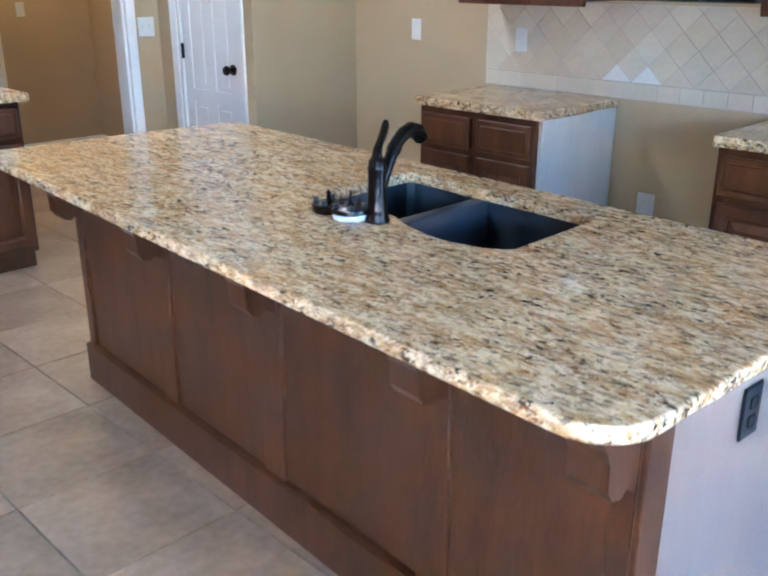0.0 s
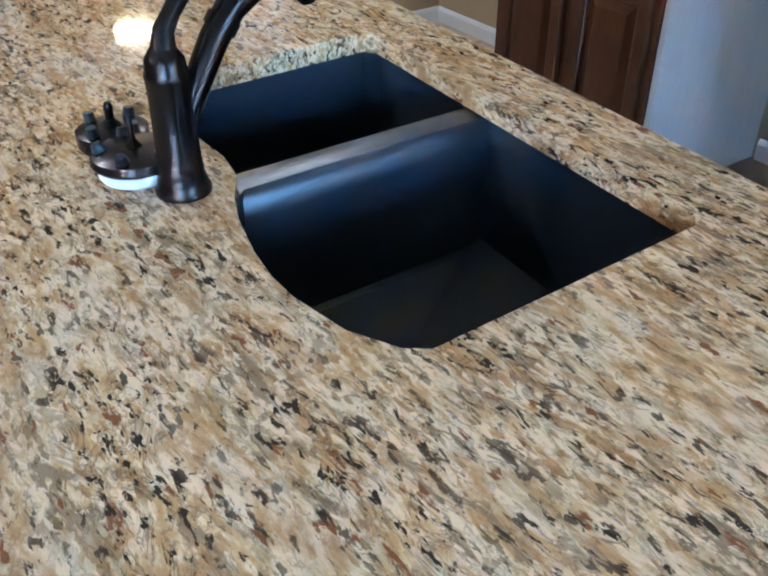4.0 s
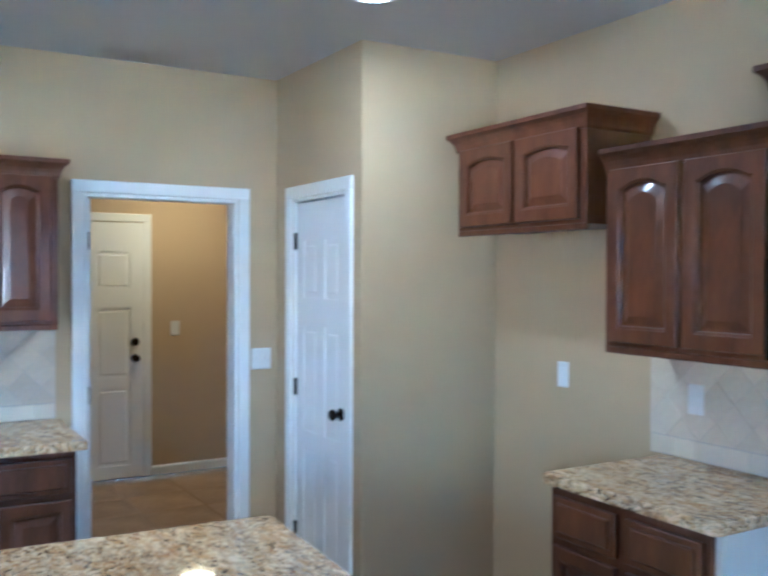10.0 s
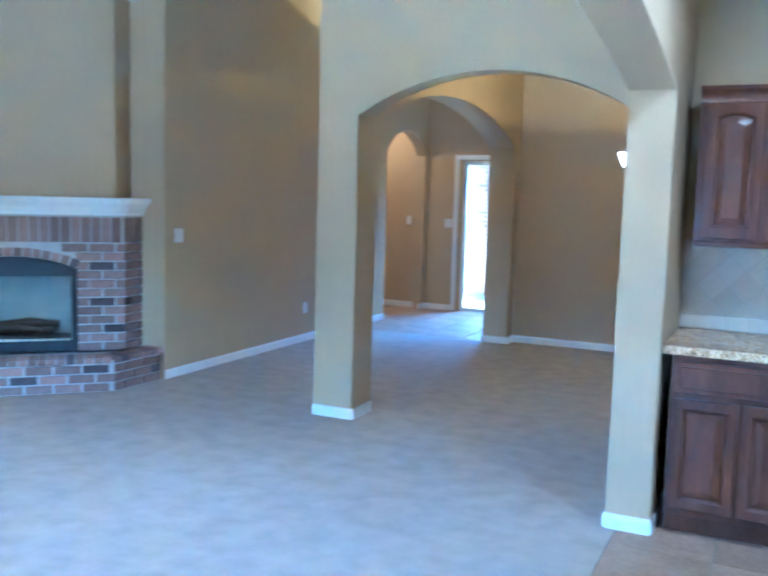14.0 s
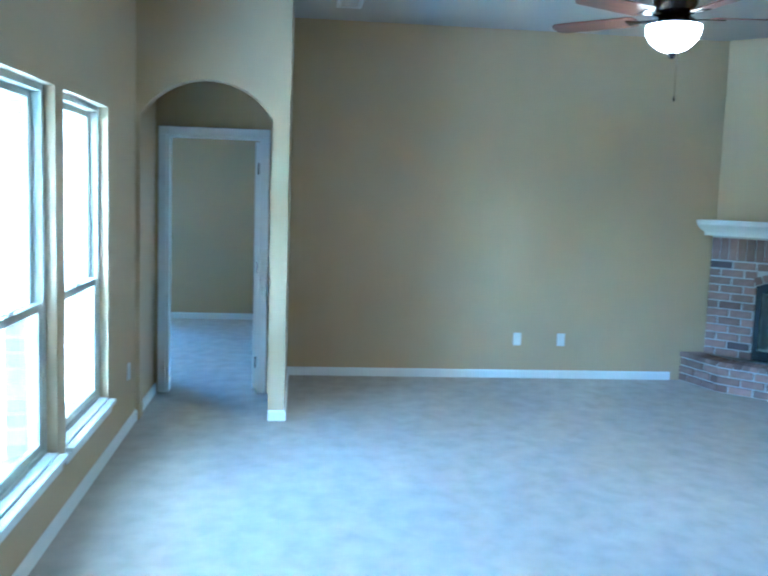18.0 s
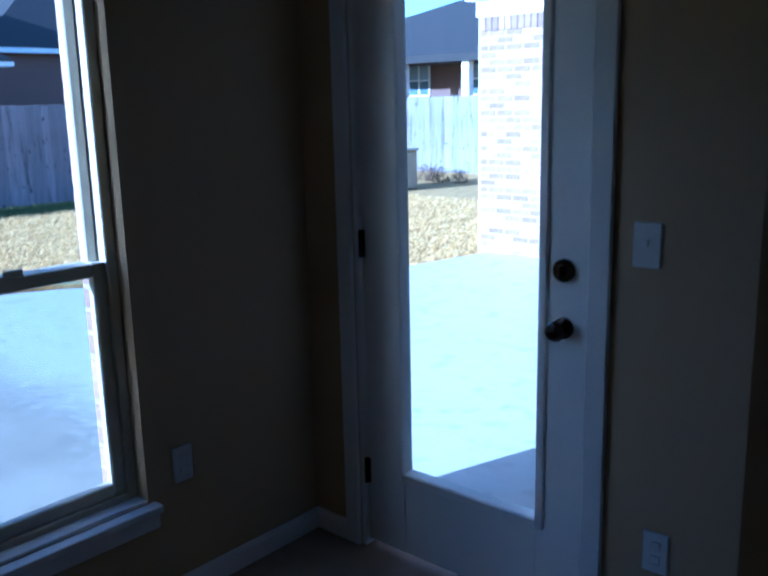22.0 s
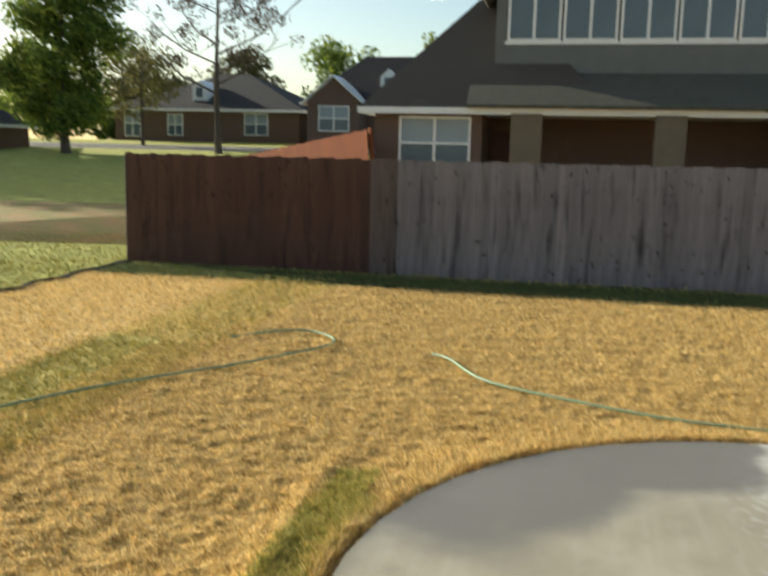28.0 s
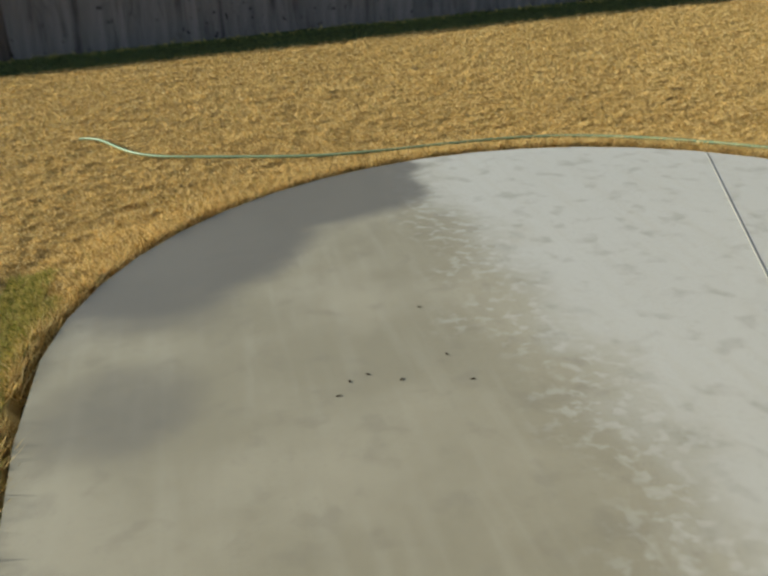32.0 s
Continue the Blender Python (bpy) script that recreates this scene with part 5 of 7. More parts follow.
BW, BH, JT = 0.194, 0.060, 0.013
rng = random.Random(4)
zc, row = HZ + 0.008, 0
while zc + BH < 1.14:
    u = U0 + (0.0 if row % 2 else -0.10)
    while u < U1 - 0.02:
        a, c = max(u, U0), min(u + BW, U1)
        u += BW + JT
        top = zc + BH + 0.012
        lo = lintel(min(max((a + c) / 2, F0), F1)) + 0.075
        inside = a < F1 and c > F0 and zc < (lo if F0 < (a + c) / 2 < F1 else FS0 + 0.03)
        if inside:
            if a < F0 - 0.035:
                c = F0
            elif c > F1 + 0.035:
                a = F1
            else:
                continue
        if c - a > 0.03:
            brick(mort, pose(a, rng.uniform(-0.004, 0.003), zc), c - a, BH)
    for a, w in (((0.0, 0.09), (0.103, 0.15)) if row % 2 else ((0.0, 0.194), (0.207, 0.046))):
        brick(mort, pose(U1 + 0.006, 0.004, zc, 0, 0, 51) @ pose(a, rng.uniform(-0.003, 0.003), 0), w, BH)
    zc += BH + JT
    row += 1
u = U0 + 0.004
while u < U1 - 0.05:
    brick(mort, pose(u, rng.uniform(-0.004, 0.002), 1.145), 0.066, 0.198, mat=BRICK)
    u += 0.066 + 0.011
for k in range(3):
    brick(mort, pose(U1 + 0.006, 0.004, 1.145, 0, 0, 51) @ pose(k * 0.082, 0, 0), 0.07, 0.198, mat=BRICK)
for k in range(14):
    u = F0 + (F1 - F0) * (k + 0.5) / 14
    an = math.degrees(math.asin((u - mid) / R))
    m = pose(u, -0.006, lintel(u) + 0.004, 0, an, 0) @ Matrix.Translation((-0.031, 0, 0))
    brick(mort, m, 0.06, 0.066)
sides = [((-1.13, -0.10), (-0.70, -0.35)), ((-0.70, -0.35), (0.68, -0.35)), ((0.68, -0.35), (1.055, -0.005))]
for (xa, ya), (xb, yb) in sides:
    n = math.hypot(xb - xa, yb - ya)
    ang = math.degrees(math.atan2(yb - ya, xb - xa))
    for r in range(3):
        u = 0.0 if r % 2 else -0.10
        while u < n - 0.01:
            a, c = max(u, 0.002), min(u + BW, n - 0.002)
            u += BW + JT
            if c - a > 0.03:
                brick(hearth, pose(xa, ya, 0.006 + r * (BH + JT), 0, 0, ang) @ pose(a, rng.uniform(-0.003, 0.003), 0), c - a, BH)
    u = 0.0
    while u < n - 0.03:
        brick(hearth, pose(xa, ya, 0.226, 0, 0, ang) @ pose(u, -0.008, 0), 0.056, 0.045, 0.20)
        u += 0.068
# metal firebox
b = bmesh.new()
prism(b, [(F0 + 0.002, HZ + 0.002), (F0 + 0.002, FS0)] + [(F0 + 0.002 + (F1 - F0 - 0.004) * k / 16, lintel(F0 + (F1 - F0) * k / 16) - 0.003) for k in range(17)] + [(F1 - 0.002, FS0), (F1 - 0.002, HZ + 0.002), (F1 - 0.05, HZ + 0.002), (F1 - 0.05, FS0 - 0.06), (F0 + 0.05, FS0 - 0.06), (F0 + 0.05, HZ + 0.002)], 0.03, Matrix.Translation((0, 0.03, 0)) @ UP)
part("face_frame", b, BLACKM, fp, "black metal firebox face")
b = bmesh.new()
cuboid(b, F0 + 0.05, 0.025, HZ + 0.002, F1 - 0.05, 0.07, HZ + 0.09, 0.004)
part("lower_louvre", b, BLACKM, fp)
b = bmesh.new()
cuboid(b, F0 + 0.055, 0.018, HZ + 0.094, F1 - 0.055, 0.05, HZ + 0.11, 0.003)
part("trim_bar", b, STEEL, fp, "bright metal trim bar")
b = bmesh.new()
for a in ((F0 + 0.05, 0.07, HZ + 0.09, F0 + 0.06, 0.40, FS0 - 0.05), (F1 - 0.06, 0.07, HZ + 0.09, F1 - 0.05, 0.40, FS0 - 0.05), (F0 + 0.05, 0.40, HZ + 0.09, F1 - 0.05, 0.41, FS0 - 0.05), (F0 + 0.05, 0.07, FS0 - 0.05, F1 - 0.05, 0.41, FS0 - 0.04), (F0 + 0.05, 0.07, HZ + 0.08, F1 - 0.05, 0.41, HZ + 0.09)):
    cuboid(b, *a)
part("firebox", b, material("grey_firebrick", (0.30, 0.29, 0.27), 0.8, scale=6, fine=60), fp, "pale grey firebox lining")
b = bmesh.new()
cuboid(b, F0 + 0.05, 0.062, HZ + 0.11, F1 - 0.05, 0.066, FS0 - 0.06)
part("glass", b, GLASS, fp)
for k, (x0, x1, y, z, r) in enumerate(((-0.36, 0.22, 0.26, 0.40, 0.035), (-0.28, 0.10, 0.20, 0.42, 0.028), (-0.2, 0.26, 0.30, 0.45, 0.03))):
    b = bmesh.new()
    tube(b, [(x0, y, z), ((x0 + x1) / 2, y + 0.02, z + 0.015), (x1, y, z)], [r, r * 1.1, r * 0.8], 10)
    part("log", b, material("charred_log", (0.05, 0.035, 0.025), 0.95, scale=20, fine=90, bump=0.6), fp, smooth=True)
b = bmesh.new()
for k in range(7):
    tube(b, [(-0.36 + k * 0.1, 0.14, 0.355), (-0.36 + k * 0.1, 0.30, 0.355)], 0.006, 6)
cuboid(b, -0.40, 0.14, 0.345, 0.28, 0.15, 0.362)
part("grate", b, BLACKM, fp)
# mantel
b = bmesh.new()
prof = [(0.0, 1.36), (0.03, 1.36), (0.032, 1.385), (0.045, 1.395), (0.055, 1.42), (0.085, 1.45), (0.10, 1.458), (0.10, 1.475), (0.115, 1.477), (0.115, 1.50), (0.0, 1.50)]
rings = []
for o, z in prof:
    rings.append([b.verts.new(p) for p in ((-1.02 if o < 0.05 else -1.07, 0.02 - o, z), (U1 + o * 0.47 + 0.002, 0.02 - o, z), (U1 + 0.165 + o * 0.8, 0.215 - o * 0.5, z), (U1 + 0.12, 0.30, z), (-1.02, 0.22, z))])
for p, q in zip(rings, rings[1:]):
    for i in range(5):
        b.faces.new((p[i], p[(i + 1) % 5], q[(i + 1) % 5], q[i]))
b.faces.new(rings[-1])
b.faces.new(list(reversed(rings[0])))
part("mantel", b, TRIM, fp, "white moulded wooden mantel")
structure("wall_chimney_breast", prism(bmesh.new(), [(-0.94, 0.035), (0.70, 0.035), (0.84, 0.28), (0.5, 0.5), (-0.4, 0.55)], LC - 1.502, FM @ Matrix.Translation((0, 0, 1.502))), WALL, "tan chimney breast above the mantel", "wall")


# ---- backsplash tiles ----
def backsplash(name, m, w, h, label, size=0.112, white=()):
    """Diagonal stone tiles over a border row; local x along, y into the wall."""
    o = tagged(part(name, box_of(0, -0.006, 0, w, 0, h), PGROUT, at=m), label, "backsplash", kind="structure")
    n, x = 0, 0.003
    while x < w - 0.02:
        c = min(x + size - 0.004, w - 0.003)
        piece("tile", shared(("tile", round(c - x, 2), 0.072), lambda: box_of(0, -0.010, 0, round(c - x, 2), -0.004, 0.072, 0.002), STONEP), o, pose(x, 0, 0.003))
        x += size
    half = size * 0.7071 - 0.002
    step = size * 0.7071
    z0 = 0.080
    rows = int((h - z0) / step) + 2
    cols = int(w / step) + 2
    for r in range(rows + 1):
        for q in range(-1, cols + 1):
            if (r + q) % 2:
                continue
            cx, cz = q * step, z0 + r * step
            pts = []
            poly = [(cx - half, cz), (cx, cz - half), (cx + half, cz), (cx, cz + half)]
            for lim, ax, sign in ((0.002, 0, 1), (w - 0.002, 0, -1), (z0, 1, 1), (h - 0.002, 1, -1)):
                res = []
                for i in range(len(poly)):
                    p, s = poly[i - 1], poly[i]
                    pi, si = (p[ax] - lim) * sign >= 0, (s[ax] - lim) * sign >= 0
                    if pi != si:
                        t = (lim - p[ax]) / (s[ax] - p[ax])
                        res.append((p[0] + t * (s[0] - p[0]), p[1] + t * (s[1] - p[1])))
                    if si:
                        res.append(s)
                poly = res
                if not poly:
                    break
            if len(poly) < 3 or max(p[0] for p in poly) - min(p[0] for p in poly) < 0.012:
                continue
            pale = r == 0 and q in white
            bm = bmesh.new()
            prism(bm, [(x - cx, z - cz) for x, z in poly], 0.006, Matrix.Translation((0, -0.010, 0)) @ UP)
            piece("tile", mesh_of("tile", bm, STONEW if pale else STONEP if (r * 7 + q * 3) % 5 == 0 else STONE), o, pose(cx, rng.uniform(-0.0008, 0.0008), cz))
    return o


backsplash("backsplash", pose(XE, 4.59, 0.921, 0, 0, -90), 3.6, 0.43, "diagonal beige travertine tile backsplash along the wall", white=(10, 12))
backsplash("backsplash_hutch", pose(XA1 + 0.002, YN, 0.921), 1.33, 0.475, "beige travertine tile backsplash behind the hutch counter")

# ---- kitchen floor tiles ----
TS = 0.455
for i in range(8):
    for j in range(21):
        x0, y0 = XA0 + 0.06 + i * TS, -0.65 + j * TS
        x1, y1 = min(x0 + TS - 0.006, XE), y0 + TS - 0.006
        y0 = max(y0, YS)
        if y0 > 9.0 or (x0 < XD and y1 < YL):
            continue
        if y0 < YR and x0 < XD:
            continue
        w, d = round(x1 - x0, 3), round(y1 - y0, 3)
        if w < 0.05 or d < 0.05:
            continue
        piece("tile", shared(("floor_tile", w, d), lambda: box_of(0, 0, -0.012, w, d, 0.0, 0.002), TILE), slab, pose(x0, y0, rng.uniform(-0.0006, 0.0006)))
for i in range(5):
    for j in range(5):
        piece("tile", shared(("floor_tile", 0.449, 0.449), lambda: box_of(0, 0, -0.012, 0.449, 0.449, 0.0, 0.002), TILE), slab, pose(-5.1 + i * TS + 1.4, 10.95 + j * TS - 0.2, 0.0 + 0.001))


# ---- outside ----
PATIO = [(1.0, 0.9), (XB, 0.9), (XB, -3.65), (-3.26, -3.86), (-1.72, -3.9)] + [(0.68 + 2.4 * math.cos(radians(183 + 9 * k)), -3.78 + 2.4 * math.sin(radians(183 + 9 * k))) for k in range(1, 20)] + [(3.075, -3.4), (2.99, -2.3), (2.90, -0.70), (1.0, -0.70)]


def patio_material():
    """Concrete with damp blotches near the rounded edge and a pale dry part."""
    m = bpy.data.materials.new("stained_concrete")
    m.use_nodes = True
    n, l = m.node_tree.nodes, m.node_tree.links
    co = n.new("ShaderNodeTexCoord")

    def noise_of(scale, detail):
        t = n.new("ShaderNodeTexNoise")
        t.inputs["Scale"].default_value, t.inputs["Detail"].default_value = scale, detail
        l.new(co.outputs["Object"], t.inputs[0])
        return t.outputs[0]

    def ranged(src, a, b, c=0.0, d=1.0):
        r = n.new("ShaderNodeMapRange")
        r.interpolation_type = "SMOOTHSTEP"
        for k, v in zip((1, 2, 3, 4), (a, b, c, d)):
            r.inputs[k].default_value = v
        l.new(src, r.inputs[0])
        return r.outputs[0]

    def calc(op, a, b):
        x = n.new("ShaderNodeMath")
        x.operation = op
        for k, v in enumerate((a, b)):
            if isinstance(v, float):
                x.inputs[k].default_value = v
            else:
                l.new(v, x.inputs[k])
        return x.outputs[0]

    def away(x, y, sx=1.0, sy=1.0):
        mp, ln = n.new("ShaderNodeMapping"), n.new("ShaderNodeVectorMath")
        mp.inputs["Location"].default_value, mp.inputs["Scale"].default_value = (-x * sx, -y * sy, 0), (sx, sy, 0)
        ln.operation = "LENGTH"
        l.new(co.outputs["Object"], mp.inputs[0])
        l.new(mp.outputs[0], ln.inputs[0])
        return calc("ADD", ln.outputs["Value"], calc("MULTIPLY", calc("SUBTRACT", noise_of(2.2, 5), 0.5), 0.6))

    def mixed(fac, a, c):
        x = n.new("ShaderNodeMix")
        x.data_type = "RGBA"
        l.new(fac, x.inputs[0])
        if isinstance(a, tuple):
            x.inputs[6].default_value = (*a, 1)
        else:
            l.new(a, x.inputs[6])
        x.inputs[7].default_value = (*c, 1)
        return x.outputs[2]

    sx = n.new("ShaderNodeSeparateXYZ")
    l.new(co.outputs["Object"], sx.inputs[0])
    drift = calc("MULTIPLY", calc("SUBTRACT", noise_of(2.6, 7), 0.5), 0.75)
    east, south = calc("ADD", sx.outputs[0], drift), calc("ADD", sx.outputs[1], drift)
    c = mixed(ranged(noise_of(1.3, 7), 0.35, 0.68), (0.305, 0.275, 0.205), (0.395, 0.36, 0.28))
    c = mixed(ranged(east, 0.62, 1.15, 0.9, 0.0), c, (0.56, 0.55, 0.52))
    c = mixed(ranged(noise_of(60, 3), 0.55, 0.8, 0.0, 0.3), c, (0.25, 0.23, 0.20))
    streak = n.new("ShaderNodeMapping")
    streak.inputs["Scale"].default_value = (9.0, 0.8, 1.0)
    l.new(co.outputs["Object"], streak.inputs[0])
    trowel = n.new("ShaderNodeTexNoise")
    trowel.inputs["Scale"].default_value, trowel.inputs["Detail"].default_value = 1.6, 6.0
    l.new(streak.outputs[0], trowel.inputs[0])
    c = mixed(ranged(trowel.outputs[0], 0.45, 0.75, 0.0, 0.22), c, (0.45, 0.42, 0.345))
    c = mixed(ranged(noise_of(7, 8), 0.52, 0.72, 0.0, 0.35), c, (0.23, 0.21, 0.17))
    flaky = calc("MULTIPLY", ranged(noise_of(16, 9), 0.48, 0.66), calc("MULTIPLY", ranged(east, 0.55, 0.9), ranged(east, 1.0, 1.35, 1.0, 0.0)))
    c = mixed(calc("MULTIPLY", flaky, 0.5), c, (0.56, 0.55, 0.52))
    band = calc("MULTIPLY", ranged(away(0.68, -3.78), 1.45, 1.75), calc("MULTIPLY", ranged(east, 0.78, 0.98), ranged(south, -4.5, -4.0, 1.0, 0.0)))
    wet = calc("MAXIMUM", calc("MULTIPLY", band, 0.85), ranged(away(2.70, -3.46), 0.12, 0.46, 0.55, 0.0))
    c = mixed(wet, c, (0.16, 0.148, 0.135))
    b = n["Principled BSDF"]
    l.new(c, b.inputs["Base Color"])
    l.new(ranged(wet, 0.0, 1.0, 0.85, 0.5), b.inputs["Roughness"])
    bp = n.new("ShaderNodeBump")
    bp.inputs["Strength"].default_value, bp.inputs["Distance"].default_value = 0.12, 0.003
    l.new(noise_of(140, 3), bp.inputs["Height"])
    l.new(bp.outputs[0], b.inputs["Normal"])
    return m


patio = structure("patio", prism(bmesh.new(), list(reversed(PATIO)), 0.3, pose(0, 0, PZ - 0.3)), patio_material(), "smooth grey concrete patio with a rounded edge and damp stains", "patio")
JOINT = material("dark_joint", (0.42, 0.405, 0.37), 0.95, scale=10, fine=100)
b = bmesh.new()
v = Vector((1.27, 2.84)).normalized()
prism(b, [(-0.97 + v.y * 0.003, -5.48 - v.x * 0.004), (-0.97 - v.y * 0.003, -5.48 + v.x * 0.003), (1.05 - v.y * 0.004, -0.83 + v.x * 0.003), (1.05 + v.y * 0.004, -0.83 - v.x * 0.004)], 0.004, pose(0, 0, PZ - 0.0005))
part("control_joint", b, JOINT, patio, "sawn control joint across the slab")

# brick veneer of this house
VEN = 0.10
structure("brick_wall_breakfast", wall_mesh("y", YS - 0.14 - VEN, YS - 0.14, XD - 0.14 - VEN, XE + 0.25, GZ, 2.5, [(a + 0.005, c - 0.005, WZ0 - 0.02, WZ1 + 0.01) for a, c in WINS_N]), MORTAR, "pale mortar of the outer brick wall around the windows", "brick wall")
bwall = bpy.data.objects["brick_wall_breakfast"]
structure("brick_wall_door", wall_mesh("x", XD - 0.14 - VEN, XD - 0.14, YS - 0.14, YL - 0.14, GZ, 2.5, [(ND[0] - 0.02, ND[1] + 0.02, -0.02, 2.10)]), MORTAR, "outer brick wall around the patio door", "brick wall")
structure("brick_wall_living", wall_mesh("y", YL - 0.14 - VEN, YL - 0.14, XB, XD - 0.14 - VEN, GZ, 2.5, [(a + 0.005, c - 0.005, WZ0 - 0.02, WZ1 + 0.01) for a, c in WINS_L]), MORTAR, "outer brick wall around the living room windows", "brick wall")
lwall = bpy.data.objects["brick_wall_living"]
rng2 = random.Random(9)
for host, yo, spans in ((bwall, YS - 0.14, WINS_N), (lwall, YL - 0.14, WINS_L)):
    for a, c in spans:
        z = WZ0 - 0.01
        while z < WZ1 - 0.03:
            for x, turn in ((a - 0.004, 90), (c + 0.004, 90)):
                s = 0.014
                m = pose(x + (s if x < (a + c) / 2 else 0.0), yo - VEN + 0.004, z, 0, 0, 90)
                brick(host, m, 0.09, 0.060, s, mat=BRICKP)
            z += 0.073
        x = a + 0.01
        while x < c - 0.05:
            brick(host, pose(x, yo - VEN - 0.03, WZ0 - 0.075 - 0.001, -8, 0, 0), 0.062, 0.06, 0.125, mat=BRICK)
            x += 0.074
wing = structure("brick_wall_wing", wall_mesh("x", XB - 0.06, XB - 0.006, -3.75, YL - 0.14, GZ, 2.34), MORTAR, "sunlit brick wall of the bedroom wing", "brick wall")
z, row = GZ + 0.02, 0
rest = bmesh.new()
while z < 2.16:
    y = -3.75 + (0.0 if row % 2 else -0.10)
    while y < 0.7:
        a, c = max(y, -3.748), y + 0.194
        if y > -1.75:
            cuboid(rest, XB - 0.03, a, z, XB + rng2.uniform(-0.003, 0.003), c, z + 0.060)
        elif c - a > 0.04:
            brick(wing, pose(XB + rng2.uniform(-0.003, 0.003), a, z, 0, 0, 90), c - a, 0.060, mat=BRICK)
        y += 0.207
    z += 0.073
    row += 1
tagged(part("brick_courses", rest, BRICK, wing), kind="stuff")
y = -3.75
while y < 0.7:
    brick(wing, pose(XB + 0.012, y, 2.19, 0, 0, 90), 0.066, 0.14, 0.04, mat=BRICK)
    y += 0.077
structure("wall_wing_south", box_of(-8.2, -3.81, GZ, XB - 0.06, -3.75, 2.34), MORTAR, "brick end wall of the bedroom wing", "brick wall")
structure("wing_frieze", box_of(-8.2, -3.80, 2.34, XB - 0.002, YL - 0.15, 2.50), TRIM, "white frieze board above the wing's bricks", "trim")
structure("wing_roof", box_of(-8.5, -3.9, 2.50, XB + 0.06, YL - 0.15, 2.60), TRIM, "white boxed eave of the bedroom wing", "roof")
structure("porch_beam", box_of(XB + 0.02, -1.50, 2.34, XD - 0.26, -1.30, 2.52, 0.004), TRIM, "white painted porch beam", "beam")
structure("porch_roof", box_of(-4.0, -1.8, 2.52, XD - 0.24, YL - 0.14, 2.60), TRIM, "white porch ceiling boards", "porch roof")
structure("house_roof", box_of(-8.3, YS - 0.55, FC + 0.12, 4.7, 13.5, FC + 0.2), ROOF, "dark shingled roof of this house", "roof")
structure("wall_entrance_porch", wall_mesh("y", 15.2, 15.35, -5.0, 0.5, GZ, 3.2), MORTAR, "brick wall of the entrance porch", "brick wall")
# unseen roof and side walls, added to keep daylight off the porch bricks
structure("entrance_porch_roof", box_of(-5.0, 13.12, 3.2, 0.5, 15.35, 3.3), TRIM, "unseen cover added to darken the entrance porch", "porch roof")
structure("wall_entrance_porch_west", box_of(-5.15, 13.12, GZ, -5.0, 15.35, 3.2), MORTAR, "unseen side wall added to darken the entrance porch", "brick wall")
structure("wall_entrance_porch_east", wall_mesh("x", 0.5, 0.65, 13.12, 14.55, GZ, 3.2, [(13.16, 13.30, 0.0, 2.1)]), MORTAR, "unseen side wall with an opening, added to darken the entrance porch", "brick wall")
ew = bpy.data.objects["wall_entrance_porch"]
z, row = 0.0, 0
while z < 2.3:
    x = -3.2 + (0.0 if row % 2 else -0.1)
    while x < -2.0:
        brick(ew, pose(x, 15.19, z), 0.194, 0.060, mat=BRICK)
        x += 0.207
    z += 0.073
    row += 1
# another unseen wall, added to close the porch against daylight
structure("wall_porch_side", wall_mesh("x", 0.5, 0.65, 14.55, 15.35, GZ, 3.2), MORTAR, "unseen side wall added to darken the entrance porch", "brick wall")
structure("entrance_step", box_of(-5.0, 13.16, GZ, 0.5, 15.2, -0.03), CONC, "grey concrete entrance step", "step")

# lawn details
FARG = material("far_green_lawn", (0.44, 0.42, 0.085), 1.0, second=(0.24, 0.25, 0.05), scale=3, fine=60, bump=1.0)
GREENG = material("green_grass", (0.58, 0.46, 0.14), 1.0, second=(0.38, 0.32, 0.09), scale=7, fine=150, bump=1.0)
strip = prism(bmesh.new(), [(5.55, -4.0), (6.7, -4.6), (6.75, -7.5), (6.5, -12.6), (5.2, -12.4), (5.65, -8.5)], 0.012, pose(0, 0, GZ - 0.008))
structure("lawn_strip", strip, GREENG, "greener strip across the dry lawn", "lawn")
far = bmesh.new()
prism(far, [(-3, GZ - 0.2), (-3, GZ + 0.01), (-15, GZ + 0.01), (-50, 1.99), (-120, 1.99), (-120, GZ - 0.2)], 81, Matrix(((0, 0, 1, 9.1), (1, 0, 0, 0), (0, 1, 0, 0), (0, 0, 0, 1))))
PALE = material("pale_dry_lawn", (0.80, 0.60, 0.28), 1.0, second=(0.50, 0.34, 0.12), scale=16, fine=90, bump=1.0, mix=0.6, stretch=(0.7, 1.0, 1.0))
structure("lawn_pale", prism(bmesh.new(), [(6.72, -4.6), (9.08, -4.6), (9.2, -13.1), (6.52, -12.6), (6.76, -7.5)][::-1], 0.012, pose(0, 0, GZ - 0.007)), PALE, "paler straw-coloured lawn beside the green strip", "lawn")
structure("lawn_far", far, FARG, "green lawn beyond the yard", "lawn")
DIRT = material("bare_dirt", (0.33, 0.19, 0.075), 1.0, second=(0.20, 0.19, 0.05), scale=1.3, fine=30, bump=1.0, mix=0.3)


def sloped(outline, lift):
    bm = bmesh.new()
    bm.faces.new([bm.verts.new((x, y, gz(y) + lift)) for x, y in outline])
    bmesh.ops.solidify(bm, geom=bm.faces[:], thickness=0.05)
    return bm


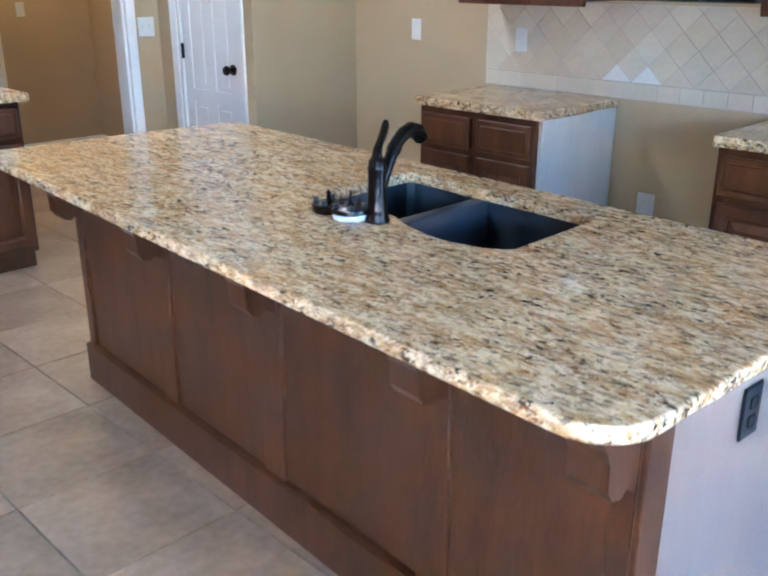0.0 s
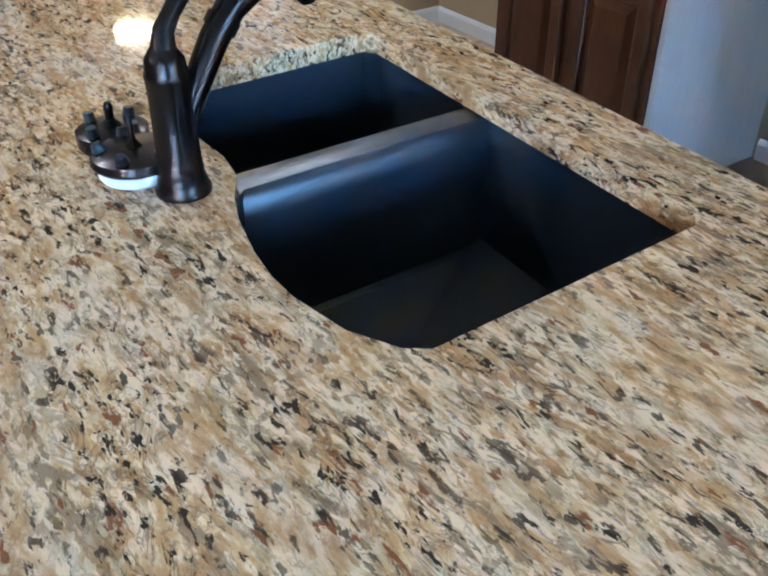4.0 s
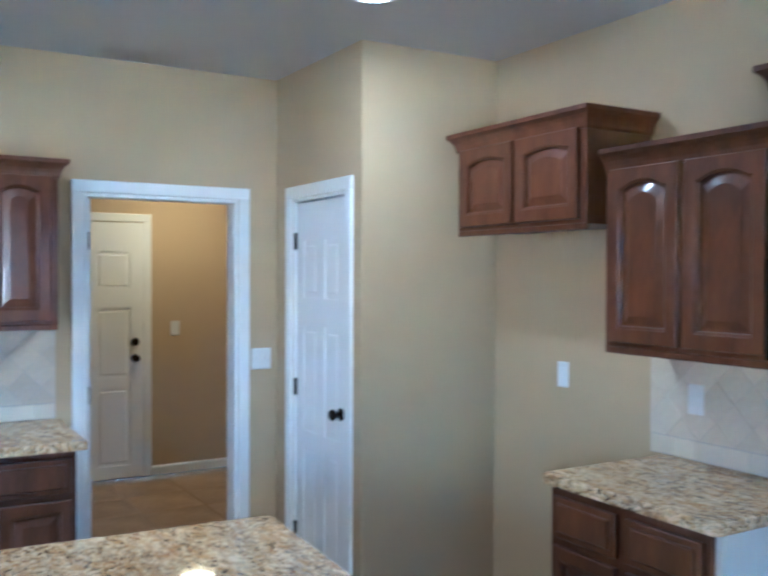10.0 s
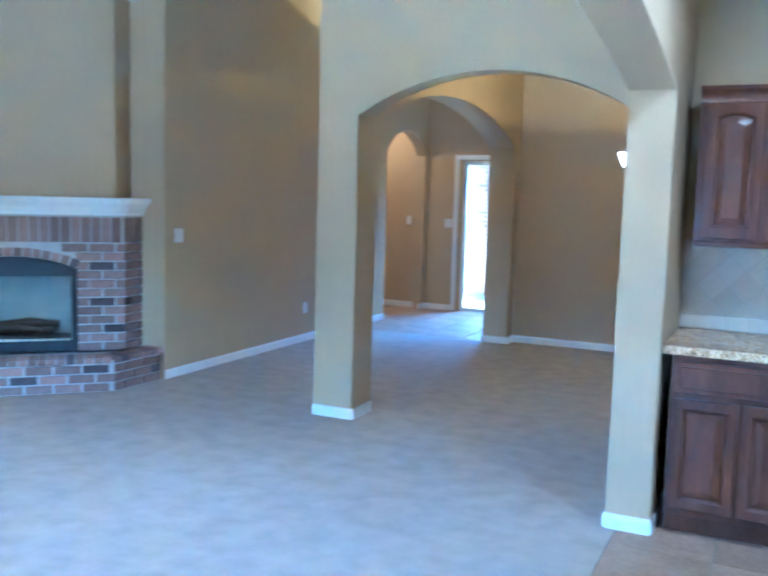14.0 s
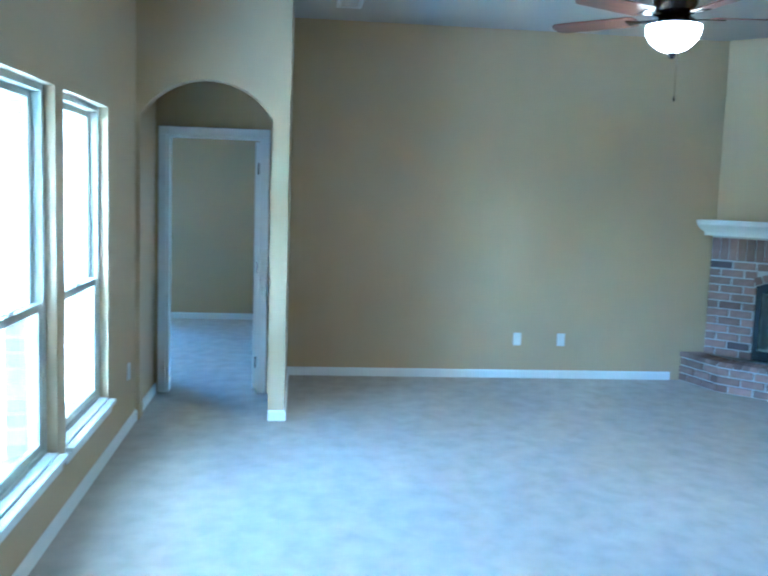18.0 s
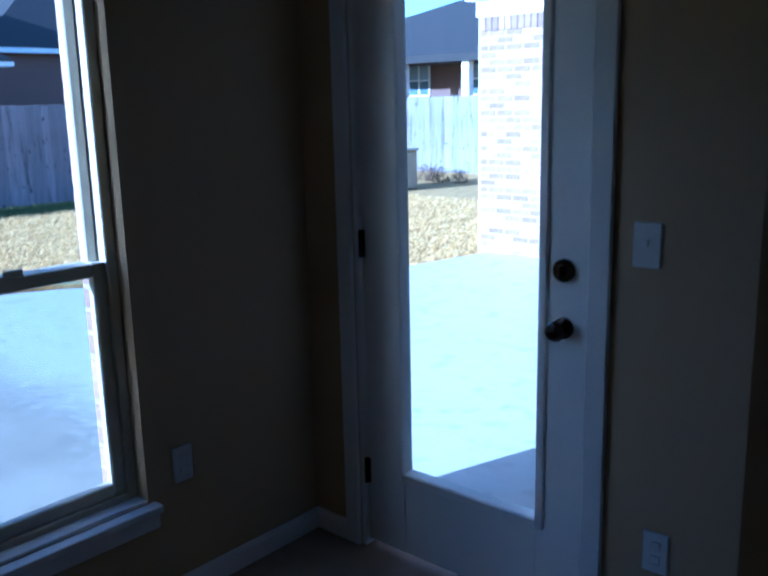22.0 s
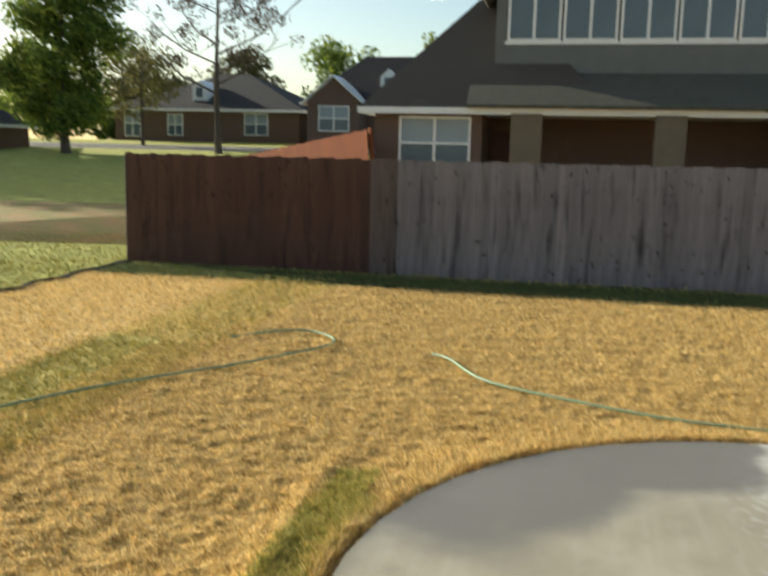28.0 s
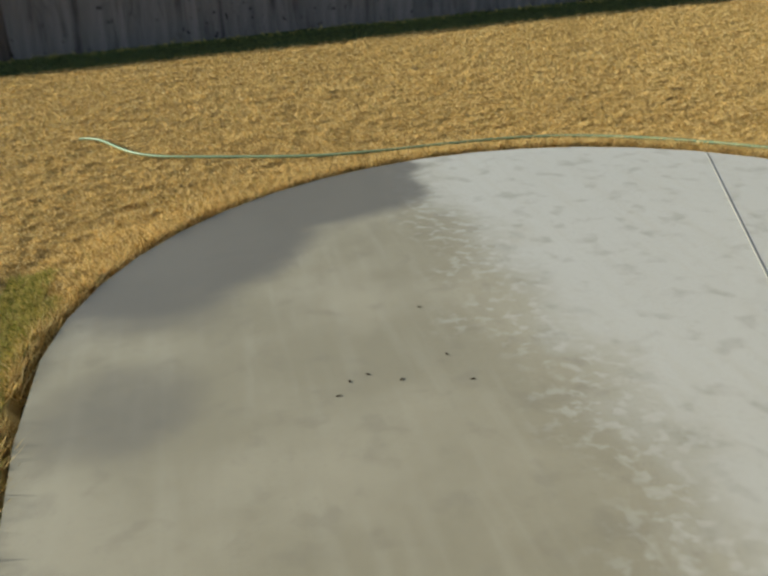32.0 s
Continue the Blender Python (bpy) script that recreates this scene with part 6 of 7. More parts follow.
structure("bare_ground", sloped([(9.7, -15.4), (17, -14.6), (23, -16.5), (20, -20.5), (10.2, -21.2)], 0.012), DIRT, "bare brown soil beside the fence", "soil")
structure("street", sloped([(5, -46.0), (90, -46.0), (90, -42.0), (5, -42.0)], 0.014), CONC, "pale concrete street", "road")


LATTICE = np.random.RandomState(8).rand(512, 512)


def lumps(x, y, sx, sy, shift=0):
    """Smooth bumps about sx by sy metres in size, from 0 to 1."""
    u, v = (x + 60) / sx + shift, (y + 60) / sy + shift * 3
    i, j = np.floor(u).astype(int), np.floor(v).astype(int)
    fu, fv = u - i, v - j
    fu, fv = fu * fu * (3 - 2 * fu), fv * fv * (3 - 2 * fv)
    g = LATTICE
    a, c = g[i % 512, j % 512] * (1 - fu) + g[(i + 1) % 512, j % 512] * fu, g[i % 512, (j + 1) % 512] * (1 - fu) + g[(i + 1) % 512, (j + 1) % 512] * fu
    return a * (1 - fv) + c * fv


def turf(x, y):
    """Height of the clumpy turf over the lawn's level; a low ridge runs beside the patio."""
    h = 0.026 * lumps(x, y, 0.085, 0.055) ** 1.3 + 0.012 * lumps(x, y, 0.042, 0.032, 5) + 0.016 * lumps(x, y, 0.60, 0.12, 9) ** 1.5 - 0.008
    off = np.where(y < -3.78, np.hypot(x - 0.68, y + 3.78) - 2.4, np.where((x > 2.5) & (y < -0.8), x - patio_edge(y), 9.0))
    h = h + 0.062 * np.exp(-((np.maximum(off - 0.10, 0) / 0.35) ** 2)) * np.clip((off - 0.02) / 0.05, 0, 1)
    near = np.clip((y + 5.6) / 0.5, 0, 1) * np.clip((-2.2 - y) / 0.3, 0, 1)
    bend = x - 3.46 - 0.03 * np.sin(y * 2.1)
    return np.maximum(h + near * (0.030 * np.exp(-((bend / 0.06) ** 2)) - 0.012 * np.exp(-(((bend + 0.17) / 0.09) ** 2))), 0.003)


def patio_edge(y):
    """Where the patio's east edge runs, north of its rounded end."""
    return np.interp(y, (-3.78, -3.4, -2.3, -0.7), (3.08, 3.075, 2.99, 2.90))


def tufts(name, spots, n, tall, mat, label, seed, wide=0.010, inner=2.50):
    """Blades of grass scattered over rectangles (x0, y0, x1, y1), as stuff."""
    r = np.random.RandomState(seed)
    area = np.array([(c - a) * (d - b) for a, b, c, d in spots])
    pick = r.choice(len(spots), n, p=area / area.sum())
    box = np.array(spots)[pick]
    x = box[:, 0] + r.rand(n) * (box[:, 2] - box[:, 0])
    y = box[:, 1] + r.rand(n) * (box[:, 3] - box[:, 1])
    keep = (np.hypot(x - 0.68, y + 3.78) > inner) & ~((x > XB - 0.1) & (x < patio_edge(y) + 0.015) & (y > -3.95)) & ~((x < XB) & (y > -3.9)) & ((y > -13.3) | (x > 9.3))
    x, y = x[keep], y[keep]
    n = len(x)
    a, lean = r.rand(n) * 6.283, r.rand(n) * 0.9 + 0.2
    bed = turf(x, y)
    h = tall * (0.45 + r.rand(n)) * np.clip(0.85 + 10 * bed, 0.6, 1.3)
    w = wide * (0.6 + 0.8 * r.rand(n))
    b2 = r.rand(n) * 6.283
    base = np.stack([x, y, GZ - 0.004 + np.where(y > -13.2, np.maximum(bed, -0.02), 0) + (1.98 - GZ) * np.clip((-15 - y) / 35, 0, 1)], 1)
    side = np.stack([np.cos(b2) * w, np.sin(b2) * w, np.zeros(n)], 1)
    tip = base + np.stack([np.cos(a) * lean * h, np.sin(a) * lean * h, h * 0.75], 1)
    verts = np.stack([base - side, base + side, tip], 1).reshape(-1, 3)
    me = bpy.data.meshes.new(name)
    me.from_pydata(verts.tolist(), [], np.arange(3 * n).reshape(-1, 3).tolist())
    me.materials.append(mat)
    return tagged(new(name, me), label, "grass", kind="stuff")


def blade_material(name, stops, through_light=0.0):
    m = bpy.data.materials.new(name)
    m.use_nodes = True
    n, l = m.node_tree.nodes, m.node_tree.links
    g, r = n.new("ShaderNodeNewGeometry"), n.new("ShaderNodeValToRGB")
    while len(r.color_ramp.elements) < len(stops):
        r.color_ramp.elements.new(0.5)
    for e, (p, c) in zip(r.color_ramp.elements, stops):
        e.position, e.color = p, (*c, 1)
    l.new(g.outputs["Random Per Island"], r.inputs[0])
    l.new(r.outputs[0], n["Principled BSDF"].inputs["Base Color"])
    n["Principled BSDF"].inputs["Roughness"].default_value = 0.9
    if through_light:
        tl, mx = n.new("ShaderNodeBsdfTranslucent"), n.new("ShaderNodeMixShader")
        mx.inputs[0].default_value = through_light
        l.new(r.outputs[0], tl.inputs[0])
        l.new(n["Principled BSDF"].outputs[0], mx.inputs[1])
        l.new(tl.outputs[0], mx.inputs[2])
        l.new(mx.outputs[0], n["Material Output"].inputs[0])
    return m


STRAW = blade_material("straw_blades", [(0.0, (0.10, 0.055, 0.015)), (0.22, (0.46, 0.29, 0.085)), (0.55, (0.83, 0.575, 0.215)), (0.9, (0.93, 0.745, 0.385)), (1.0, (0.40, 0.34, 0.09))], 0.3)
GRASSB = blade_material("green_blades", [(0.0, (0.26, 0.25, 0.06)), (0.5, (0.50, 0.42, 0.11)), (1.0, (0.68, 0.52, 0.18))])


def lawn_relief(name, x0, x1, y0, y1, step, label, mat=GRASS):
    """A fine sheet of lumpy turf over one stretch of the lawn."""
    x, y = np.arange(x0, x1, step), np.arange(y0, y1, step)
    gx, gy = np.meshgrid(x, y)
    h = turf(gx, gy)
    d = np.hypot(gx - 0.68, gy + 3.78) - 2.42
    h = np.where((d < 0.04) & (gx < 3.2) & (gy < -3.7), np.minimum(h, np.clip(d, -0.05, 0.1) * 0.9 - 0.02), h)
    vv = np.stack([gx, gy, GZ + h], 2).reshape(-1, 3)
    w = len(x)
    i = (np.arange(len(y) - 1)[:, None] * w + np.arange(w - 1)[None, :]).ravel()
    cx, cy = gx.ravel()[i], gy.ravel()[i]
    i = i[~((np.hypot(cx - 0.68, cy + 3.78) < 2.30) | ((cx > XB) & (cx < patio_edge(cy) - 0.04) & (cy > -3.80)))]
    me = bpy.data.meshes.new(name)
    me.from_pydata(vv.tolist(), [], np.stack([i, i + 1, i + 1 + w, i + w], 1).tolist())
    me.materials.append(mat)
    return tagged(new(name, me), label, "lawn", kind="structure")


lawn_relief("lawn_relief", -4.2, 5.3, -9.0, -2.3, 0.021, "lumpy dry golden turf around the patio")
# green turf whose colour is darkened to deepen the fence's shadow
SHADYG = material("shade_darkened_lawn", (0.085, 0.115, 0.035), 1.0, second=(0.05, 0.065, 0.02), scale=9, fine=70, bump=1.0)
lawn_relief("lawn_relief_shade", -9.0, 9.1, -13.3, -12.0, 0.034, "green grass along the fence's foot, coloured darker for its shadow", SHADYG)
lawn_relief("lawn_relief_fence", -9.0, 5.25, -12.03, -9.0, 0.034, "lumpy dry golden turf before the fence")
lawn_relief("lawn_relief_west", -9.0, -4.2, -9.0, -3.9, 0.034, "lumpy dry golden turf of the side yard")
tufts("dry_grass", [(-3.2, -8.2, 6.0, -1.2)], 350000, 0.040, STRAW, "dry golden grass blades of the lawn", 3, 0.0030)
tufts("dry_grass_far", [(-9.0, -12.05, 9.2, -8.2), (6.6, -8.2, 9.2, -4.0), (-8.8, -8.2, -3.2, -2.5)], 280000, 0.05, STRAW, "dry golden grass blades near the fence", 5, 0.0042)
tufts("green_grass", [(5.4, -8.0, 6.7, -4.2)], 11000, 0.04, GRASSB, "green grass blades of the lawn strip", 6, 0.007)
tufts("green_grass_edge", [(3.00, -2.6, 3.43, -1.6), (3.04, -3.5, 3.43, -2.6), (3.12, -4.2, 3.43, -3.3), (3.06, -4.7, 3.42, -4.1), (3.16, -5.2, 3.40, -4.7)], 46000, 0.042, blade_material("fresh_blades", [(0.0, (0.10, 0.11, 0.025)), (0.35, (0.30, 0.31, 0.07)), (0.7, (0.56, 0.47, 0.12)), (1.0, (0.74, 0.55, 0.19))], 0.2), "green grass blades growing along the patio", 8, 0.0045)
rim = [(0.68 + 2.47 * math.cos(radians(a)), -3.78 + 2.47 * math.sin(radians(a))) for a in range(215, 360, 2)]
tufts("rim_grass", [(x - 0.05, y - 0.05, x + 0.05, y + 0.05) for x, y in rim] + [(3.08 - 0.0078 * k, -3.6 + 0.1 * k, 3.17 - 0.0078 * k, -3.5 + 0.1 * k) for k in range(24)], 14000, 0.066, STRAW, "straggling grass blades leaning over the patio's edge", 9, 0.0032, 2.43)
# these green blades carry the fence's shade in their colour too
tufts("shaded_grass", [(-9, -13.28, 9.15, -11.95)], 60000, 0.05, blade_material("shaded_blades", [(0.0, (0.05, 0.07, 0.02)), (0.6, (0.12, 0.15, 0.045)), (1.0, (0.24, 0.22, 0.07))], 0.2), "green grass blades along the fence, coloured darker for its shadow", 12, 0.006)
tufts("green_grass_strip", [(5.4, -12.6, 6.5, -8.0), (-9, -13.25, 9, -12.95), (9.2, -16.5, 15, -6.5)], 22000, 0.07, GRASSB, "green grass strip on the lawn", 7, 0.011)

# strip in the cut edge of the turf, near-black for the gap's shade
edge = bmesh.new()
bend = [radians(165 + 3 * k) for k in range(67)]
for a, b in zip(bend, bend[1:]):
    ra, rb = (2.525 + 0.014 * math.sin(a * 37) + 0.008 * math.sin(a * 91) for a in (a, b))
    q = [(2.404 * math.cos(a), 2.404 * math.sin(a)), (ra * math.cos(a), ra * math.sin(a)), (rb * math.cos(b), rb * math.sin(b)), (2.404 * math.cos(b), 2.404 * math.sin(b))]
    edge.faces.new([edge.verts.new((0.68 + x, -3.78 + y, GZ + 0.004)) for x, y in q])
bmesh.ops.remove_doubles(edge, verts=edge.verts[:], dist=0.0005)
bmesh.ops.solidify(edge, geom=edge.faces[:], thickness=0.02)
structure("soil_edge", edge, material("soil_and_gap_shade", (0.035, 0.026, 0.018), 1.0, scale=20, fine=90, bump=1.0), "dark strip along the patio's edge, coloured as the shaded gap", "soil")

cut = bmesh.new()
run = [(9.15 + 0.05 * math.sin(k * 1.7) + 0.03 * math.sin(k * 4.1), -13.3 + 0.3 * k, 0.05 + 0.03 * math.sin(k * 2.3)) for k in range(36)]
for (xa, ya, wa), (xb, yb, wb) in zip(run, run[1:]):
    cut.faces.new([cut.verts.new(p) for p in ((xa - wa, ya, GZ + 0.012), (xa + wa, ya, GZ + 0.055), (xb + wb, yb, GZ + 0.055), (xb - wb, yb, GZ + 0.012))])
bmesh.ops.remove_doubles(cut, verts=cut.verts[:], dist=0.0005)
bmesh.ops.solidify(cut, geom=cut.faces[:], thickness=0.03)
structure("soil_cut", cut, bpy.data.materials["soil_and_gap_shade"], "dark cut edge of soil between the two lawns", "soil")

# garden hose
HOSEM = material("pale_green_hose", (0.22, 0.32, 0.20), 0.5, scale=6, fine=60)
hose = thing("garden_hose", (0, 0, GZ), "long pale green garden hose lying on the lawn", "garden hose")
for pts in ([(6.23, -5.39), (5.87, -6.02), (5.35, -6.76), (4.97, -7.24), (4.56, -7.80), (4.30, -8.10), (4.30, -8.50), (4.60, -8.82), (4.88, -8.88), (5.39, -8.37)], [(3.32, -8.2), (3.18, -8.12), (3.03, -7.82), (2.88, -7.52), (2.65, -7.28), (2.1, -7.0), (1.43, -6.7), (0.77, -6.54), (-0.05, -6.43), (-0.61, -6.17), (-1.15, -5.7), (-1.75, -4.9)]):
    cu = bpy.data.curves.new("hose_run", "CURVE")
    cu.dimensions, cu.bevel_depth, cu.bevel_resolution = "3D", 0.012, 2
    sp = cu.splines.new("NURBS")
    sp.points.add(len(pts) - 1)
    for k, (x, y) in enumerate(pts):
        sp.points[k].co = (x, y, 0.030 + 0.010 * ((k * 7) % 3) + float(turf(np.array(x), np.array(y))), 1)
    sp.use_endpoint_u, sp.order_u = True, 4
    cu.materials.append(HOSEM)
    o = new("hose_run", cu)
    o.parent = hose
LEAF = material("brown_leaf", (0.07, 0.04, 0.02), 0.9, scale=30, fine=90)
for x, y, a in ((1.876, -3.33, 20), (1.818, -3.42, 80), (1.74, -3.45, 140), (1.62, -3.37, 60), (1.395, -3.955, 30), (1.40, -3.50, 100), (1.356, -3.284, 10)):
    t = thing("fallen_leaf", pose(x, y, PZ, 0, 0, a), "small brown fallen leaf on the patio", "leaf", "fallen leaves")
    b = bmesh.new()
    vs = [b.verts.new(p) for p in ((-0.013, 0, 0.002), (-0.004, 0.005, 0.004), (0.008, 0.004, 0.003), (0.014, 0, 0.002), (0.007, -0.005, 0.004), (-0.005, -0.004, 0.003))]
    b.faces.new(vs)
    bmesh.ops.solidify(b, geom=b.faces[:], thickness=0.0015)
    part("blade", b, LEAF, t)

# ---- fences ----
def board_mesh(w, h, t=0.018):
    bm = bmesh.new()
    e = 0.022
    prism(bm, [(0, 0), (w, 0), (w, h - e), (w - e, h), (e, h), (0, h - e)], t, Matrix(((1, 0, 0, 0), (0, 0, 1, 0), (0, 1, 0, 0), (0, 0, 0, 1))))
    return bm


def fence(name, x0, y0, x1, y1, tall, mats, label, seed=1, pitch=0.142, posts=2.4, front=1, base=GZ, tilt=0):
    """A board fence from one point to another: boards, rails and posts behind."""
    r = random.Random(seed)
    n = math.hypot(x1 - x0, y1 - y0)
    o = thing(name, pose(x0, y0, base, 0, tilt, math.degrees(math.atan2(y1 - y0, x1 - x0))), label, "fence")
    k = 0
    while k * pitch < n - 0.05:
        mat = mats(k * pitch)
        hh = tall - 0.01 * ((k * 5) % 3)
        piece("board", shared(("board", hh, mat.name), lambda: board_mesh(pitch - 0.0005, hh), mat), o, pose(k * pitch, r.uniform(-0.003, 0.003), 0.0 + r.uniform(-0.012, 0.0), 0, r.uniform(-0.03, 0.03), 0))
        k += 1
    for z in (0.3, 0.95, tall - 0.25):
        b = bmesh.new()
        cuboid(b, 0, 0.022 * front if front > 0 else -0.06, z, n, 0.06 if front > 0 else -0.004, z + 0.085, 0.003)
        part("rail", b, mats(n), o)
    u = 0.0
    while u <= n + 0.01:
        b = bmesh.new()
        cuboid(b, u - 0.045, 0.062 if front > 0 else -0.15, 0, u + 0.045, 0.15 if front > 0 else -0.062, tall + (0.03 if front < 0 else -0.05), 0.004)
        part("post", b, mats(n), o)
        u += posts
    return o


fence("back_fence", 9.25, -13.36, -13.2, -13.36, 1.80, lambda u: FENCE_B if u < 4.0 else FENCE_M if u < 4.5 else FENCE_G, "tall board fence, brown boards turning weathered grey", seed=2)
ORANGE = material("fresh_cedar", (0.23, 0.060, 0.015), 0.9, second=(0.14, 0.036, 0.010), scale=2, fine=30, stretch=(8, 8, 0.6), rnd=0.12)
fence("side_fence", 6.9, -21.2, 13.0, -26.0, 1.9, lambda u: ORANGE, "sunlit orange cedar fence beside the neighbour's house", seed=3, front=-1, base=0.33, tilt=7.2)
fence("west_fence", -13.3, -13.2, -13.3, 6.0, 1.80, lambda u: FENCE_G, "sunlit grey board fence across the side yard", seed=5)


# ---- houses ----
def window_unit(parent, m, w, h, bars=1, mid=True):
    g = bmesh.new()
    cuboid(g, 0, 0, 0, w, 0.03, h)
    o = part("window", g, material("dark_window_glass", (0.12, 0.16, 0.19), 0.08, scale=1.5, fine=8), parent, at=m)
    f = bmesh.new()
    t = 0.06
    for a in ((-t, -0.03, -t, 0, 0.03, h + t), (w, -0.03, -t, w + t, 0.03, h + t), (0, -0.03, -t, w, 0.03, 0), (0, -0.03, h, w, 0.03, h + t)):
        cuboid(f, *a)
    for k in range(bars):
        x = w * (k + 1) / (bars + 1)
        cuboid(f, x - 0.035, -0.028, 0, x + 0.035, 0.0, h)
    if mid:
        bl = bmesh.new()
        cuboid(bl, 0.01, -0.006, h * 0.5, w - 0.01, -0.001, h - 0.01)
        part("blind", bl, material("drawn_blind", (0.30, 0.36, 0.40), 0.3, scale=2, fine=20, stretch=(0.3, 1, 6)), o, "pale drawn blind")
        cuboid(f, 0, -0.026, h * 0.5 - 0.03, w, -0.001, h * 0.5 + 0.03)
    part("frame", f, TRIM, o)
    return o


def hip_roof(bm, x0, y0, x1, y1, z, rise, over=0.4):
    a, b, c, d = x0 - over, y0 - over, x1 + over, y1 + over
    k = min(c - a, d - b) / 2
    if c - a > d - b:
        r0, r1 = (a + k, (b + d) / 2), (c - k, (b + d) / 2)
    else:
        r0, r1 = ((a + c) / 2, b + k), ((a + c) / 2, d - k)
    base = [bm.verts.new((x, y, z)) for x, y in ((a, b), (c, b), (c, d), (a, d))]
    lowb = [bm.verts.new((x, y, z - 0.02)) for x, y in ((a, b), (c, b), (c, d), (a, d))]
    p, q = bm.verts.new((*r0, z + rise)), bm.verts.new((*r1, z + rise))
    if c - a > d - b:
        fs = ((base[0], base[1], q, p), (base[1], base[2], q), (base[2], base[3], p, q), (base[3], base[0], p))
    else:
        fs = ((base[0], base[1], p), (base[1], base[2], q, p), (base[2], base[3], q), (base[3], base[0], p, q))
    for f in fs:
        bm.faces.new(f)
    for i in range(4):
        bm.faces.new((lowb[i], lowb[(i + 1) % 4], base[(i + 1) % 4], base[i]))
    bm.faces.new(list(reversed(lowb)))
    return bm


def fascia(parent, x0, y0, x1, y1, z, over=0.4, tall=0.16):
    b = bmesh.new()
    a, c, d, e = x0 - over - 0.02, y0 - over - 0.02, x1 + over + 0.02, y1 + over + 0.02
    for q in ((a, c, z - tall, d, c + 0.03, z), (a, e - 0.03, z - tall, d, e, z), (a, c + 0.03, z - tall, a + 0.03, e - 0.03, z), (d - 0.03, c + 0.03, z - tall, d, e - 0.03, z)):
        cuboid(b, *q)
    part("fascia", b, TRIM, parent)
    b = bmesh.new()
    cuboid(b, x0 - over, y0 - over, z - tall + 0.02, x1 + over, y1 + over, z - tall + 0.04)
    part("soffit", b, TRIM, parent)


BROWNROOF = material("brown_shingles", (0.085, 0.070, 0.056), 0.95, second=(0.055, 0.045, 0.037), scale=8, fine=60, bump=0.5)
nb = thing("neighbour_house", (0, 0, GZ), "two-storey neighbour's house with brick, grey siding and dark shingles", "house")
G = -GZ
b = bmesh.new()
cuboid(b, 4.35, -32, 0, 7.10, -22.3, 2.75 + G)
part("wall", b, BRICKW, nb, "brown brick side wing")
b = bmesh.new()
cuboid(b, -3.6, -32, 0, 4.35, -24.4, 2.75 + G)
part("wall", b, BRICKW, nb, "shaded porch back wall")
b = bmesh.new()
cuboid(b, -8.0, -32, 0, -3.6, -22.3, 2.75 + G)
part("wall", b, BRICKW, nb, "brown brick wing")
b = bmesh.new()
hip_roof(b, 1.6, -32, 7.10, -22.3, 2.78 + G, 3.5, 0.36)
part("roof", b, BROWNROOF, nb)
b = bmesh.new()
hip_roof(b, -8.0, -32, -2.6, -22.3, 2.78 + G, 2.6)
part("roof", b, BROWNROOF, nb)
fascia(nb, -8.0, -32, 7.10, -22.3, 2.79 + G, 0.36)
b = bmesh.new()
prism(b, [(-21.7, 2.80 + G), (-21.7, 2.86 + G), (-23.4, 4.0 + G), (-23.4, 2.80 + G)], 8.6, Matrix(((0, 0, 1, -3.9), (1, 0, 0, 0), (0, 1, 0, 0), (0, 0, 0, 1))))
part("porch_roof", b, material("weathered_shingles", (0.10, 0.095, 0.07), 0.95, second=(0.06, 0.058, 0.045), scale=6, fine=50, bump=0.5), nb, "mossy shingled porch roof")
b = bmesh.new()
prism(b, [(-3.0, 2.8 + G), (4.15, 2.8 + G), (4.15, 5.72 + G), (3.36, 6.36 + G), (-3.0, 6.36 + G)], 8.0, Matrix(((1, 0, 0, 0), (0, 0, 1, -31), (0, 1, 0, 0), (0, 0, 0, 1))))
up = part("upper_storey", b, SIDING, nb, "grey-green lap siding")
for k in range(17):
    s = bmesh.new()
    cuboid(s, -3.005, -22.998, 2.9 + G + 0.195 * k, 4.155 - 1.23 * max(0.195 * k + 0.18 - 2.82, 0), -22.985, 2.9 + G + 0.195 * k + 0.18)
    part("siding_board", s, SIDING, up)
for k in range(5):
    window_unit(nb, pose(3.80 - 1.38 * k, -22.97, 4.56 + G, 0, 0, 180), 1.20, 1.14, 1, False)
b = bmesh.new()
cuboid(b, -2.9, -22.99, 4.42 + G, 3.92, -22.955, 4.50 + G)
part("window_ledge", b, TRIM, nb)
b = bmesh.new()
prism(b, [(-3.9, 6.42 + G), (3.34, 6.42 + G), (4.50, 5.56 + G), (4.58, 5.64 + G), (3.42, 6.54 + G), (1.2, 7.9 + G), (-2.4, 7.9 + G), (-3.9, 6.9 + G)], 8.9, Matrix(((1, 0, 0, 0), (0, 0, 1, -31.8), (0, 1, 0, 0), (0, 0, 0, 1))))
part("roof", b, BROWNROOF, nb)
b = bmesh.new()
prism(b, [(-3.92, 6.40 + G), (3.34, 6.40 + G), (4.52, 5.50 + G), (4.62, 5.62 + G), (3.40, 6.56 + G), (-3.92, 6.56 + G)], 0.09, Matrix(((1, 0, 0, 0), (0, 0, 1, -22.90), (0, 1, 0, 0), (0, 0, 0, 1))))
part("fascia", b, TRIM, nb)
window_unit(nb, pose(6.40, -22.27, 1.30 + G, 0, 0, 180), 1.72, 1.22, 1, True)
window_unit(nb, pose(-3.80 - 0.1 + 0.0, -22.27, 1.5 + G, 0, 0, 180), 1.55, 1.0, 1, True)
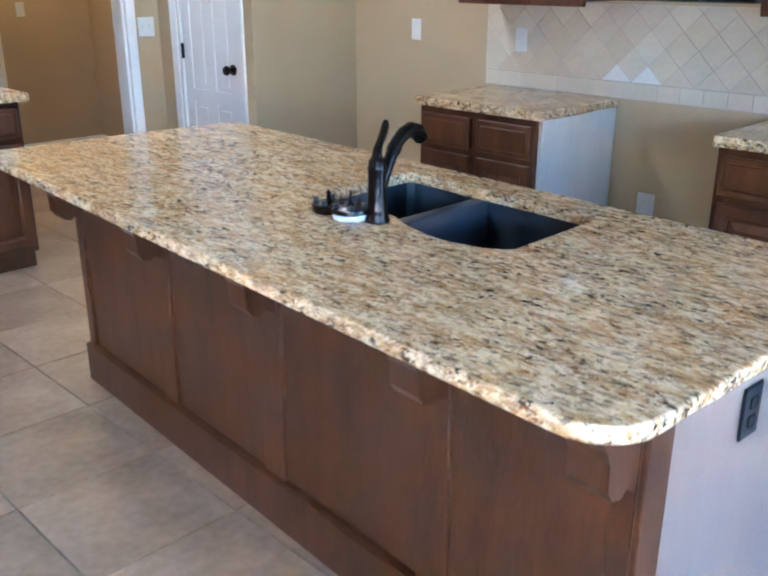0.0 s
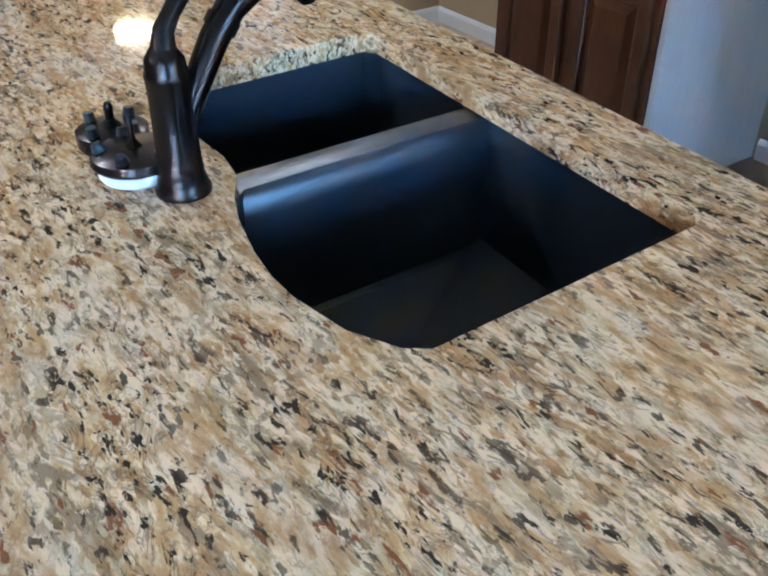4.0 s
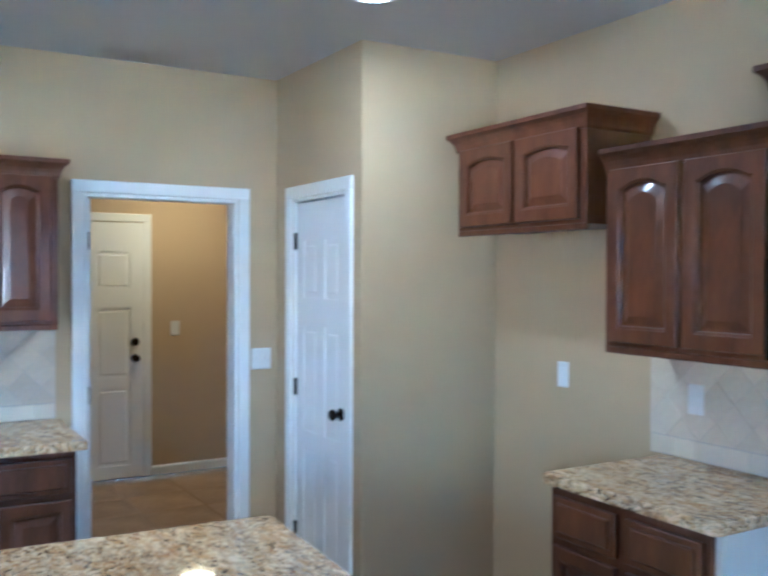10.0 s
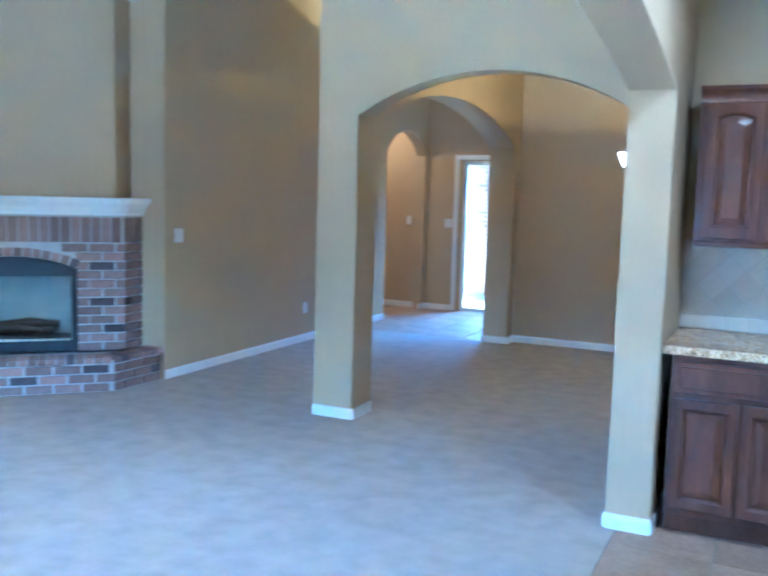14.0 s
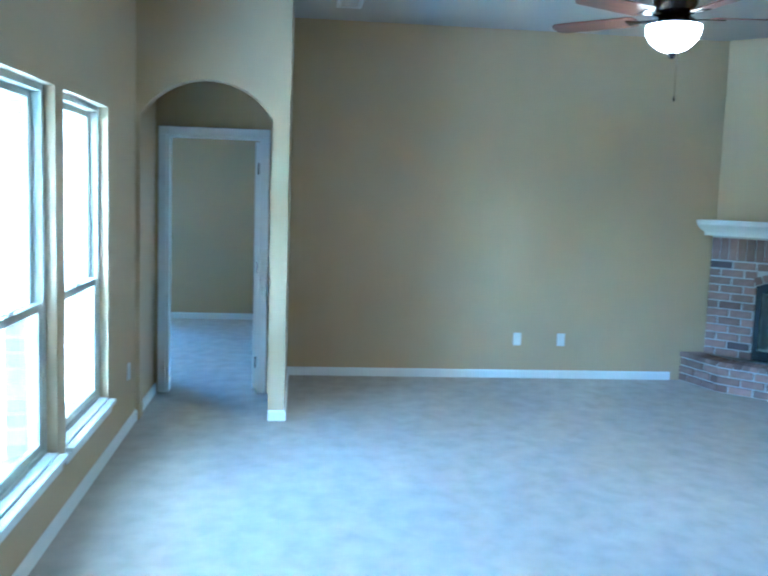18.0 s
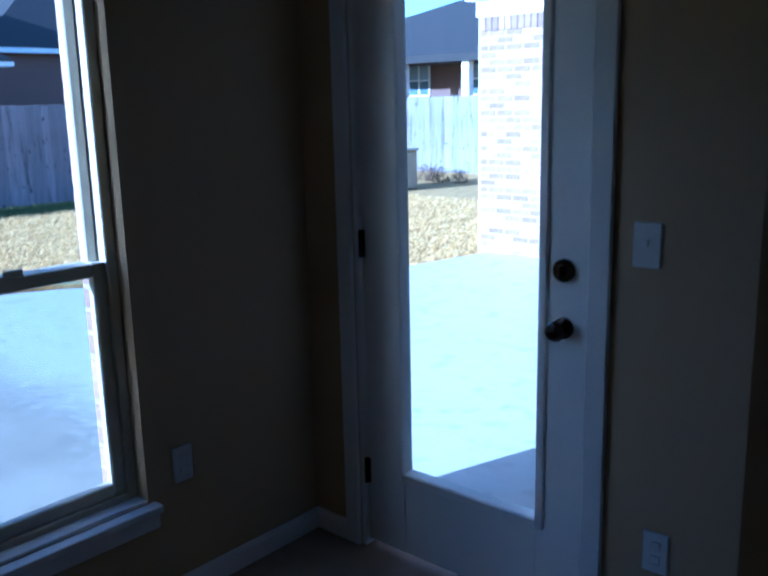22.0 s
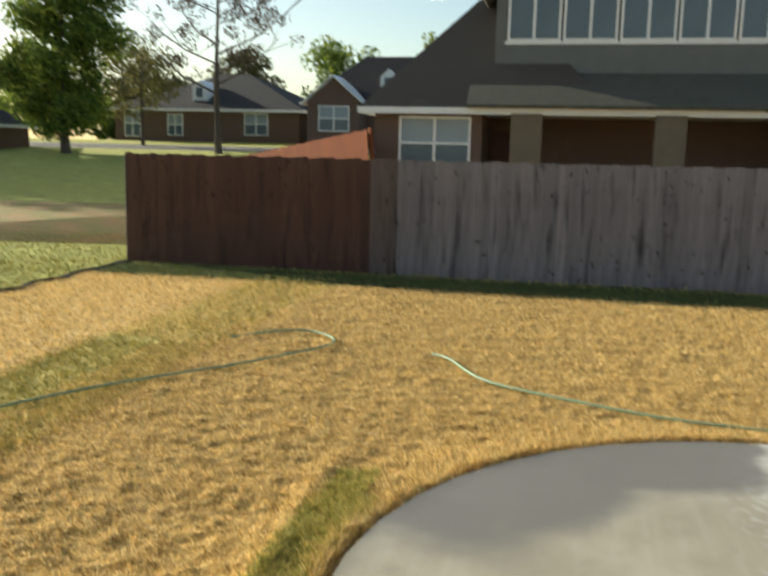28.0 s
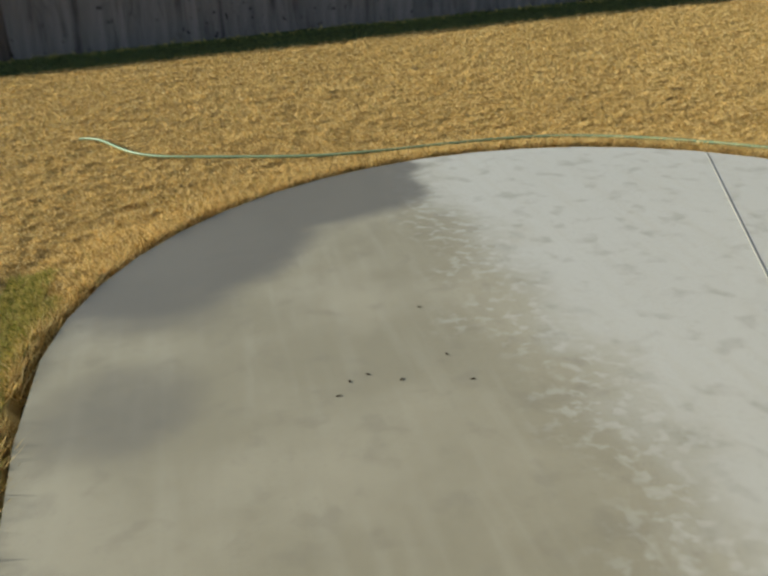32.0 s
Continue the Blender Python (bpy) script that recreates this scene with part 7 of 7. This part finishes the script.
window_unit(nb, pose(-6.0, -22.27, 1.5 + G, 0, 0, 180), 0.5, 1.0, 0, True)
sw = window_unit(nb, pose(7.13, -23.9, 1.2 + G, 0, 0, 90), 1.2, 1.35, 1, True)
for x, hw in ((3.23, 0.38), (-0.15, 0.36), (-3.4, 0.3)):
    b = bmesh.new()
    cuboid(b, x - hw, -22.3, 0, x + hw, -21.9, 2.66 + G, 0.01)
    part("porch_post", b, material("tan_post", (0.17, 0.135, 0.095), 0.8, scale=4, fine=50), nb)
b = bmesh.new()
cuboid(b, 3.62, -24.42, 0.1, 4.30, -24.36, 2.3 + G)
part("door", b, material("dark_red_door", (0.10, 0.03, 0.02), 0.5, scale=4, fine=40), nb)


def far_house(x0, y0, x1, y1, tall, rise, label, gable=None, dormers=(), wins=(), ewins=(), porch=0):
    o = thing("far_house", (0, 0, gz(y1)), label, "house", "houses along the street")
    b = bmesh.new()
    cuboid(b, x0, y0, -0.5, x1, y1, tall)
    part("wall", b, BRICKW, o)
    b = bmesh.new()
    hip_roof(b, x0, y0, x1, y1, tall + 0.02, rise)
    part("roof", b, ROOF, o)
    fascia(o, x0, y0, x1, y1, tall + 0.02)
    if gable:
        gx0, gx1, gtop = gable
        b = bmesh.new()
        prism(b, [(gx0, 0), (gx1, 0), (gx1, tall), ((gx0 + gx1) / 2, gtop), (gx0, tall)], 2.0, Matrix(((1, 0, 0, 0), (0, 0, 1, y1 - 0.4), (0, 1, 0, 0), (0, 0, 0, 1))))
        part("gable", b, BRICKW, o)
        b = bmesh.new()
        for s in (-1, 1):
            m = (gx0 + gx1) / 2
            e = gx1 + 0.3 if s > 0 else gx0 - 0.3
            prism(b, [(m, gtop + 0.02), (e, tall - 0.20), (e, tall - 0.10), (m, gtop + 0.13)], 2.3, Matrix(((1, 0, 0, 0), (0, 0, 1, y1 - 0.5), (0, 1, 0, 0), (0, 0, 0, 1))))
        part("gable_trim", b, TRIM, o)
    for dx, dz in dormers:
        b = bmesh.new()
        prism(b, [(dx - 0.45, dz), (dx + 0.45, dz), (dx + 0.45, dz + 0.8), (dx, dz + 1.25), (dx - 0.45, dz + 0.8)], 2.2, Matrix(((1, 0, 0, 0), (0, 0, 1, y1 - 2.8), (0, 1, 0, 0), (0, 0, 0, 1))))
        d = part("dormer", b, TRIM, o)
        window_unit(d, pose(dx + 0.22, y1 - 0.58, dz + 0.2, 0, 0, 180), 0.44, 0.6, 0, False)
    if porch:
        b = bmesh.new()
        cuboid(b, x1 + 0.03, y0, tall - 0.30, x1 + porch, y1, tall - 0.02)
        part("porch_roof", b, ROOF, o)
        for k in range(5):
            b = bmesh.new()
            cuboid(b, x1 + porch - 0.45, y1 - 1.6 - 3.0 * k, -0.5, x1 + porch - 0.15, y1 - 1.3 - 3.0 * k, tall - 0.3)
            part("porch_post", b, TRIM, o)
    for wy, wz, ww, wh in ewins:
        window_unit(o, pose(x1 + 0.03, wy, wz, 0, 0, 90), ww, wh, 1, True)
    for wx, wz, ww, wh in wins:
        window_unit(o, pose(wx + ww, y1 + 0.03 + (1.6 if gable and gable[0] < wx < gable[1] else 0), wz, 0, 0, 180), ww, wh, 1, True)
    return o


far_house(8.4, -52.6, 16.6, -47.4, 2.45, 2.75, "brick house with a front gable and two white dormers", (13.3, 16.2, 3.7), ((12.2, 3.1), (10.9, 3.1)), ((13.9, 0.9, 1.6, 1.25), (11.4, 0.9, 1.2, 1.2)))
far_house(18.0, -60, 30.0, -50, 1.95, 2.5, "low brick house with a dark hip roof behind the trees", None, ((24.6, 2.5),), ((28.3, 0.3, 1.0, 1.5), (20, 0.5, 1.4, 1.2), (25.5, 0.4, 0.9, 1.2)))
far_house(30.6, -42, 44.0, -34, 1.6, 2.6, "low brick house in shade with a dark roof", None, (), ())
far_house(-39, -31, -25, -15.5, 3.3, 3.0, "brick house with blue-grey roof beyond the side fence", None, (), (), ((-24.3, 1.85, 1.0, 1.15), (-21.5, 1.85, 1.0, 1.15), (-18.5, 1.85, 1.0, 1.15)), porch=2.6)
far_house(-42, -11, -27, 3, 2.3, 4.2, "brick house with a dark roof beyond the side fence", None, (), (), ((-8.5, 0.9, 1.0, 1.15), (-3.5, 0.9, 1.0, 1.15)))
far_house(-20, -40, -10, -27, 2.9, 3.6, "brick house with a dark roof behind the fence", None, (), ())

# ---- trees ----
LEAFY = blade_material("green_leaves", [(0.0, (0.05, 0.09, 0.015)), (0.5, (0.12, 0.18, 0.03)), (1.0, (0.26, 0.30, 0.06))], 0.45)
DRYL = blade_material("brown_leaves", [(0.0, (0.06, 0.035, 0.02)), (1.0, (0.14, 0.09, 0.05))])
BARK = material("grey_bark", (0.13, 0.10, 0.08), 0.95, second=(0.07, 0.055, 0.045), scale=6, fine=40, stretch=(6, 6, 1), bump=0.6)


def crown_mesh_of(spots, n, size, seed, mat, name="crown"):
    """Many small leaves about limb ends: spots of (x, y, z, spread)."""
    r = np.random.RandomState(seed)
    sp = np.array(spots)
    p = sp[:, 3] ** 2
    k = r.choice(len(sp), n, p=p / p.sum())
    d = r.randn(n, 3)
    d /= np.linalg.norm(d, axis=1)[:, None]
    c = sp[k, :3] + d * (sp[k, 3] * r.rand(n) ** 0.45)[:, None] * np.array([1, 1, 0.8])
    u, v = r.randn(n, 3), r.randn(n, 3)
    u *= (size * (0.5 + r.rand(n)) / np.linalg.norm(u, axis=1))[:, None]
    v *= (size * 0.5 / np.linalg.norm(v, axis=1))[:, None]
    verts = np.stack([c - u, c + v, c + u, c - v], 1).reshape(-1, 3)
    me = bpy.data.meshes.new(name)
    me.from_pydata(verts.tolist(), [], np.arange(4 * n).reshape(-1, 4).tolist())
    me.materials.append(mat)
    return me


def tree(x, y, tall, trunk, spread, leaves, size, mat, label, seed, limbs=9, bare=0.35, narrow=1.0, twigs=0):
    r = random.Random(seed)
    o = thing("tree", (x, y, gz(y)), label, "tree", "")
    b = bmesh.new()
    top = tall * 0.86
    tube(b, [(0, 0, -0.1), (0.02, 0, 0.2), (trunk * 0.4, 0.05, top * 0.35), (-trunk * 0.3, 0.1, top * 0.7), (0, 0, top)], [trunk * 1.25, trunk, trunk * 0.75, trunk * 0.4, 0.02], 10)
    part("trunk", b, BARK, o, smooth=True)
    spots = []
    for k in range(limbs):
        f = bare + (1 - bare) * (k + 0.5) / limbs
        z0 = top * f * 0.92
        a = k * 2.4 + r.uniform(-0.4, 0.4)
        ln = spread * (1.15 - 0.75 * abs(f - 0.5) * narrow) * r.uniform(0.75, 1.1)
        e = (math.cos(a) * ln, math.sin(a) * ln, z0 + ln * r.uniform(0.35, 0.8))
        mid = (e[0] * 0.5, e[1] * 0.5, z0 + (e[2] - z0) * 0.35)
        b = bmesh.new()
        tube(b, [(0, 0, z0), mid, e], [trunk * 0.35 * (1.1 - f * 0.6), trunk * 0.2, 0.012], 6)
        for q in range(twigs):
            t = r.uniform(0.35, 1.0)
            s = Vector((e[0] * t, e[1] * t, z0 + (e[2] - z0) * t ** 1.5))
            w = Vector((r.uniform(-1, 1), r.uniform(-1, 1), r.uniform(0.1, 1.0))).normalized() * spread * r.uniform(0.25, 0.55)
            tube(b, [s, s + w * 0.5 + Vector((0, 0, 0.05)), s + w], [0.02, 0.013, 0.006], 4)
            spots.append((*(s + w), spread * 0.13))
        part("limb", b, BARK, o, smooth=True)
        if not twigs:
            spots.append((*e, spread * r.uniform(0.42, 0.62)))
            spots.append((*mid, spread * r.uniform(0.3, 0.5)))
    if not twigs:
        spots.append((0, 0, top, spread * 0.5))
    c = new("crown", crown_mesh_of(spots, leaves, size, seed, mat))
    c.parent = o
    return o


tree(25.9, -38.0, 10.8, 0.24, 2.05, 21000, 0.15, LEAFY, "tall green leafy tree beyond the yard", 11, 20, 0.06, 0.7)
tree(18.9, -40.0, 11.0, 0.19, 3.5, 4200, 0.10, DRYL, "thin nearly bare tree with a few brown leaves", 12, 13, 0.30, 0.5, twigs=9)
for k, (x, y, h, s) in enumerate(((29.2, -70, 8.0, 2.2), (20.6, -70, 8.4, 2.5), (12.2, -70, 9.0, 2.3), (38.5, -70, 7.0, 2.6), (51.0, -70, 7.0, 3.0), (45.0, -66, 6.5, 2.8), (33.5, -66, 5.0, 2.0))):
    tree(x, y, h, 0.24, s, 3200, 0.24, LEAFY if k % 3 else blade_material("olive_leaves_%d" % k, [(0, (0.06, 0.06, 0.02)), (1, (0.17, 0.15, 0.05))]), "distant leafy tree behind the houses", 20 + k, 12, 0.2, 0.6)

tree(25.5, -45.0, 6.0, 0.12, 1.7, 2200, 0.14, blade_material("olive_leaves", [(0, (0.08, 0.08, 0.025)), (1, (0.20, 0.18, 0.06))], 0.3), "thin olive-leaved tree before the low house", 41, 12, 0.3, 0.6)
# trees out of view, added so that their shadows darken the next lot
for k, (x, y, h) in enumerate(((43.0, -33.0, 11.5), (46.0, -38.0, 12.0), (50.0, -35.0, 12.5), (53.0, -42.0, 13.0))):
    tree(x, y, h, 0.24, 3.4, 5000, 0.30, LEAFY, "unseen leafy tree added to shade the next lot", 60 + k, 16, 0.1, 0.6)

wr = random.Random(77)
woods = thing("far_woods", (0, 0, 0), "dark green woods along the horizon", "trees")
spots = [(-70 + 3.2 * k + wr.uniform(-1, 1), -88 + wr.uniform(-3, 3), 3.2 + wr.uniform(0, 2.6), wr.uniform(2.0, 3.4)) for k in range(62)]
tagged(new("crown", crown_mesh_of(spots, 26000, 0.55, 91, LEAFY)), kind="stuff").parent = woods

# things by the side fence
AC = material("tan_metal", (0.38, 0.33, 0.22), 0.6, scale=4, fine=50)
u = thing("utility_box", pose(-9.55, -9.55, GZ), "tan metal utility box standing on the side lawn", "utility box")
b = bmesh.new()
cuboid(b, -0.45, -0.45, 0, 0.45, 0.45, 0.75, 0.03)
part("case", b, AC, u)
b = bmesh.new()
cuboid(b, 0.45, -0.2, 0.25, 0.456, 0.1, 0.55)
part("sticker", b, PLATE, u)
b = bmesh.new()
cuboid(b, -0.48, -0.48, 0.75, 0.48, 0.48, 0.80, 0.02)
part("lid", b, AC, u)
sh = thing("shrub", pose(-11.4, -10.0, GZ), "low dark brownish shrub by the side fence", "shrub")
c = new("leaves", crown_mesh_of([(0, 0, 0.14, 0.28), (0.2, 0.5, 0.14, 0.26), (0.1, 0.95, 0.12, 0.24)], 900, 0.03, 3, DRYL, "leaves"))
c.parent = sh
b = bmesh.new()
tube(b, [(0, 0, -0.02), (0.05, 0.2, 0.2), (0.1, 0.4, 0.4)], [0.03, 0.02, 0.008], 6)
part("stem", b, BARK, sh)
